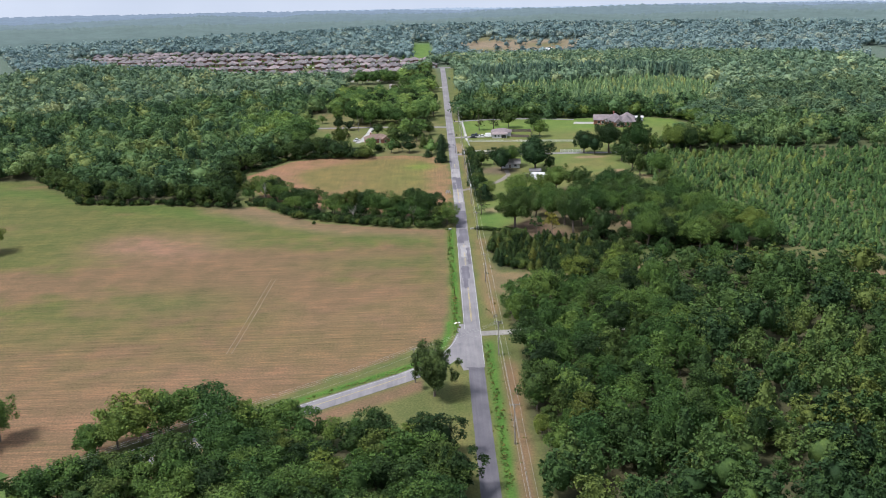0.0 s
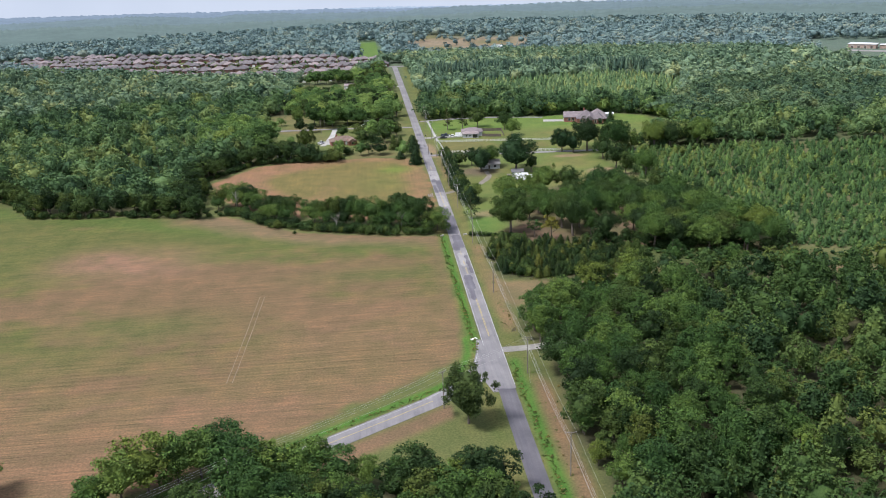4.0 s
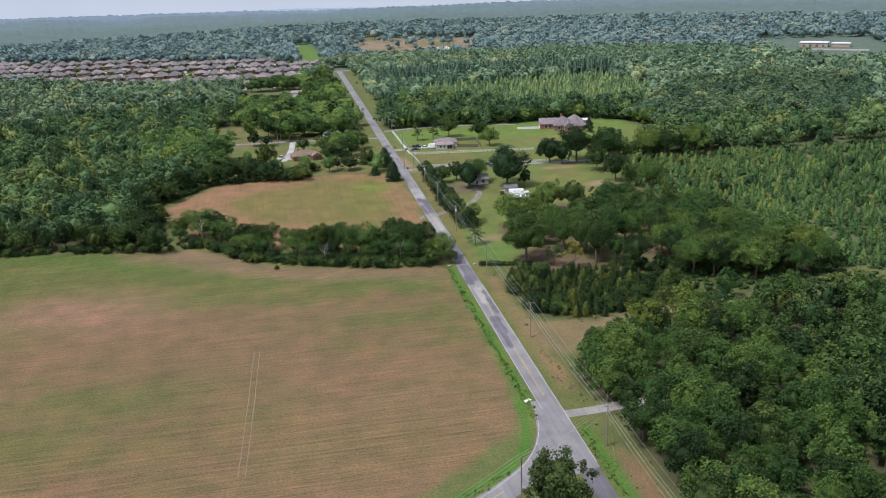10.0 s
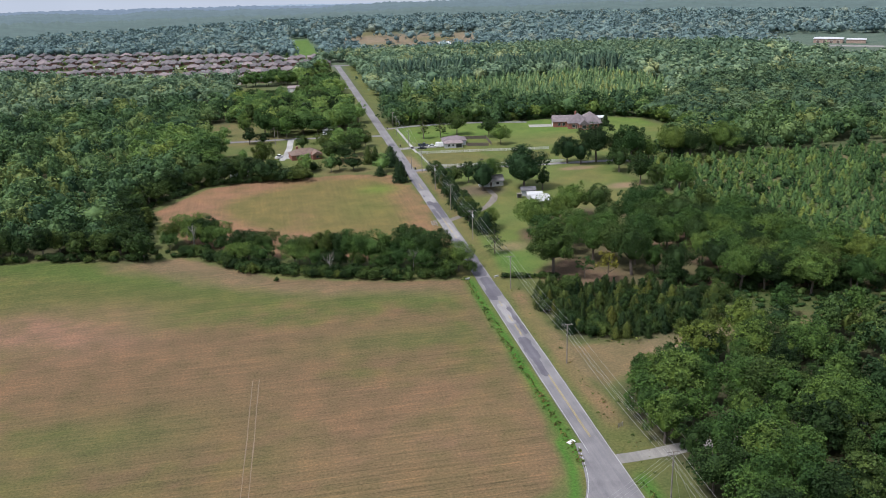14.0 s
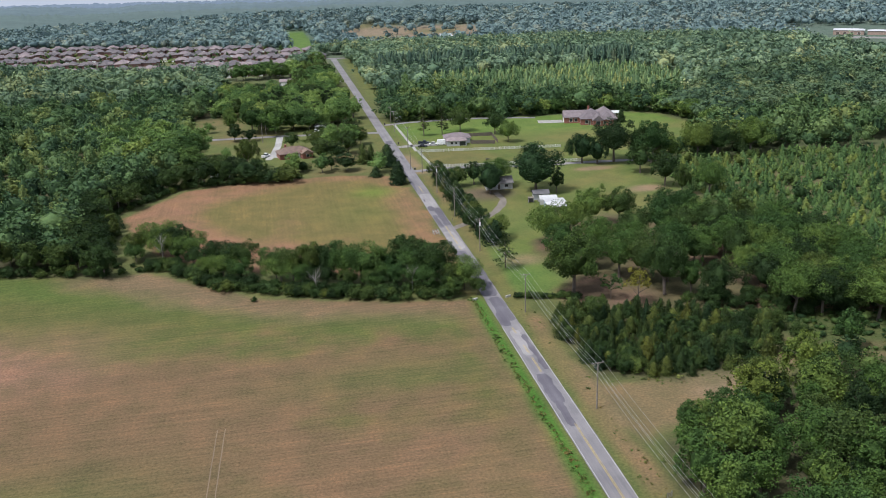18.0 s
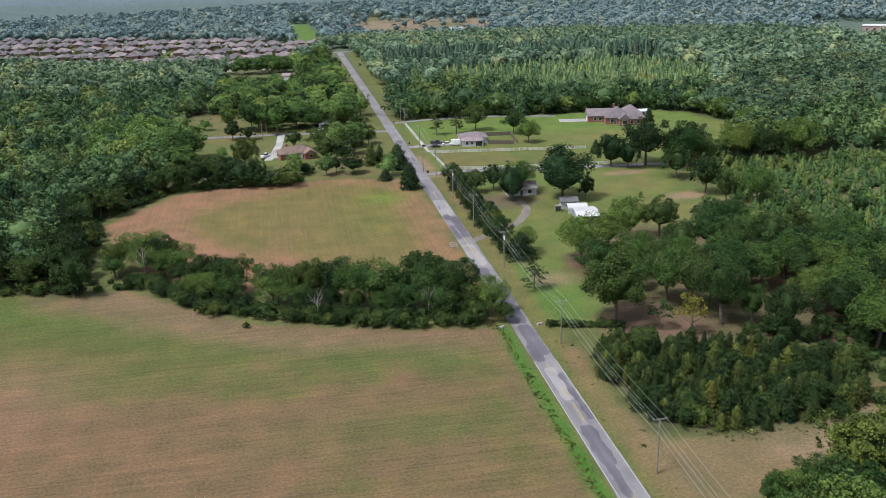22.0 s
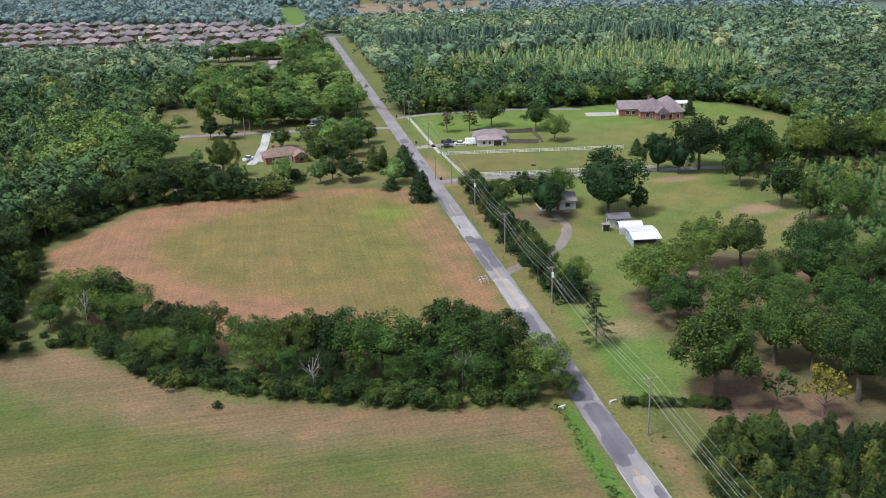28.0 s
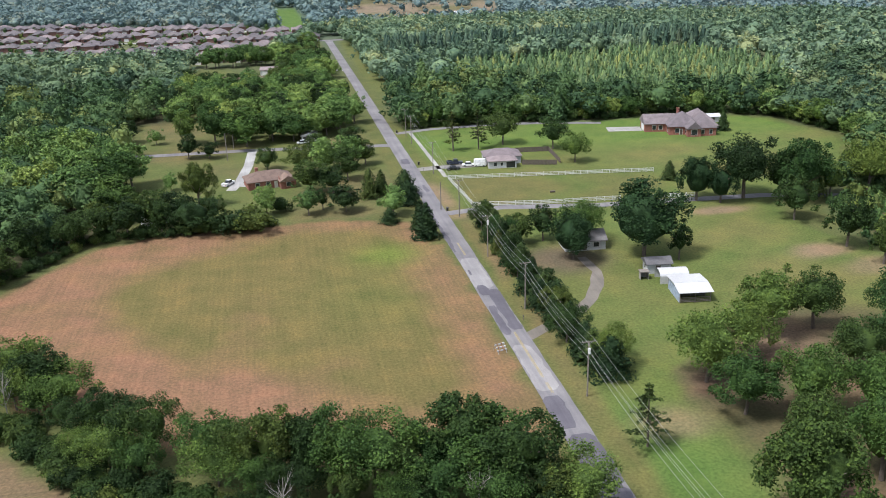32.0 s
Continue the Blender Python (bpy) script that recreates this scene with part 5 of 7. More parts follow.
M_PATCH = road_material("dark_repair_patch", (0.084, 0.077, 0.092), (0.109, 0.101, 0.116))
M_PALE = road_material("pale_repair_patch", (0.223, 0.210, 0.210), (0.256, 0.244, 0.239))
for i, (x0, y0, x1, y1) in enumerate(((-1.6, 66, 0.3, 79), (-1.9, 76, 1.2, 90), (-2.4, 118, 0.4, 127), (-1.6, 121, 2.4, 138), (-2.3, 139, 2.3, 151), (0.9, 92, 2.2, 112), (-2.4, 151, 2.4, 166), (-2.3, 168, 1.0, 179), (0.0, 207, 2.3, 229), (-2.2, 205, -0.6, 220), (-2.3, 226, 0.4, 232), (-2.0, 239, -1.2, 242), (-2.4, 255, -1.6, 300), (0.4, 310, 1.5, 318), (-1.5, 345, 1.2, 352))):
    decal("patch", x0, y0, x1, y1, M_PATCH, 0.064 + 0.0016 * i, 0.28, "dark tar repair patch", i)
for i, (x0, y0, x1, y1) in enumerate(((-1.2, 128, 1.6, 133), (-2.2, 230, 2.2, 250), (-2.3, 181, 1.8, 200), (-1.6, 100, 1.2, 115))):
    decal("patch", x0, y0, x1, y1, M_PALE, 0.0555 + 0.0016 * i, 0.25, "pale worn repair patch", 30 + i)
decal("edge_line", -2.55, 30, -2.42, 118, M_LINE_W, 0.092, 0.01, "worn white edge line", 50)
decal("edge_line", 2.42, 4, 2.56, 118, M_LINE_W, 0.092, 0.01, "worn white edge line", 51)
for y0, y1 in ((36, 67), (91, 99), (101, 106), (113, 117), (180, 184), (186, 206), (252, 262)):
    decal("centre_line", -0.22, y0, -0.08, y1, M_LINE_Y, 0.094, 0.015, "worn yellow centre line", y0)
    decal("centre_line", 0.08, y0, 0.22, y1, M_LINE_Y, 0.094, 0.015, "worn yellow centre line", y0 + 1)


def stripe(name, line, half, z, material, parent, label):
    ob = ribbon(name, line, half, z, material, "", thick=-z + 0.012, step=3)
    ob.parent = parent
    tagged(ob, label)


stripe("edge_line", curve([(-118, -63.4), (-100.9, -50.0), (-30.8, -6.8), (-17.2, 2.5), (-10, 9.8), (-4.9, 20), (-2.3, 33)]), 0.07, 0.068, M_LINE_W, side_road, "worn white edge line")
stripe("centre_line", [(-120, -65), (-100, -52.3), (-30, -8.8), (-19, -1.6)], 0.11, 0.068, M_LINE_Y, side_road, "worn yellow centre line")
# where the old road meets the new surface
stripe("seam", [(-1.7, 2.2), (3.3, 1.4)], 0.3, 0.07, M_PATCH, old_road, "ragged joint of dark and pale surfaces")


# ------------------------------------------------------------------ power line
M_WIRE = plain("dull_aluminium_wire", (0.42, 0.41, 0.39), 0.45, 0.6)
M_STEEL = plain("galvanised_steel", (0.45, 0.46, 0.47), 0.45, 0.8)
M_CERAMIC = plain("grey_porcelain", (0.5, 0.5, 0.5), 0.3)
M_WHITEBOX = plain("pale_transformer_paint", (0.62, 0.63, 0.62), 0.5)


def pole(x, y, h=11.0, arms=1, transformer=False, label="weathered wooden utility pole with a crossarm", turn=0):
    ob = thing("utility_pole", label, "utility pole", pose(x, y, float(height(x, y)), 0, 0, turn), "poles of the power line")
    bm = bmesh.new()
    tube(bm, (0, 0, -0.5), (0, 0, h), 0.17, 0.11, 10)
    part("shaft", bm, M_POLE, ob)
    for k in range(arms):
        z = h - 0.25 - 0.7 * k
        bm = bmesh.new()
        box(bm, -1.25, 0.1, z - 0.06, 1.25, 0.22, z + 0.06)
        arm = part("crossarm", bm, M_POLE, ob)
        for sx in (-1.15, -0.45, 1.15) if k == 0 else (-1.15, 1.15):
            bm = bmesh.new()
            tube(bm, (sx, 0.16, z + 0.06), (sx, 0.16, z + 0.26), 0.06, 0.035, 8)
            tube(bm, (sx, 0.16, z + 0.26), (sx, 0.16, z + 0.32), 0.05, 0.05, 8)
            part("insulator", bm, M_CERAMIC, arm)
        for sx in (-0.7, 0.7):
            bm = bmesh.new()
            tube(bm, (0, 0.14, z - 0.75), (sx, 0.16, z - 0.06), 0.02, 0.02, 5)
            part("brace", bm, M_STEEL, ob)
    if transformer:
        bm = bmesh.new()
        tube(bm, (0, -0.42, h - 2.3), (0, -0.42, h - 1.3), 0.24, 0.24, 12)
        tube(bm, (0, -0.42, h - 1.3), (0, -0.42, h - 1.22), 0.26, 0.2, 12)
        part("transformer", bm, M_WHITEBOX, ob, "pale cylindrical transformer")
    bm = bmesh.new()
    box(bm, -0.1, 0.1, h - 3.4, 0.1, 0.35, h - 3.2)
    part("bracket", bm, M_STEEL, ob)
    return ob


POLE_Y = (-145, -92, -40.8, 10, 71.7, 125.6, 177.4, 216.5, 249.8, 283, 330, 374)
for i, py in enumerate(POLE_Y):
    pole(8.2 if py < 300 else 9.6, py, 11.0, 2 if i == 3 else 1, i in (6, 8))
pole(4.4, 291, 8.5, 0, label="plain wooden service pole without a crossarm")
pole(9.6, 387, 11, 1)
pole(-16.5, -6, 10.6, 1, turn=35, label="wooden pole beside the side road")
pole(-66, -40, 10.6, 1, turn=-58, label="wooden pole beside the side road")
pole(-116, -73, 10.6, 1, turn=-58, label="wooden pole beside the side road")
pole(-58.9, 370, 10, 0, label="plain wooden pole beside the garden lane")
pole(-57, 388, 10, 0, label="plain wooden pole beside the garden lane")


def wire(parent, a, b, sag, radius=0.016, name="wire"):
    bm = bmesh.new()
    a, b = Vector(a), Vector(b)
    n = 10
    pts = [a.lerp(b, i / n) - Vector((0, 0, sag * 4 * (i / n) * (1 - i / n))) for i in range(n + 1)]
    q = (b - a).to_track_quat("Z", "Y")
    prev = None
    for p in pts:
        ring = [bm.verts.new(p + q @ Vector((radius * math.cos(k * math.pi / 2), radius * math.sin(k * math.pi / 2), 0))) for k in range(4)]
        if prev:
            for k in range(4):
                bm.faces.new((prev[k], prev[(k + 1) % 4], ring[(k + 1) % 4], ring[k]))
        prev = ring
    return part(name, bm, M_WIRE, parent)


lines = thing("overhead_wires", "sagging overhead conductors strung from pole to pole", "power line", pose(8.2, 10, 0))
for (i, y0), y1 in zip(enumerate(POLE_Y[:-1]), POLE_Y[1:]):
    x0, x1 = (0 if y0 < 300 else 1.4), (0 if y1 < 300 else 1.4)
    for sx, z, s in ((-1.15, 11.05, 0.9), (-0.45, 11.05, 0.9), (1.15, 11.05, 0.9), (0.1, 8.9, 1.0), (0.1, 7.7, 1.2)):
        wire(lines, (x0 + sx, y0 - 10 + 0.16, z), (x1 + sx, y1 - 10 + 0.16, z), s, 0.02 if z > 8 else 0.026)
side_lines = thing("branch_wires", "overhead conductors along the side road", "power line", pose(-16.5, -6, 0))
for off, z in ((-0.9, 10.7), (0.0, 10.7), (0.9, 10.7), (0.0, 8.6)):
    ox, oy = off * 0.55, -off * 0.83
    wire(side_lines, (24.7 + ox * 0.3, 16 + oy, z), (ox, oy, z), 0.5)
    wire(side_lines, (ox, oy, z), (-49.5 + ox, -34 + oy, z), 0.9)
    wire(side_lines, (-49.5 + ox, -34 + oy, z), (-99.5 + ox, -67 + oy, z), 0.9)
guys = thing("guy_wires", "steel guy wires staying the junction pole", "guy wire", pose(8.2, 10, 0))
for dx, dy in ((3.4, -2.5), (3.8, -1.2), (-0.4, -6)):
    wire(guys, (0, 0, 9.6), (dx, dy, 0.05), 0.0, 0.014)


# ------------------------------------------------------------------ verge furniture
M_WHITE = plain("weathered_white_paint", (0.72, 0.72, 0.70), 0.6, var=0.12)
M_GREYC = plain("weathered_concrete", (0.45, 0.44, 0.41), 0.9)
M_BLACK = plain("black_plastic", (0.03, 0.03, 0.032), 0.5)
M_RED = plain("faded_orange_stripe", (0.5, 0.22, 0.12), 0.6)


def culvert(x, y, turn, label):
    ob = thing("culvert_headwall", label, "culvert", pose(x, y, 0, 0, 0, turn))
    bm = bmesh.new()
    box(bm, -0.8, -0.18, -0.2, 0.8, 0.18, 0.55)
    bmesh.ops.bevel(bm, geom=bm.edges[:], offset=0.03, segments=1, affect="EDGES")
    part("headwall", bm, M_GREYC, ob)
    bm = bmesh.new()
    tube(bm, (0, -0.1, 0.12), (0, -0.55, 0.1), 0.3, 0.3, 12)
    part("pipe", bm, M_STEEL, ob, "ribbed metal culvert pipe")


culvert(-2.9, 137.6, 20, "pale concrete culvert headwall with a metal pipe")
culvert(6.6, 137.2, 200, "pale concrete culvert headwall on the creek bank")


def slab(x, y, turn):
    ob = thing("white_board", "white-painted board lying on the grass verge", "board", pose(x, y, 0, 0, 0, turn))
    bm = bmesh.new()
    box(bm, -0.95, -0.55, 0.12, 0.95, 0.55, 0.2)
    bmesh.ops.bevel(bm, geom=bm.edges[:], offset=0.015, segments=1, affect="EDGES")
    part("panel", bm, M_WHITE, ob)
    for sx in (-0.5, 0.5):
        bm = bmesh.new()
        box(bm, sx - 0.05, -0.35, -0.02, sx + 0.05, 0.35, 0.12)
        part("batten", bm, M_POLE, ob)


slab(-3.4, 34.9, 30)


def barricade(x, y, turn):
    ob = thing("road_barricade", "white road barricade with three boards beside the field", "barricade", pose(x, y, 0, 0, 0, turn))
    for k in range(3):
        bm = bmesh.new()
        box(bm, -0.75, -0.02 + 0.34 * k - 0.5, 0.3 + 0.28 * k, 0.75, 0.02 + 0.34 * k - 0.5, 0.52 + 0.28 * k)
        b = part("board", bm, M_WHITE, ob)
        for j in range(2):
            bm = bmesh.new()
            box(bm, -0.45 + 0.65 * j, -0.026 + 0.34 * k - 0.5, 0.302 + 0.28 * k, -0.25 + 0.65 * j, -0.021 + 0.34 * k - 0.5, 0.518 + 0.28 * k)
            part("stripe", bm, M_RED, b, "faded orange stripe")
    for sx in (-0.6, 0.6):
        bm = bmesh.new()
        tube(bm, (sx, -0.75, 0), (sx, 0.3, 1.15), 0.035, 0.035, 6)
        tube(bm, (sx, 0.7, 0), (sx, 0.3, 1.15), 0.035, 0.035, 6)
        part("leg", bm, M_STEEL, ob)
    return ob


barricade(-2.3, 198.3, 15).scale = (1.5, 1.5, 1.5)


def mailbox(x, y):
    ob = thing("mailbox", "dark mailbox on a wooden post by the road", "mailbox", pose(x, y, 0))
    bm = bmesh.new()
    box(bm, -0.05, -0.05, -0.1, 0.05, 0.05, 1.0)
    part("post", bm, M_POLE, ob)
    bm = bmesh.new()
    box(bm, -0.1, -0.26, 1.0, 0.1, 0.26, 1.12)
    tube(bm, (0, -0.26, 1.12), (0, 0.26, 1.12), 0.1, 0.1, 10)
    part("box", bm, M_BLACK, ob)


mailbox(6.2, 211)
mailbox(6.9, 334)


def wheelie_bin(x, y):
    ob = thing("wheeled_bin", "dark wheeled refuse bin by the road", "bin", pose(x, y, 0))
    bm = bmesh.new()
    vs = box(bm, -0.3, -0.35, 0.05, 0.3, 0.35, 1.0)
    for v in vs[:4]:
        v.co.x *= 0.8
        v.co.y *= 0.75
    part("body", bm, M_BLACK, ob)
    bm = bmesh.new()
    box(bm, -0.33, -0.4, 1.0, 0.33, 0.38, 1.07)
    part("lid", bm, M_BLACK, ob)
    for sx in (-0.32, 0.27):
        bm = bmesh.new()
        tube(bm, (sx, 0.28, 0.12), (sx + 0.05, 0.28, 0.12), 0.12, 0.12, 10)
        part("wheel", bm, M_BLACK, ob)


wheelie_bin(6.0, 289.5)
wheelie_bin(6.9, 343)
wheelie_bin(7, 394)


def log_pile(x, y, turn):
    ob = thing("log_pile", "pale felled logs lying at the edge of the clearing", "logs", pose(x, y, 0, 0, 0, turn))
    r = random.Random(int(x))
    for k in range(4):
        bm = bmesh.new()
        tube(bm, (-2.5 + r.uniform(-0.4, 0.4), -0.8 + 0.55 * k, 0.16), (2.5 + r.uniform(-0.6, 0.6), -0.7 + 0.5 * k, 0.17), 0.17, 0.13, 8)
        part("log", bm, M_DEAD, ob)


log_pile(50, 76.5, 60)
log_pile(47.5, 69.5, 110)


def rack(x, y):
    ob = thing("timber_rack", "weathered timber frame standing in the verge", "frame", pose(x, y, 0, 0, 0, 25))
    for sx in (-0.6, 0.6):
        bm = bmesh.new()
        box(bm, sx - 0.05, -0.05, -0.05, sx + 0.05, 0.05, 1.3)
        part("post", bm, M_DEAD, ob)
    for k in range(4):
        bm = bmesh.new()
        box(bm, -0.75, -0.08, 0.25 + 0.28 * k, 0.75, -0.052, 0.36 + 0.28 * k)
        part("rail", bm, M_DEAD, ob)


rack(9.3, 38.2)


# ------------------------------------------------------------------ fences
def rail_fence(pts, name, label, gap=2.4, h=1.35, rails=3, mat=None):
    """Posts and rails from corner to corner."""
    ob = thing(name, label, "fence", pose(*pts[0], 0))
    o = Vector((*pts[0], 0))
    pm = bpy.data.meshes.new("post")
    bm = bmesh.new()
    box(bm, -0.08, -0.08, -0.1, 0.08, 0.08, h)
    box(bm, -0.1, -0.1, h, 0.1, 0.1, h + 0.05)
    bm.to_mesh(pm)
    bm.free()
    pm.materials.append(mat)
    for p, q in zip(pts[:-1], pts[1:]):
        a, b = Vector((*p, 0)) - o, Vector((*q, 0)) - o
        n = max(1, round((b - a).length / gap))
        L = (b - a).length / n
        rm = bpy.data.meshes.new("rail")
        bm = bmesh.new()
        box(bm, 0.08, -0.03, -0.08, L - 0.08, 0.03, 0.08)
        bm.to_mesh(rm)
        bm.free()
        rm.materials.append(mat)
        ang = math.degrees(math.atan2((b - a).y, (b - a).x))
        for i in range(n):
            c = a.lerp(b, i / n)
            post = new("post", pm)
            post.parent, post.matrix_basis = ob, pose(c.x, c.y, 0, 0, 0, ang)
            for k in range(rails):
                rail = new("rail", rm)
                rail.parent, rail.matrix_basis = ob, pose(c.x, c.y, 0.3 + (h - 0.45) * k / max(1, rails - 1), 0, 0, ang)
    post = new("post", pm)
    post.parent, post.matrix_basis = ob, pose(b.x, b.y, 0)


M_VINYL = plain("white_fence_vinyl", (0.624, 0.624, 0.608), 0.5, var=0.06)
rail_fence([(80, 311), (13, 322), (14.3, 291.5), (34, 287.5), (58, 285)], "white_fence", "white three-rail fence round the paddock", mat=M_VINYL)
rail_fence([(66, 284), (80, 281.5)], "white_fence", "short white three-rail fence beside the drive", mat=M_VINYL)
M_BOARD = plain("brown_fence_board", (0.105, 0.085, 0.07), 0.85)


def board_fence(pts, label):
    ob = thing("board_fence", label, "fence", pose(*pts[0], 0))
    o = Vector((*pts[0], 0))
    for p, q in zip(pts[:-1], pts[1:]):
        a, b = Vector((*p, 0)) - o, Vector((*q, 0)) - o
        n = max(1, round((b - a).length / 0.6))
        ang = math.degrees(math.atan2((b - a).y, (b - a).x))
        bm = bmesh.new()
        box(bm, 0.01, -0.02, 0.02, (b - a).length / n - 0.02, 0.02, 1.75)
        me = bpy.data.meshes.new("board")
        bm.to_mesh(me)
        bm.free()
        me.materials.append(M_BOARD)
        for i in range(n):
            c = a.lerp(b, i / n)
            s = new("board", me)
            s.parent, s.matrix_basis = ob, pose(c.x, c.y, 0.015 * (i % 3), 0, 0, ang)


board_fence([(41.2, 332.3), (52.6, 328.8)], "dark brown board fence in front of a dirt pen")
board_fence([(54.2, 329.8), (55.6, 347.4), (43.5, 349.2)], "dark brown board fence behind a dirt pen")


# ------------------------------------------------------------------ houses
M_GLASS = plain("dark_window_glass", (0.03, 0.035, 0.04), 0.12, var=0.1)
M_TRIM = plain("white_trim", (0.72, 0.71, 0.68), 0.6, var=0.08)


def roof_material(name, colour):
    m, nt, b = nodes_of(name)
    p = position(nt)
    w = nt.nodes.new("ShaderNodeTexWave")
    w.bands_direction = "Z"
    w.inputs["Scale"].default_value, w.inputs["Distortion"].default_value = 2.6, 0.6
    nt.links.new(p, w.inputs["Vector"])
    n1, n2 = noise_node(nt, 0.6, 4, p), noise_node(nt, 7, 3, p)
    a = ramp_node(nt, n1.outputs["Fac"], [(0.3, tuple(c * 0.8 for c in colour)), (0.7, tuple(c * 1.2 for c in colour))])
    c2 = ramp_node(nt, n2.outputs["Fac"], [(0.3, (0.8, 0.8, 0.8)), (0.7, (1.15, 1.15, 1.15))])
    c3 = ramp_node(nt, w.outputs["Fac"], [(0.0, (0.8, 0.8, 0.8)), (0.3, (1, 1, 1)), (1.0, (1.05, 1.05, 1.05))])
    oi = nt.nodes.new("ShaderNodeObjectInfo")
    c4 = ramp_node(nt, oi.outputs["Random"], [(0.0, (0.75, 0.74, 0.76)), (1.0, (1.2, 1.15, 1.1))])
    col = a.outputs["Color"]
    for c in (c2, c3, c4):
        col = mix_node(nt, col, c.outputs["Color"], 1.0, "MULTIPLY")
    nt.links.new(col, b.inputs["Base Color"])
    b.inputs["Roughness"].default_value = 0.9
    bump(nt, b, w.outputs["Fac"], 0.4, 0.02)
    return m


M_ROOF_PURPLE = roof_material("greyish_purple_shingles", (0.15, 0.13, 0.138))
M_ROOF_LILAC = roof_material("weathered_lilac_shingles", (0.128, 0.116, 0.122))
M_ROOF_BROWN = roof_material("brown_shingles", (0.188, 0.132, 0.104))
M_ROOF_PINK = roof_material("pinkish_shingles", (0.20, 0.168, 0.172))
M_ROOF_GREY = roof_material("dark_grey_shingles", (0.135, 0.135, 0.14))
M_ROOF_ESTATE = roof_material("weathered_grey_shingles", (0.145, 0.13, 0.132))
M_BRICK = plain("red_brick", (0.264, 0.108, 0.080), 0.9, var=0.3)
M_SIDING = plain("pale_siding", (0.496, 0.504, 0.512), 0.6, var=0.08)
M_ESTATE_BRICK = plain("dark_estate_brick", (0.19, 0.105, 0.09), 0.9, var=0.35)
M_TAN = plain("tan_brick", (0.34, 0.25, 0.2), 0.8)
M_BLUE = plain("blue_grey_siding", (0.30, 0.36, 0.44), 0.6)
M_METAL = plain("white_metal_roofing", (0.544, 0.544, 0.544), 0.4, 0.1, var=0.06)
# Dark boards: the shade of shed interiors put into the colour.
M_SHADE = plain("shade_dark_boards", (0.10, 0.095, 0.09), 0.9)


def hip_roof(bm, x0, y0, x1, y1, z, rise, over=0.45, gable=False):
    """A hipped or gabled roof with eaves and thickness."""
    x0, y0, x1, y1 = x0 - over, y0 - over, x1 + over, y1 + over
    w, d = x1 - x0, y1 - y0
    if w >= d:
        k = 0.0 if gable else d / 2 * 0.95
        ridge = [(x0 + k, (y0 + y1) / 2, z + rise), (x1 - k, (y0 + y1) / 2, z + rise)]
        faces = ((0, 1, 5, 4), (2, 3, 4, 5), (3, 0, 4), (1, 2, 5))
    else:
        k = 0.0 if gable else w / 2 * 0.95
        ridge = [((x0 + x1) / 2, y0 + k, z + rise), ((x0 + x1) / 2, y1 - k, z + rise)]
        faces = ((0, 1, 4), (1, 2, 5, 4), (2, 3, 5), (3, 0, 4, 5))
    up = [bm.verts.new(c) for c in [(x0, y0, z), (x1, y0, z), (x1, y1, z), (x0, y1, z), *ridge]]
    lo = [bm.verts.new((v.co.x, v.co.y, v.co.z - 0.18)) for v in up[:4]]
    for f in faces:
        bm.faces.new([up[i] for i in f])
    for i in range(4):
        j = (i + 1) % 4
        bm.faces.new((lo[i], lo[j], up[j], up[i]))
    bm.faces.new(lo[::-1])


def opening(parent, x, y, z, w, h, face, frame_mat, pane_mat, name="window"):
    """A framed window or door on a wall that looks to -y, +y, -x or +x."""
    bm = bmesh.new()
    box(bm, -w / 2 - 0.1, -0.06, -0.1, w / 2 + 0.1, 0.05, h + 0.1)
    fr = part(name, bm, frame_mat, parent)
    fr.matrix_basis = pose(x, y, z, 0, 0, {"-y": 0, "+x": 90, "+y": 180, "-x": -90}[face])
    bm = bmesh.new()
    box(bm, -w / 2, -0.09, 0, w / 2, -0.055, h)
    part("pane" if name == "window" else "leaf", bm, pane_mat, fr)
    return fr


def house(name, label, m, blocks, wall_mat, roof_mat, openings=(), chimney=None, category="house", group="", porch=None):
    """blocks: (x0, y0, x1, y1, eaves, rise, gable) in the house's own place."""
    ob = thing(name, label, category, m, group)
    for x0, y0, x1, y1, z, rise, gable in blocks:
        bm = bmesh.new()
        box(bm, x0, y0, -0.2, x1, y1, z)
        if gable:
            t = 0.0
            if x1 - x0 >= y1 - y0:
                for xx in (x0, x1):
                    a = [bm.verts.new(c) for c in ((xx, y0, z), (xx, y1, z), (xx, (y0 + y1) / 2, z + rise * 0.9))]
                    bm.faces.new(a)
            else:
                for yy in (y0, y1):
                    a = [bm.verts.new(c) for c in ((x0, yy, z), (x1, yy, z), ((x0 + x1) / 2, yy, z + rise * 0.9))]
                    bm.faces.new(a)
        part("wall", bm, wall_mat, ob)
        bm = bmesh.new()
        hip_roof(bm, x0, y0, x1, y1, z + 0.02, rise, 0.45, gable)
        part("roof", bm, roof_mat, ob)
    for o in openings:
        opening(ob, *o)
    if chimney:
        bm = bmesh.new()
        box(bm, chimney[0] - 0.45, chimney[1] - 0.45, 0, chimney[0] + 0.45, chimney[1] + 0.45, chimney[2])
        box(bm, chimney[0] - 0.55, chimney[1] - 0.55, chimney[2], chimney[0] + 0.55, chimney[1] + 0.55, chimney[2] + 0.15)
        part("chimney", bm, M_BRICK, ob)
    return ob


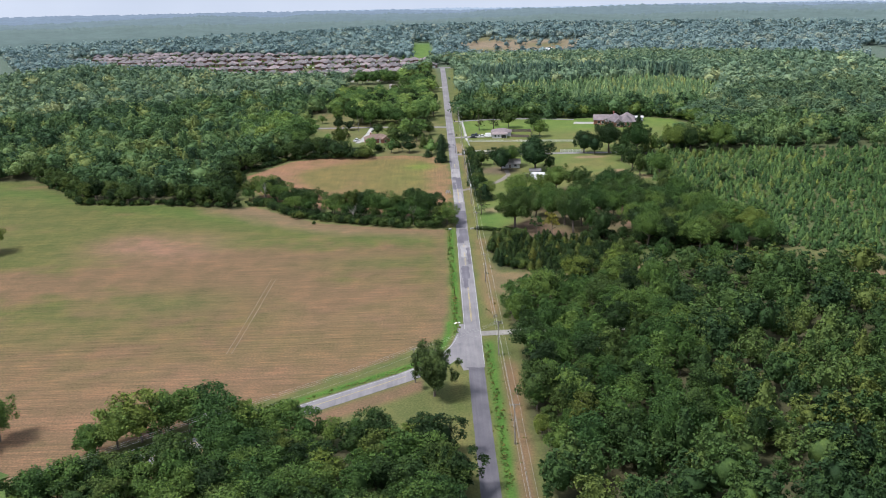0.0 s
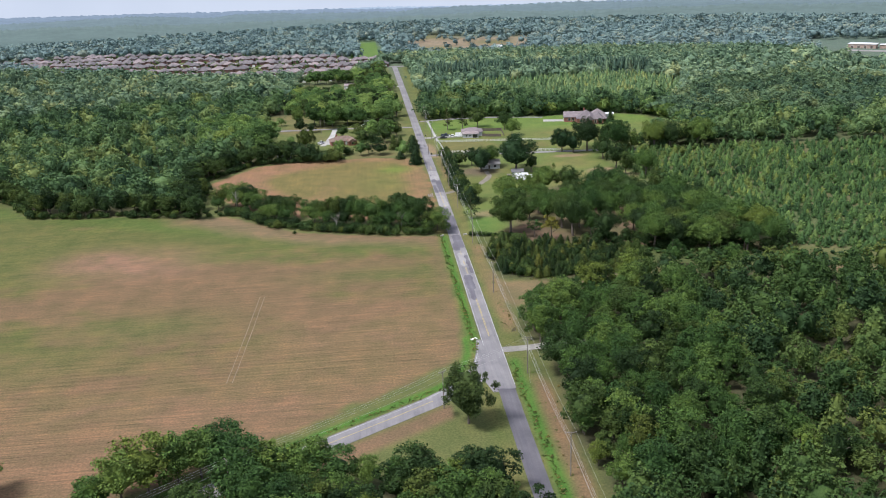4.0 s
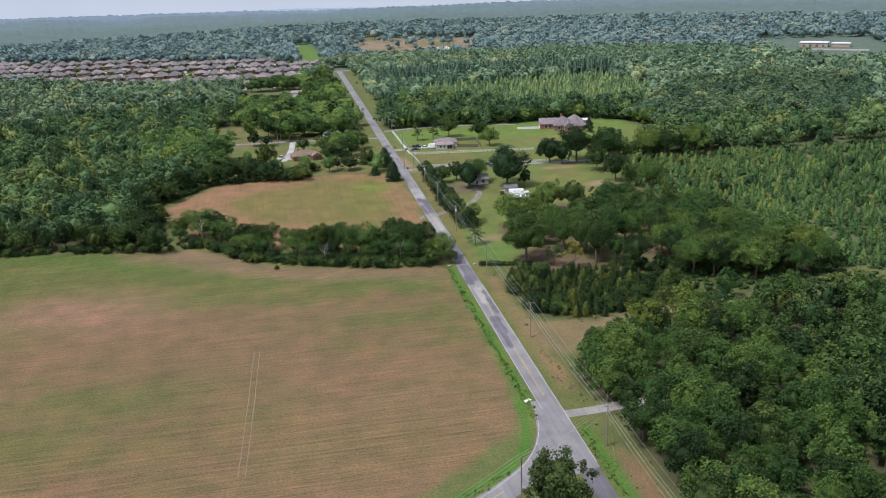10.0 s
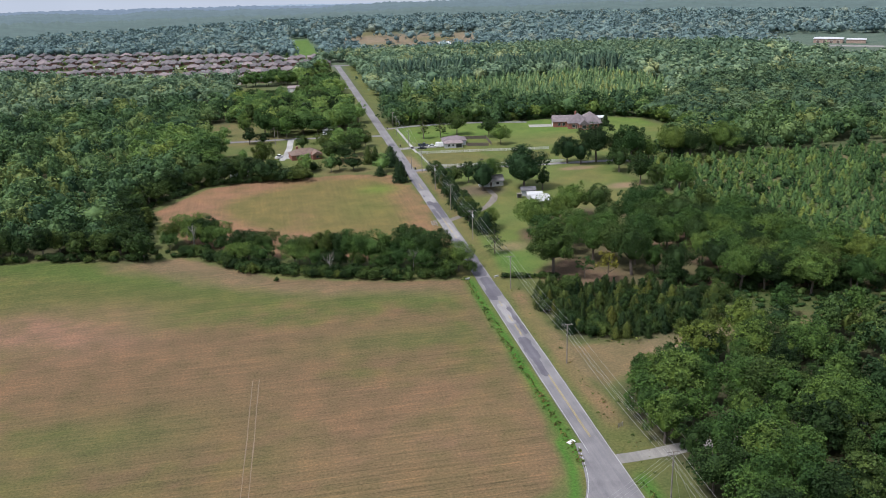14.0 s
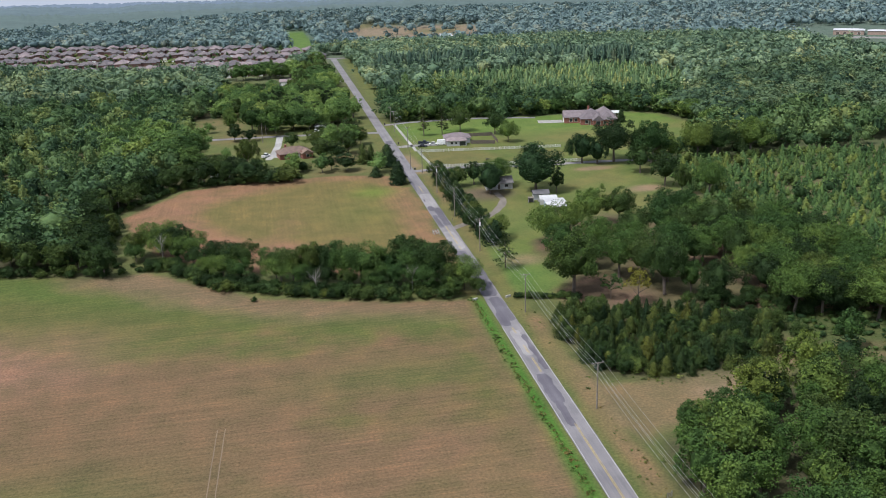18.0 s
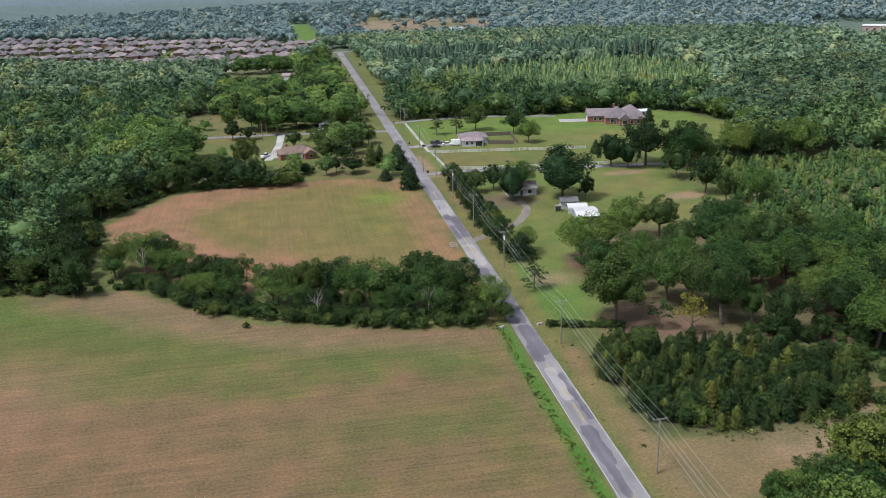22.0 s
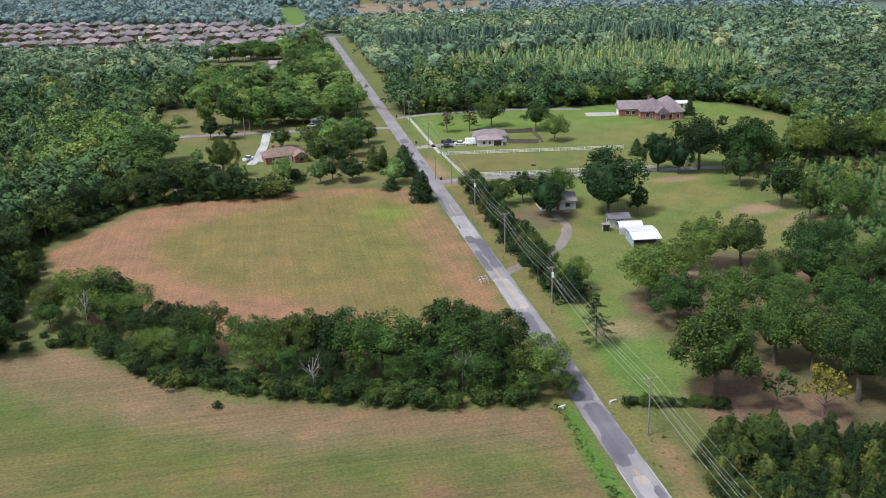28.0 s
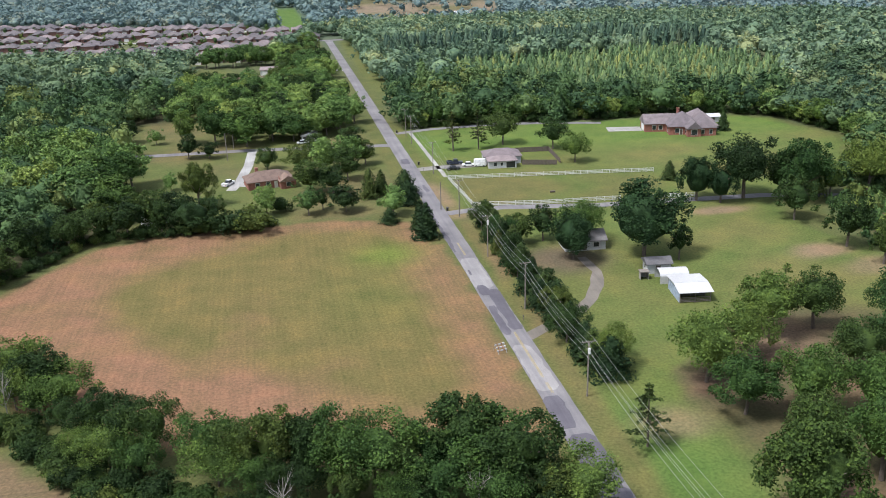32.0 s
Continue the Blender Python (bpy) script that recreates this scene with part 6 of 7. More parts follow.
W, T, G = M_TRIM, M_TRIM, M_GLASS
house("brick_house", "large red brick house with steep greyish hipped roofs", pose(100, 364, 0, 0, 0, -12),
      [(0, 0, 12, 9, 3.2, 3.0, True), (8, -6, 20, 6, 3.3, 4.6, False), (14, -10, 19, -4, 3.2, 2.6, True), (18, -9, 25, 4, 3.3, 3.6, False), (17, 2, 27, 13, 3.3, 4.0, False)],
      M_BRICK, M_ROOF_PURPLE,
      [(3.5, 0, 0.9, 1.4, 1.6, "-y", W, G), (6, 0, 0.9, 1.4, 1.6, "-y", W, G), (11, -6, 0.9, 1.6, 1.7, "-y", W, G), (16.5, -10, 0.8, 2.2, 1.9, "-y", W, G), (20, -9, 0.9, 1.2, 1.6, "-y", W, G), (23, -9, 0.9, 1.2, 1.6, "-y", W, G), (0, 4.5, 0.1, 4.6, 2.3, "-x", W, M_WHITE, "garage_door"), (8, -3, 0.9, 1.2, 1.5, "-x", W, G), (14, -7, 0.9, 1.0, 1.5, "-x", W, G), (12.5, -6, 0.1, 1.1, 2.1, "-y", W, M_BOARD, "door")],
      (13, 3, 8.4))
house("white_house", "white-sided house with a low pinkish shingle roof", pose(29, 330.5, 0, 0, 0, -6),
      [(0, 0, 9.5, 5.5, 2.6, 1.2, False), (-0.5, 5.5, 12, 14, 2.7, 1.9, False)], M_SIDING, M_ROOF_PINK,
      [(2.2, 0, 0.9, 1.1, 1.2, "-y", W, G), (4.4, 0, 0.9, 0.8, 1.1, "-y", W, G), (7.5, 0, 0.1, 3.0, 2.1, "-y", W, M_GLASS, "garage_door"), (0, 2.5, 0.1, 1.0, 2.05, "-x", W, M_BOARD, "door"), (-0.5, 9.5, 0.9, 1.5, 1.3, "-x", W, G), (3, 14, 0.9, 1.4, 1.3, "+y", W, G)])
house("grey_house", "grey-roofed pale house half hidden under yard trees", pose(28, 247.5, 0, 0, 0, -4), [(0, 0, 10.5, 7, 2.6, 2.0, True)], M_SIDING, M_ROOF_GREY,
      [(2, 0, 0.9, 1.2, 1.2, "-y", W, G), (5, 0, 0.1, 1.0, 2.0, "-y", W, M_BOARD, "door"), (8, 0, 0.9, 1.4, 1.2, "-y", W, G)])
house("brown_roofed_house", "low brick house with a brown shingle roof", pose(-51, 326, 0, 0, 0, 10), [(0, 2, 14.5, 10.5, 2.6, 2.4, False), (10, -1, 15, 4, 2.6, 1.6, True)], M_BRICK, M_ROOF_BROWN,
      [(3, 2, 0.9, 1.3, 1.2, "-y", W, G), (6.5, 2, 0.9, 1.3, 1.2, "-y", W, G), (12.5, -1, 0.8, 1.3, 1.3, "-y", W, G), (9, 2, 0.1, 1.0, 2.05, "-y", W, M_WHITE, "door")], (4, 8, 5.6))
house("hidden_house", "house with a grey-purple roof among woodland trees", pose(-157, 320, 0, 0, 0, 20), [(0, 0, 14, 9, 2.8, 3.2, False), (8, -4, 14, 3, 2.8, 2.4, True)], M_TAN, M_ROOF_PURPLE,
      [(3, 0, 0.9, 1.2, 1.2, "-y", W, G), (11, -4, 0.9, 1.4, 1.3, "-y", W, G), (6, 0, 0.1, 1.0, 2.05, "-y", W, M_WHITE, "door")])
house("pale_roofed_house", "low house with a pale roof beside the lane", pose(-136, 360, 0, 0, 0, 10), [(0, 0, 12, 8, 2.6, 2.0, False)], M_SIDING, M_ROOF_GREY, [(3, 0, 0.9, 1.2, 1.2, "-y", W, G), (8, 0, 0.9, 1.2, 1.2, "-y", W, G)])
house("blue_roofed_shed", "small shed with a bluish pale metal roof", pose(-79, 298, 0, 0, 0, 40), [(0, 0, 7, 4.5, 2.3, 0.9, True)], M_SIDING, M_METAL, [(3.5, 0, 0.1, 1.6, 2.0, "-y", W, M_SHADE, "door")], category="shed")
house("long_brown_building", "long low building with a flat brownish roof", pose(-68, 534, 0, 0, 0, -12), [(0, 0, 25, 9, 3.0, 1.1, False)], M_TAN, M_ROOF_BROWN,
      [(3 + 4 * k, 0, 0.9, 1.6, 1.3, "-y", W, G) for k in range(6)], category="building")
house("pale_garage", "pale garage behind the long building", pose(-45, 560, 0, 0, 0, -10), [(0, 0, 9, 7, 3.0, 1.4, True)], M_SIDING, M_ROOF_PINK, [(2.5, 0, 0.1, 2.6, 2.2, "-y", W, M_WHITE, "garage_door"), (6.5, 0, 0.1, 2.6, 2.2, "-y", W, M_WHITE, "garage_door")], category="garage")
# The carport's solid front wears a dark panel standing for its shaded open bay.
house("small_white_carport", "small white carport among trees, a dark panel for its open front", pose(-31, 391, 0, 0, 0, -8), [(0, 0, 5.5, 6, 2.4, 0.9, True)], M_SIDING, M_METAL, [(2.75, 0, 0.05, 4.4, 2.0, "-y", W, M_SHADE, "opening")], category="carport")
house("white_garden_shed", "small white shed behind the brick house", pose(128, 372, 0, 0, 0, -10), [(0, 0, 7, 4, 2.4, 0.9, True)], M_SIDING, M_METAL, [(2, 0, 0.9, 1.0, 1.0, "-y", W, G), (4.5, 0, 0.1, 1.0, 2.0, "-y", W, M_BOARD, "door")], category="shed")
for i, (a, b, mr) in enumerate(((52, 722, M_ROOF_GREY), (64, 728, M_METAL), (80, 724, M_ROOF_PINK), (24, 705, M_ROOF_BROWN), (165, 560, M_ROOF_BROWN), (205, 640, M_METAL), (120, 800, M_METAL), (190, 790, M_METAL), (260, 700, M_METAL), (300, 640, M_ROOF_PINK), (-40, 470, M_ROOF_GREY), (-35, 500, M_ROOF_BROWN))):
    house("far_house", "small far house showing between trees", pose(a, b, float(height(a, b)), 0, 0, (i * 37) % 60 - 30), [(0, 0, 12, 8, 3, 2.6, i % 2 == 0)], M_SIDING if i % 3 else M_BRICK, mr, [(3, 0, 0.9, 1.4, 1.3, "-y", W, G), (8, 0, 0.9, 1.4, 1.3, "-y", W, G)], group="far houses")


def pavilion(x, y):
    ob = thing("garden_pavilion", "open garden pavilion with a shingle hip roof", "pavilion", pose(x, y, 0, 0, 0, -10))
    bm = bmesh.new()
    hip_roof(bm, 0, 0, 6, 5, 2.5, 1.6)
    part("roof", bm, M_ROOF_PURPLE, ob)
    for sx in (0.3, 5.7):
        for sy in (0.3, 4.7):
            bm = bmesh.new()
            box(bm, sx - 0.12, sy - 0.12, -0.1, sx + 0.12, sy + 0.12, 2.4)
            part("post", bm, M_BOARD, ob)
    bm = bmesh.new()
    box(bm, -0.2, -0.2, -0.1, 6.2, 5.2, 0.1)
    part("floor_slab", bm, M_CONC, ob)


pavilion(120.5, 357)


# ------------------------------------------------------------------ sheds in the yard
def yard_sheds():
    ob = house("grey_shed", "pale shed with a dark pitched roof", pose(41.8, 228.2, 0, 0, 0, -8), [(0, 0, 5.6, 4.2, 2.5, 1.1, True)], M_SIDING, M_ROOF_GREY, [(2.5, 0, 0.1, 1.2, 2.0, "-y", W, M_BOARD, "door"), (0, 2, 0.9, 0.8, 0.9, "-x", W, G)], category="shed")
    # barrel-roofed carport
    ob = thing("barrel_carport", "white metal carport with a rounded roof, open in front", "carport", pose(42.0, 221.6, 0, 0, 0, -8))
    bm = bmesh.new()
    n, prev = 12, None
    prof = [(0.0, 0.0), (0.0, 1.7)] + [(2.2 - 2.2 * math.cos(math.pi * i / n), 1.7 + 1.3 * math.sin(math.pi * i / n)) for i in range(1, n)] + [(4.4, 1.7), (4.4, 0.0)]
    for inset in (0.0, 0.05):
        cur = None
        for py, pz in prof:
            yy = 2.2 + (py - 2.2) * (1 - inset / 2.2)
            row = [bm.verts.new((0, yy, pz * (1 - inset / 3))), bm.verts.new((6.8, yy, pz * (1 - inset / 3)))]
            if cur:
                bm.faces.new((cur[0], cur[1], row[1], row[0]))
            cur = row
    bmesh.ops.recalc_face_normals(bm, faces=bm.faces)
    part("shell", bm, M_METAL, ob)
    for k in range(4):
        bm = bmesh.new()
        for (a, b), (c, d) in zip(prof[:-1], prof[1:]):
            tube(bm, (0.1 + 2.2 * k, a * 0.96 + 0.09, b * 0.97), (0.1 + 2.2 * k, c * 0.96 + 0.09, d * 0.97), 0.04, 0.04, 5)
        part("hoop", bm, M_STEEL, ob)
    bm = bmesh.new()
    box(bm, 6.7, 0.06, 0, 6.76, 4.34, 1.7)
    part("back_wall", bm, M_METAL, ob)
    # open-sided hay shed with two white roof planes
    ob = thing("open_shed", "open-sided shed with a broad white metal roof", "shed", pose(41.6, 210.6, 0, 0, 0, -8))
    for nm, y0, y1, z0, z1 in (("roof", -0.6, 3.6, 2.5, 3.3), ("roof", 3.5, 9.2, 3.35, 2.9)):
        bm = bmesh.new()
        vs = box(bm, -0.4, y0, z0, 7.4, y1, z0 + 0.08)
        for v in vs:
            if v.co.y > y0 + 0.1:
                v.co.z += z1 - z0
        part(nm, bm, M_METAL, ob)
        for k in range(9):
            bm = bmesh.new()
            tube(bm, (-0.3 + 0.94 * k, y0, z0 + 0.1), (-0.3 + 0.94 * k, y1, z1 + 0.1), 0.025, 0.025, 4)
            part("roof_rib", bm, M_METAL, ob)
    for sx in (0.1, 3.5, 6.9):
        for sy, hz in ((0.1, 2.55), (3.5, 3.2), (8.6, 2.85)):
            bm = bmesh.new()
            box(bm, sx - 0.08, sy - 0.08, -0.1, sx + 0.08, sy + 0.08, hz)
            part("post", bm, M_POLE, ob)
    bm = bmesh.new()
    box(bm, 0, 0.2, 0, 0.06, 8.4, 2.45)
    part("side_wall", bm, M_BLUE, ob, "blue-grey sheet side wall")
    bm = bmesh.new()
    box(bm, 0.1, 3.45, 0, 6.9, 3.52, 2.4)
    part("partition", bm, M_SHADE, ob)
    for k in range(4):
        bm = bmesh.new()
        box(bm, 0.1, -0.02, 0.2 + 0.32 * k, 6.9, 0.03, 0.34 + 0.32 * k)
        part("rail", bm, M_POLE, ob)
    # loading kiosk
    ob = thing("timber_lean_to", "small timber lean-to with an open front", "shed", pose(38.8, 225.2, 0, 0, 0, -8))
    bm = bmesh.new()
    box(bm, -0.2, -0.2, 1.9, 2.1, 1.8, 2.0)
    part("roof", bm, M_POLE, ob)
    for nm, b in (("side_wall", (0, 0, 0, 0.08, 1.6, 1.9)), ("side_wall", (1.8, 0, 0, 1.88, 1.6, 1.9)), ("back_wall", (0, 1.55, 0, 1.88, 1.63, 1.9))):
        bm = bmesh.new()
        box(bm, *b)
        part(nm, bm, M_DEAD, ob)


yard_sheds()


# ------------------------------------------------------------------ vehicles
M_TYRE = plain("tyre_rubber", (0.02, 0.02, 0.021), 0.8)
M_RIM = plain("dull_rim", (0.4, 0.4, 0.41), 0.35, 0.8)
M_HEAD = plain("headlight_glass", (0.7, 0.72, 0.72), 0.2)
M_TAIL = plain("tail_light", (0.35, 0.02, 0.02), 0.3)


def vehicle(name, label, x, y, turn, paint, L=4.6, Wd=1.8, body_h=0.85, cab=(0.9, 3.4), top=1.5, bed=False, van=False):
    ob = thing(name, label, "vehicle", pose(x, y, 0.0, 0, 0, turn))
    bm = bmesh.new()
    box(bm, 0, 0, 0.32, L, Wd, body_h)
    if bed:
        box(bm, 0.0, 0, body_h, cab[0] - 0.1, 0.08, body_h + 0.3)
        box(bm, 0.0, Wd - 0.08, body_h, cab[0] - 0.1, Wd, body_h + 0.3)
        box(bm, 0.0, 0.09, body_h, 0.08, Wd - 0.09, body_h + 0.3)
    bmesh.ops.bevel(bm, geom=bm.edges[:], offset=0.06, segments=2, affect="EDGES")
    part("body", bm, paint, ob)
    bm = bmesh.new()
    vs = box(bm, cab[0], 0.08, body_h - 0.04, cab[1], Wd - 0.08, top)
    for v in vs[4:]:
        k = 0.04 if van else 0.42
        v.co.x += k if v.co.x < (cab[0] + cab[1]) / 2 else -k
        v.co.y += 0.14 if v.co.y < Wd / 2 else -0.14
    bmesh.ops.bevel(bm, geom=bm.edges[:], offset=0.04, segments=1, affect="EDGES")
    c = part("cab", bm, paint if van else M_GLASS, ob)
    bm = bmesh.new()
    box(bm, cab[0] + 0.46, 0.24, top - 0.02, cab[1] - 0.46, Wd - 0.24, top + 0.035)
    part("roof_panel", bm, paint, c)
    for wx in (L * 0.19, L * 0.8):
        for wy in (-0.02, Wd - 0.2):
            bm = bmesh.new()
            tube(bm, (wx, wy, 0.33), (wx, wy + 0.22, 0.33), 0.33, 0.33, 14)
            w = part("wheel", bm, M_TYRE, ob)
            bm = bmesh.new()
            tube(bm, (wx, wy - 0.012, 0.33), (wx, wy + 0.232, 0.33), 0.19, 0.19, 12)
            part("rim", bm, M_RIM, w)
    for wy in (0.15, Wd - 0.45):
        bm = bmesh.new()
        box(bm, L - 0.03, wy, 0.58, L + 0.015, wy + 0.3, 0.74)
        part("headlight", bm, M_HEAD, ob)
        bm = bmesh.new()
        box(bm, -0.015, wy, 0.58, 0.03, wy + 0.3, 0.76)
        part("tail_light", bm, M_TAIL, ob)


M_CARBLUE = plain("dark_blue_car_paint", (0.03, 0.04, 0.06), 0.3, 0.2)
M_CARBLACK = plain("black_car_paint", (0.02, 0.02, 0.022), 0.3, 0.2)
M_CARWHITE = plain("white_car_paint", (0.75, 0.75, 0.74), 0.35)
vehicle("pickup_truck", "dark pickup truck parked on the gravel drive", 16.2, 339.5, -8, M_CARBLUE, 5.6, 1.95, 0.95, (2.0, 4.2), 1.8, bed=True)
vehicle("black_car", "black car parked on the grass", 14.8, 332.5, -6, M_CARBLACK)
vehicle("white_car", "white car parked before the house", 20.8, 335.5, -8, M_CARWHITE)
vehicle("white_van", "white box van parked beside the house", 24.6, 334, -8, M_CARWHITE, 4.2, 2.1, 1.2, (0.1, 4.0), 2.6, van=True)
vehicle("white_pickup", "white pickup parked on the concrete forecourt", -58.5, 334, 60, M_CARWHITE, 5.4, 1.9, 0.95, (2.0, 4.2), 1.75, bed=True)
vehicle("silver_car", "pale car parked beside the carport", -33, 386.5, 5, M_CARWHITE)
vehicle("white_truck", "white truck parked off the far road", -11, 558, 5, M_CARWHITE, 5.8, 2.1, 1.1, (2.2, 5.6), 2.2, van=True)


def cow_feeder(x, y):
    ob = thing("paddock_trough", "low brown trough in the paddock grass", "trough", pose(x, y, 0))
    bm = bmesh.new()
    box(bm, -0.8, -0.35, 0.15, 0.8, 0.35, 0.55)
    bmesh.ops.bevel(bm, geom=bm.edges[:], offset=0.05, segments=1, affect="EDGES")
    part("tub", bm, M_BOARD, ob)
    for sx in (-0.6, 0.6):
        bm = bmesh.new()
        box(bm, sx - 0.06, -0.3, -0.05, sx + 0.06, 0.3, 0.16)
        part("foot", bm, M_BOARD, ob)


cow_feeder(41, 298)


# ------------------------------------------------------------------ the housing estate
def estate():
    """Close rows of alike houses, front to front across narrow streets."""
    kinds = []
    for k, (w, d, rise, mat) in enumerate(((10.5, 9, 2.6, M_ROOF_LILAC), (9.8, 9.5, 2.8, M_ROOF_LILAC), (11.2, 9, 2.5, M_ROOF_PINK), (10, 8.5, 2.6, M_ROOF_ESTATE))):
        ob = thing("estate_house", "brick estate house with a greyish hipped roof in a close row", "house", pose(-300, 900 + 30 * k, -40), "housing estate")
        for x0, y0, x1, y1, z, up, gable in ((0, 0, w, d, 3.0, rise, False), (w * 0.5, -2.6, w * 0.96, 3.5, 3.0, rise * 0.6, True)):
            bm = bmesh.new()
            box(bm, x0, y0, -0.3, x1, y1, z)
            if gable:
                bm.faces.new([bm.verts.new(c) for c in ((x0, y0 - 0.01, z), (x1, y0 - 0.01, z), ((x0 + x1) / 2, y0 - 0.01, z + up * 0.9))])
            part("wall", bm, M_ESTATE_BRICK, ob)
            bm = bmesh.new()
            hip_roof(bm, x0, y0, x1, y1, z + 0.02, up, 0.4, gable)
            part("roof", bm, mat, ob)
        bm = bmesh.new()
        box(bm, w * 0.58, -2.68, 0, w * 0.9, -2.6, 2.2)
        part("garage_door", bm, M_WHITE, ob)
        bm = bmesh.new()
        box(bm, w * 0.14, -0.08, 0.8, w * 0.32, 0, 2.2)
        part("window", bm, M_GLASS, ob)
        kinds.append(ob)
    r = random.Random(12)
    spots, y, row = [], 604.0, 0
    while y < 960:
        x = -470 + r.uniform(0, 9)
        while x < -8:
            x += r.uniform(12.0, 13.6) if r.random() < 0.86 else 23
            yy = y - 0.12 * (x + 100) + 7 * math.sin(x * 0.011 + 0.5 * (row // 2)) + r.uniform(-2.2, 2.2)
            if inside(SUBDIVISION, np.array([x]), np.array([yy]))[0] and in_view(np.array([x]), np.array([yy]), 0.02)[0]:
                spots.append((x, yy, (0 if row % 2 else 180) - 5 + r.uniform(-9, 9) + (90 if math.sin(x * 0.02 + row) > 0.8 else 0)))
        y += 17.0 if row % 2 else 24.0
        row += 1
    spots.sort(key=lambda q: q[1])
    for i, (x, y, a) in enumerate(spots[:300]):
        m = pose(x, y, float(height(x, y)), 0, 0, a)
        if i < 4:
            kinds[i].matrix_basis = m
        else:
            copy_thing(kinds[i % 4], m)
    bm_wall, bm_roof = bmesh.new(), bmesh.new()
    for x, y, a in spots[300:]:
        for bm in (bm_wall, bm_roof):
            n0 = len(bm.verts)
            if bm is bm_wall:
                box(bm, 0, 0, -0.3, 10.4, 9, 3)
            else:
                hip_roof(bm, 0, 0, 10.4, 9, 3.02, 2.6, 0.4, False)
            bm.verts.ensure_lookup_table()
            bmesh.ops.transform(bm, matrix=pose(x, y, float(height(x, y)), 0, 0, a), verts=bm.verts[n0:])
    rest = thing("far_estate_rows", "far rows of brick estate houses with greyish roofs", "houses", pose(0, 0, 0), kind="stuff")
    part("wall", bm_wall, M_ESTATE_BRICK, rest)
    part("roof", bm_roof, M_ROOF_LILAC, rest)
    for k in range(9):
        y = 616 + 41 * k
        pts = [(x, y - 0.12 * (x + 100) + 7 * math.sin(x * 0.011 + 0.5 * k)) for x in range(-440, -10, 20)]
        pts = [p for p in pts if inside(SUBDIVISION, np.array([p[0]]), np.array([p[1]]))[0]]
        if len(pts) > 2:
            ribbon("estate_street", pts, 3.0, 0.04, M_CONC, "pale concrete street of the housing estate")
    xs, ys = scatter(SUBDIVISION, 13, 330, in_view)
    woods("estate_trees", "small street trees between estate houses", xs, ys, np.random.default_rng(8).uniform(2.5, 5.5, len(xs)), 0.9, DOT, M_WOODS)


estate()
house("depot_building", "long white-roofed depot far off among trees", pose(462, 668, float(height(462, 668)), 0, 0, -38), [(0, 0, 26, 14, 4.2, 1.0, False), (29, 3, 46, 13, 3.6, 0.9, False)], M_TAN, M_METAL, [(4 + 6 * k, 0, 0.1, 2.5, 2.5, "-y", W, M_BOARD, "door") for k in range(4)], category="building")
ribbon("depot_yard", [(452, 650), (500, 612)], 7, 0.05, M_GRAVEL, "pale gravel yard before the depot")


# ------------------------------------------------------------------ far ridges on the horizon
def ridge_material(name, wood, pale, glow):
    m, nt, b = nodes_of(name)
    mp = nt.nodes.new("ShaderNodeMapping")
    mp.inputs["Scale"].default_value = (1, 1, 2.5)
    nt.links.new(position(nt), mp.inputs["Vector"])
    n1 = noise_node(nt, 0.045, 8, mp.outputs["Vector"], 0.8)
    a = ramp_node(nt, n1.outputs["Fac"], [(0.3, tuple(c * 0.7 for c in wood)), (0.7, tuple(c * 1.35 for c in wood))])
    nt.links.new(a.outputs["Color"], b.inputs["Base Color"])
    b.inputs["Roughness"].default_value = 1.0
    # Emission stands in for distance haze; the woods themselves give off no light.
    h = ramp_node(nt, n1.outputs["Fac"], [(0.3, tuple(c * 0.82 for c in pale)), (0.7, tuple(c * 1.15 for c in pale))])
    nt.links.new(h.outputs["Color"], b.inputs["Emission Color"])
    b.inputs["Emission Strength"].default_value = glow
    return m


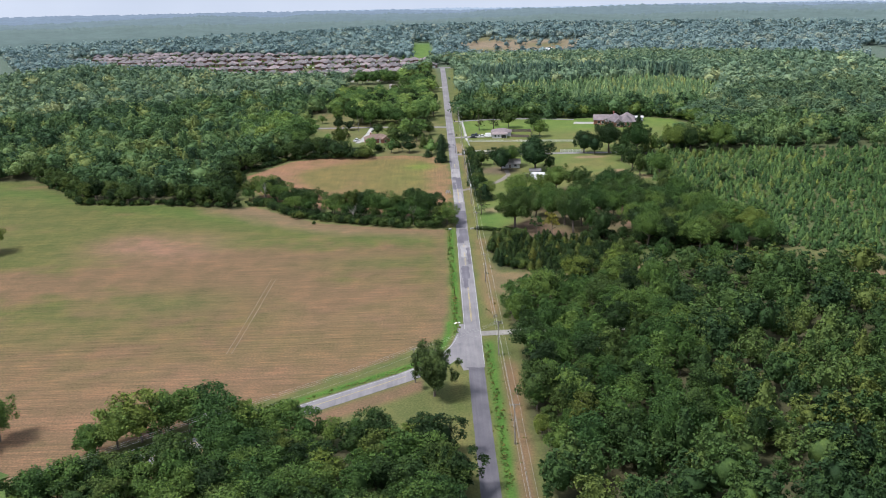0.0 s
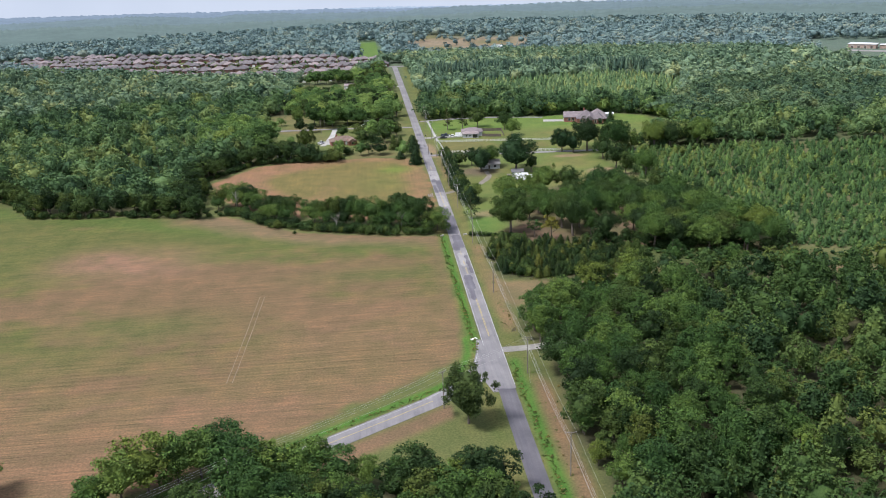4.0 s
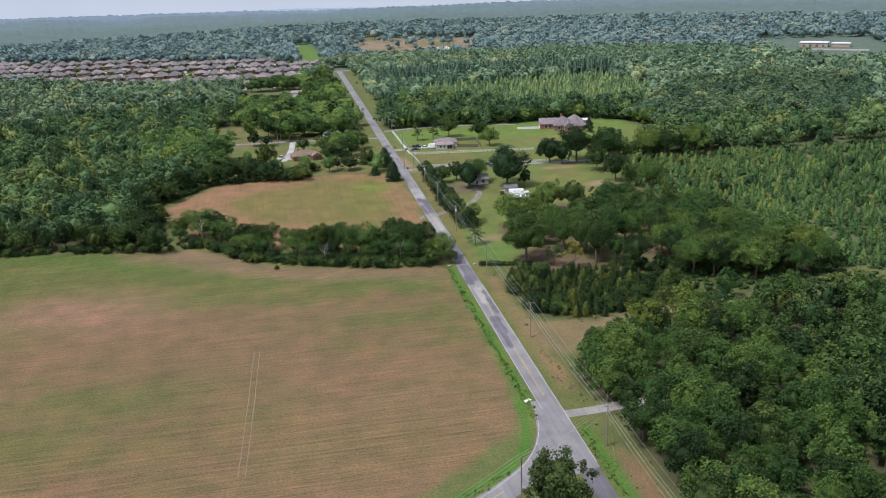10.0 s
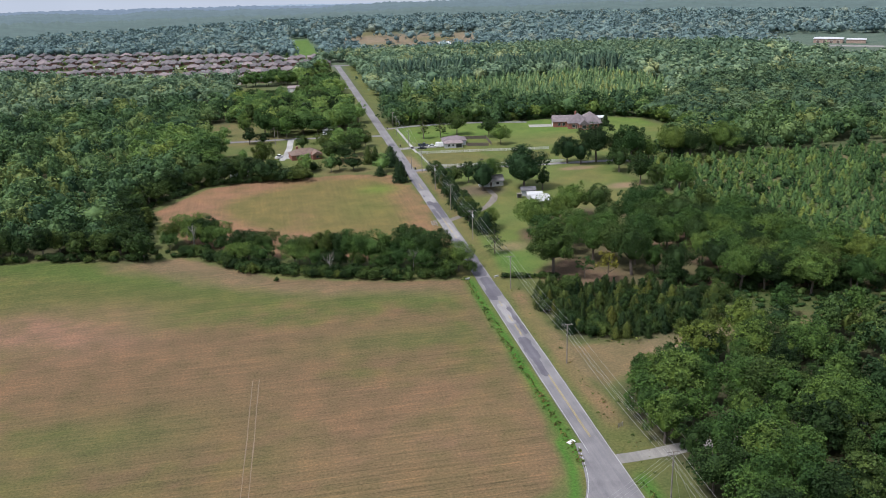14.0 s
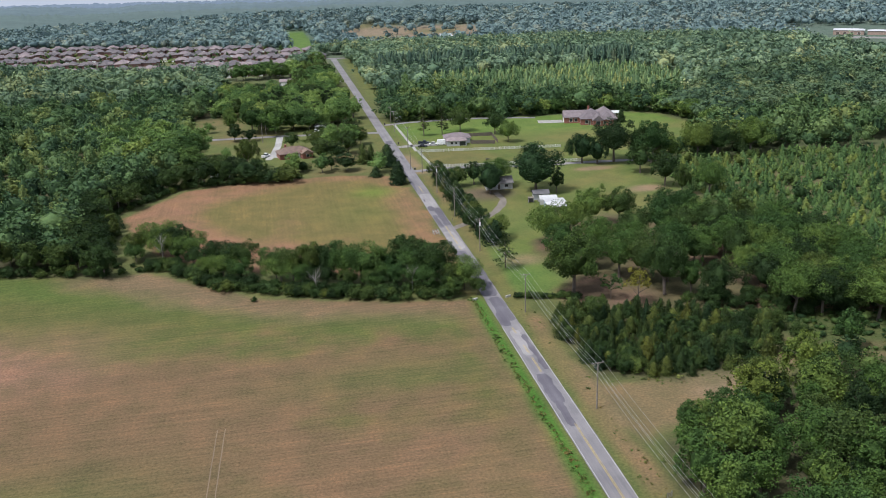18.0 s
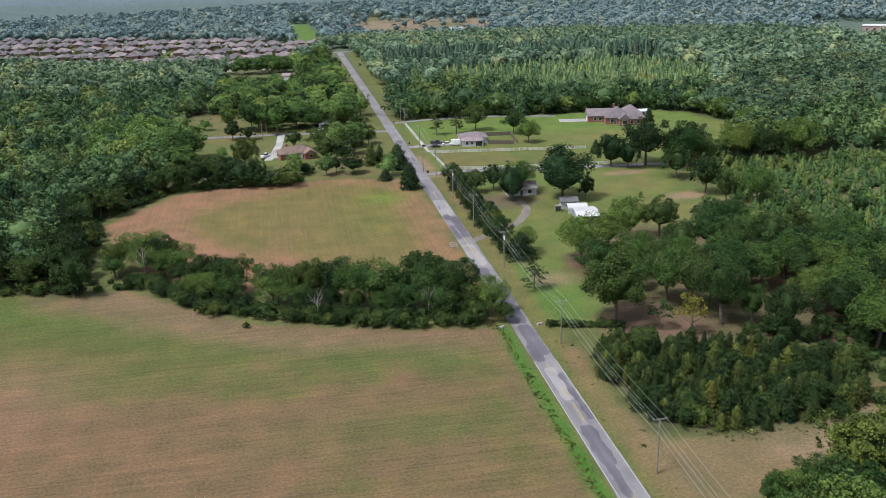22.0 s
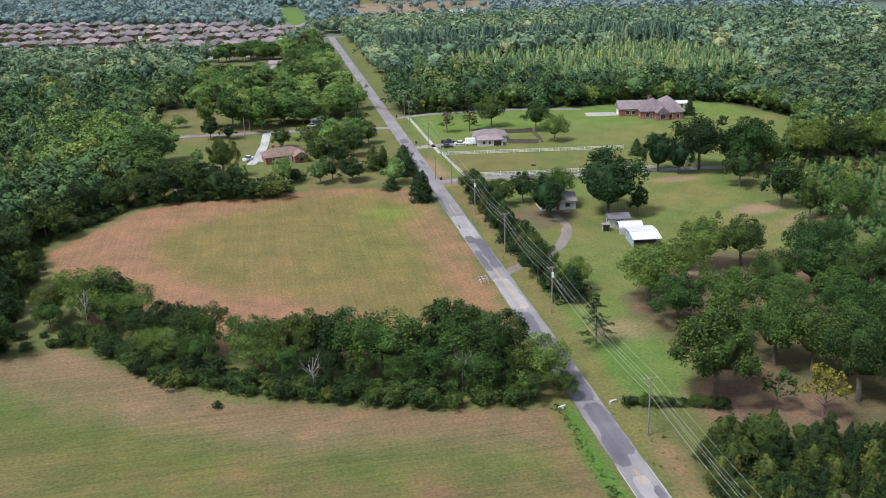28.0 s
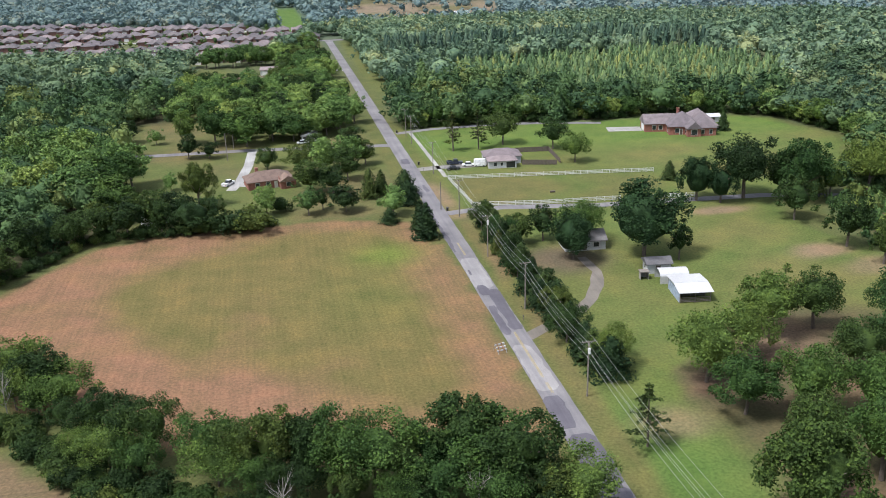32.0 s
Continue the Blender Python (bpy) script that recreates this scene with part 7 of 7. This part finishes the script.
def ridge(radius, crest, depth, material, seed, tilt, swell=1.0, a0=-40, a1=46):
    """A long wooded hill across the view, its crest uneven with treetops."""
    r = np.random.default_rng(seed)
    ang = np.radians(np.arange(a0, a1, 0.09))
    az = np.degrees(ang)
    top = crest + tilt * np.minimum(az, 3) + swell * (11 * wave2(az * 10, az * 0, 0.012, seed) + 5 * wave2(az * 10, az * 0, 0.045, seed + 1))
    jag = 1.4 * wave2(az * 10, az * 0, 0.9, seed + 2) + r.normal(0, 0.8, len(ang))
    prof = ((0.0, -60.0), (0.35, -0.55), (0.62, -0.3), (0.85, -0.1), (1.0, 0.0), (1.35, -0.5))
    vs = []
    for k, (f, drop) in enumerate(prof):
        rr = radius - depth + depth * f
        base = top - depth * 0.16
        z = top + drop * depth * 0.12 if k else base - 90
        zz = z + (jag if k == 4 else 0)
        vs.append(np.stack([rr * np.sin(ang) - 40, rr * np.cos(ang) - 60, zz], 1))
    n = len(ang)
    v = np.concatenate(vs)
    i = (np.arange(len(prof) - 1)[:, None] * n + np.arange(n - 1)[None]).ravel()
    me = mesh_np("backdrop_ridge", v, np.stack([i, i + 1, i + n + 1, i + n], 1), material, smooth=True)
    tagged(new("backdrop_ridge", me), "wooded ridge on the far horizon, glowing blue for haze", "ridge", kind="structure")


# Each farther ridge glows bluer and brighter, haze set into its material.
ridge(1480, 2, 260, ridge_material("hazed_wooded_slope", (0.035, 0.048, 0.04), (0.038, 0.064, 0.064), 1.0), 401, -0.35, 0.45)
ridge(2000, -20, 380, ridge_material("hazed_wooded_ridge", (0.03, 0.04, 0.036), (0.058, 0.09, 0.106), 1.0), 402, -0.6, 0.7)
ridge(2800, -64, 500, ridge_material("hazed_blue_ridge", (0.03, 0.036, 0.036), (0.086, 0.125, 0.176), 1.0), 403, -1.35, 0.5)
ridge(4200, -146, 700, ridge_material("hazed_pale_ridge", (0.03, 0.035, 0.04), (0.19, 0.245, 0.305), 1.0), 404, -0.2, 0.8)


# ------------------------------------------------------------------ tractor tracks in the stubble
M_TRACK = road_material("flattened_stubble", (0.139, 0.101, 0.060), (0.156, 0.113, 0.069))
for off in (0.0, 1.6):
    ribbon("tractor_track", [(-74.6 + off, 18), (-74 + off, 28), (-72.6 + off, 56), (-71.4 + off, 83)], 0.1, 0.012, M_TRACK, "pale tractor wheel track in the stubble", thick=0.02, wob=0.06)
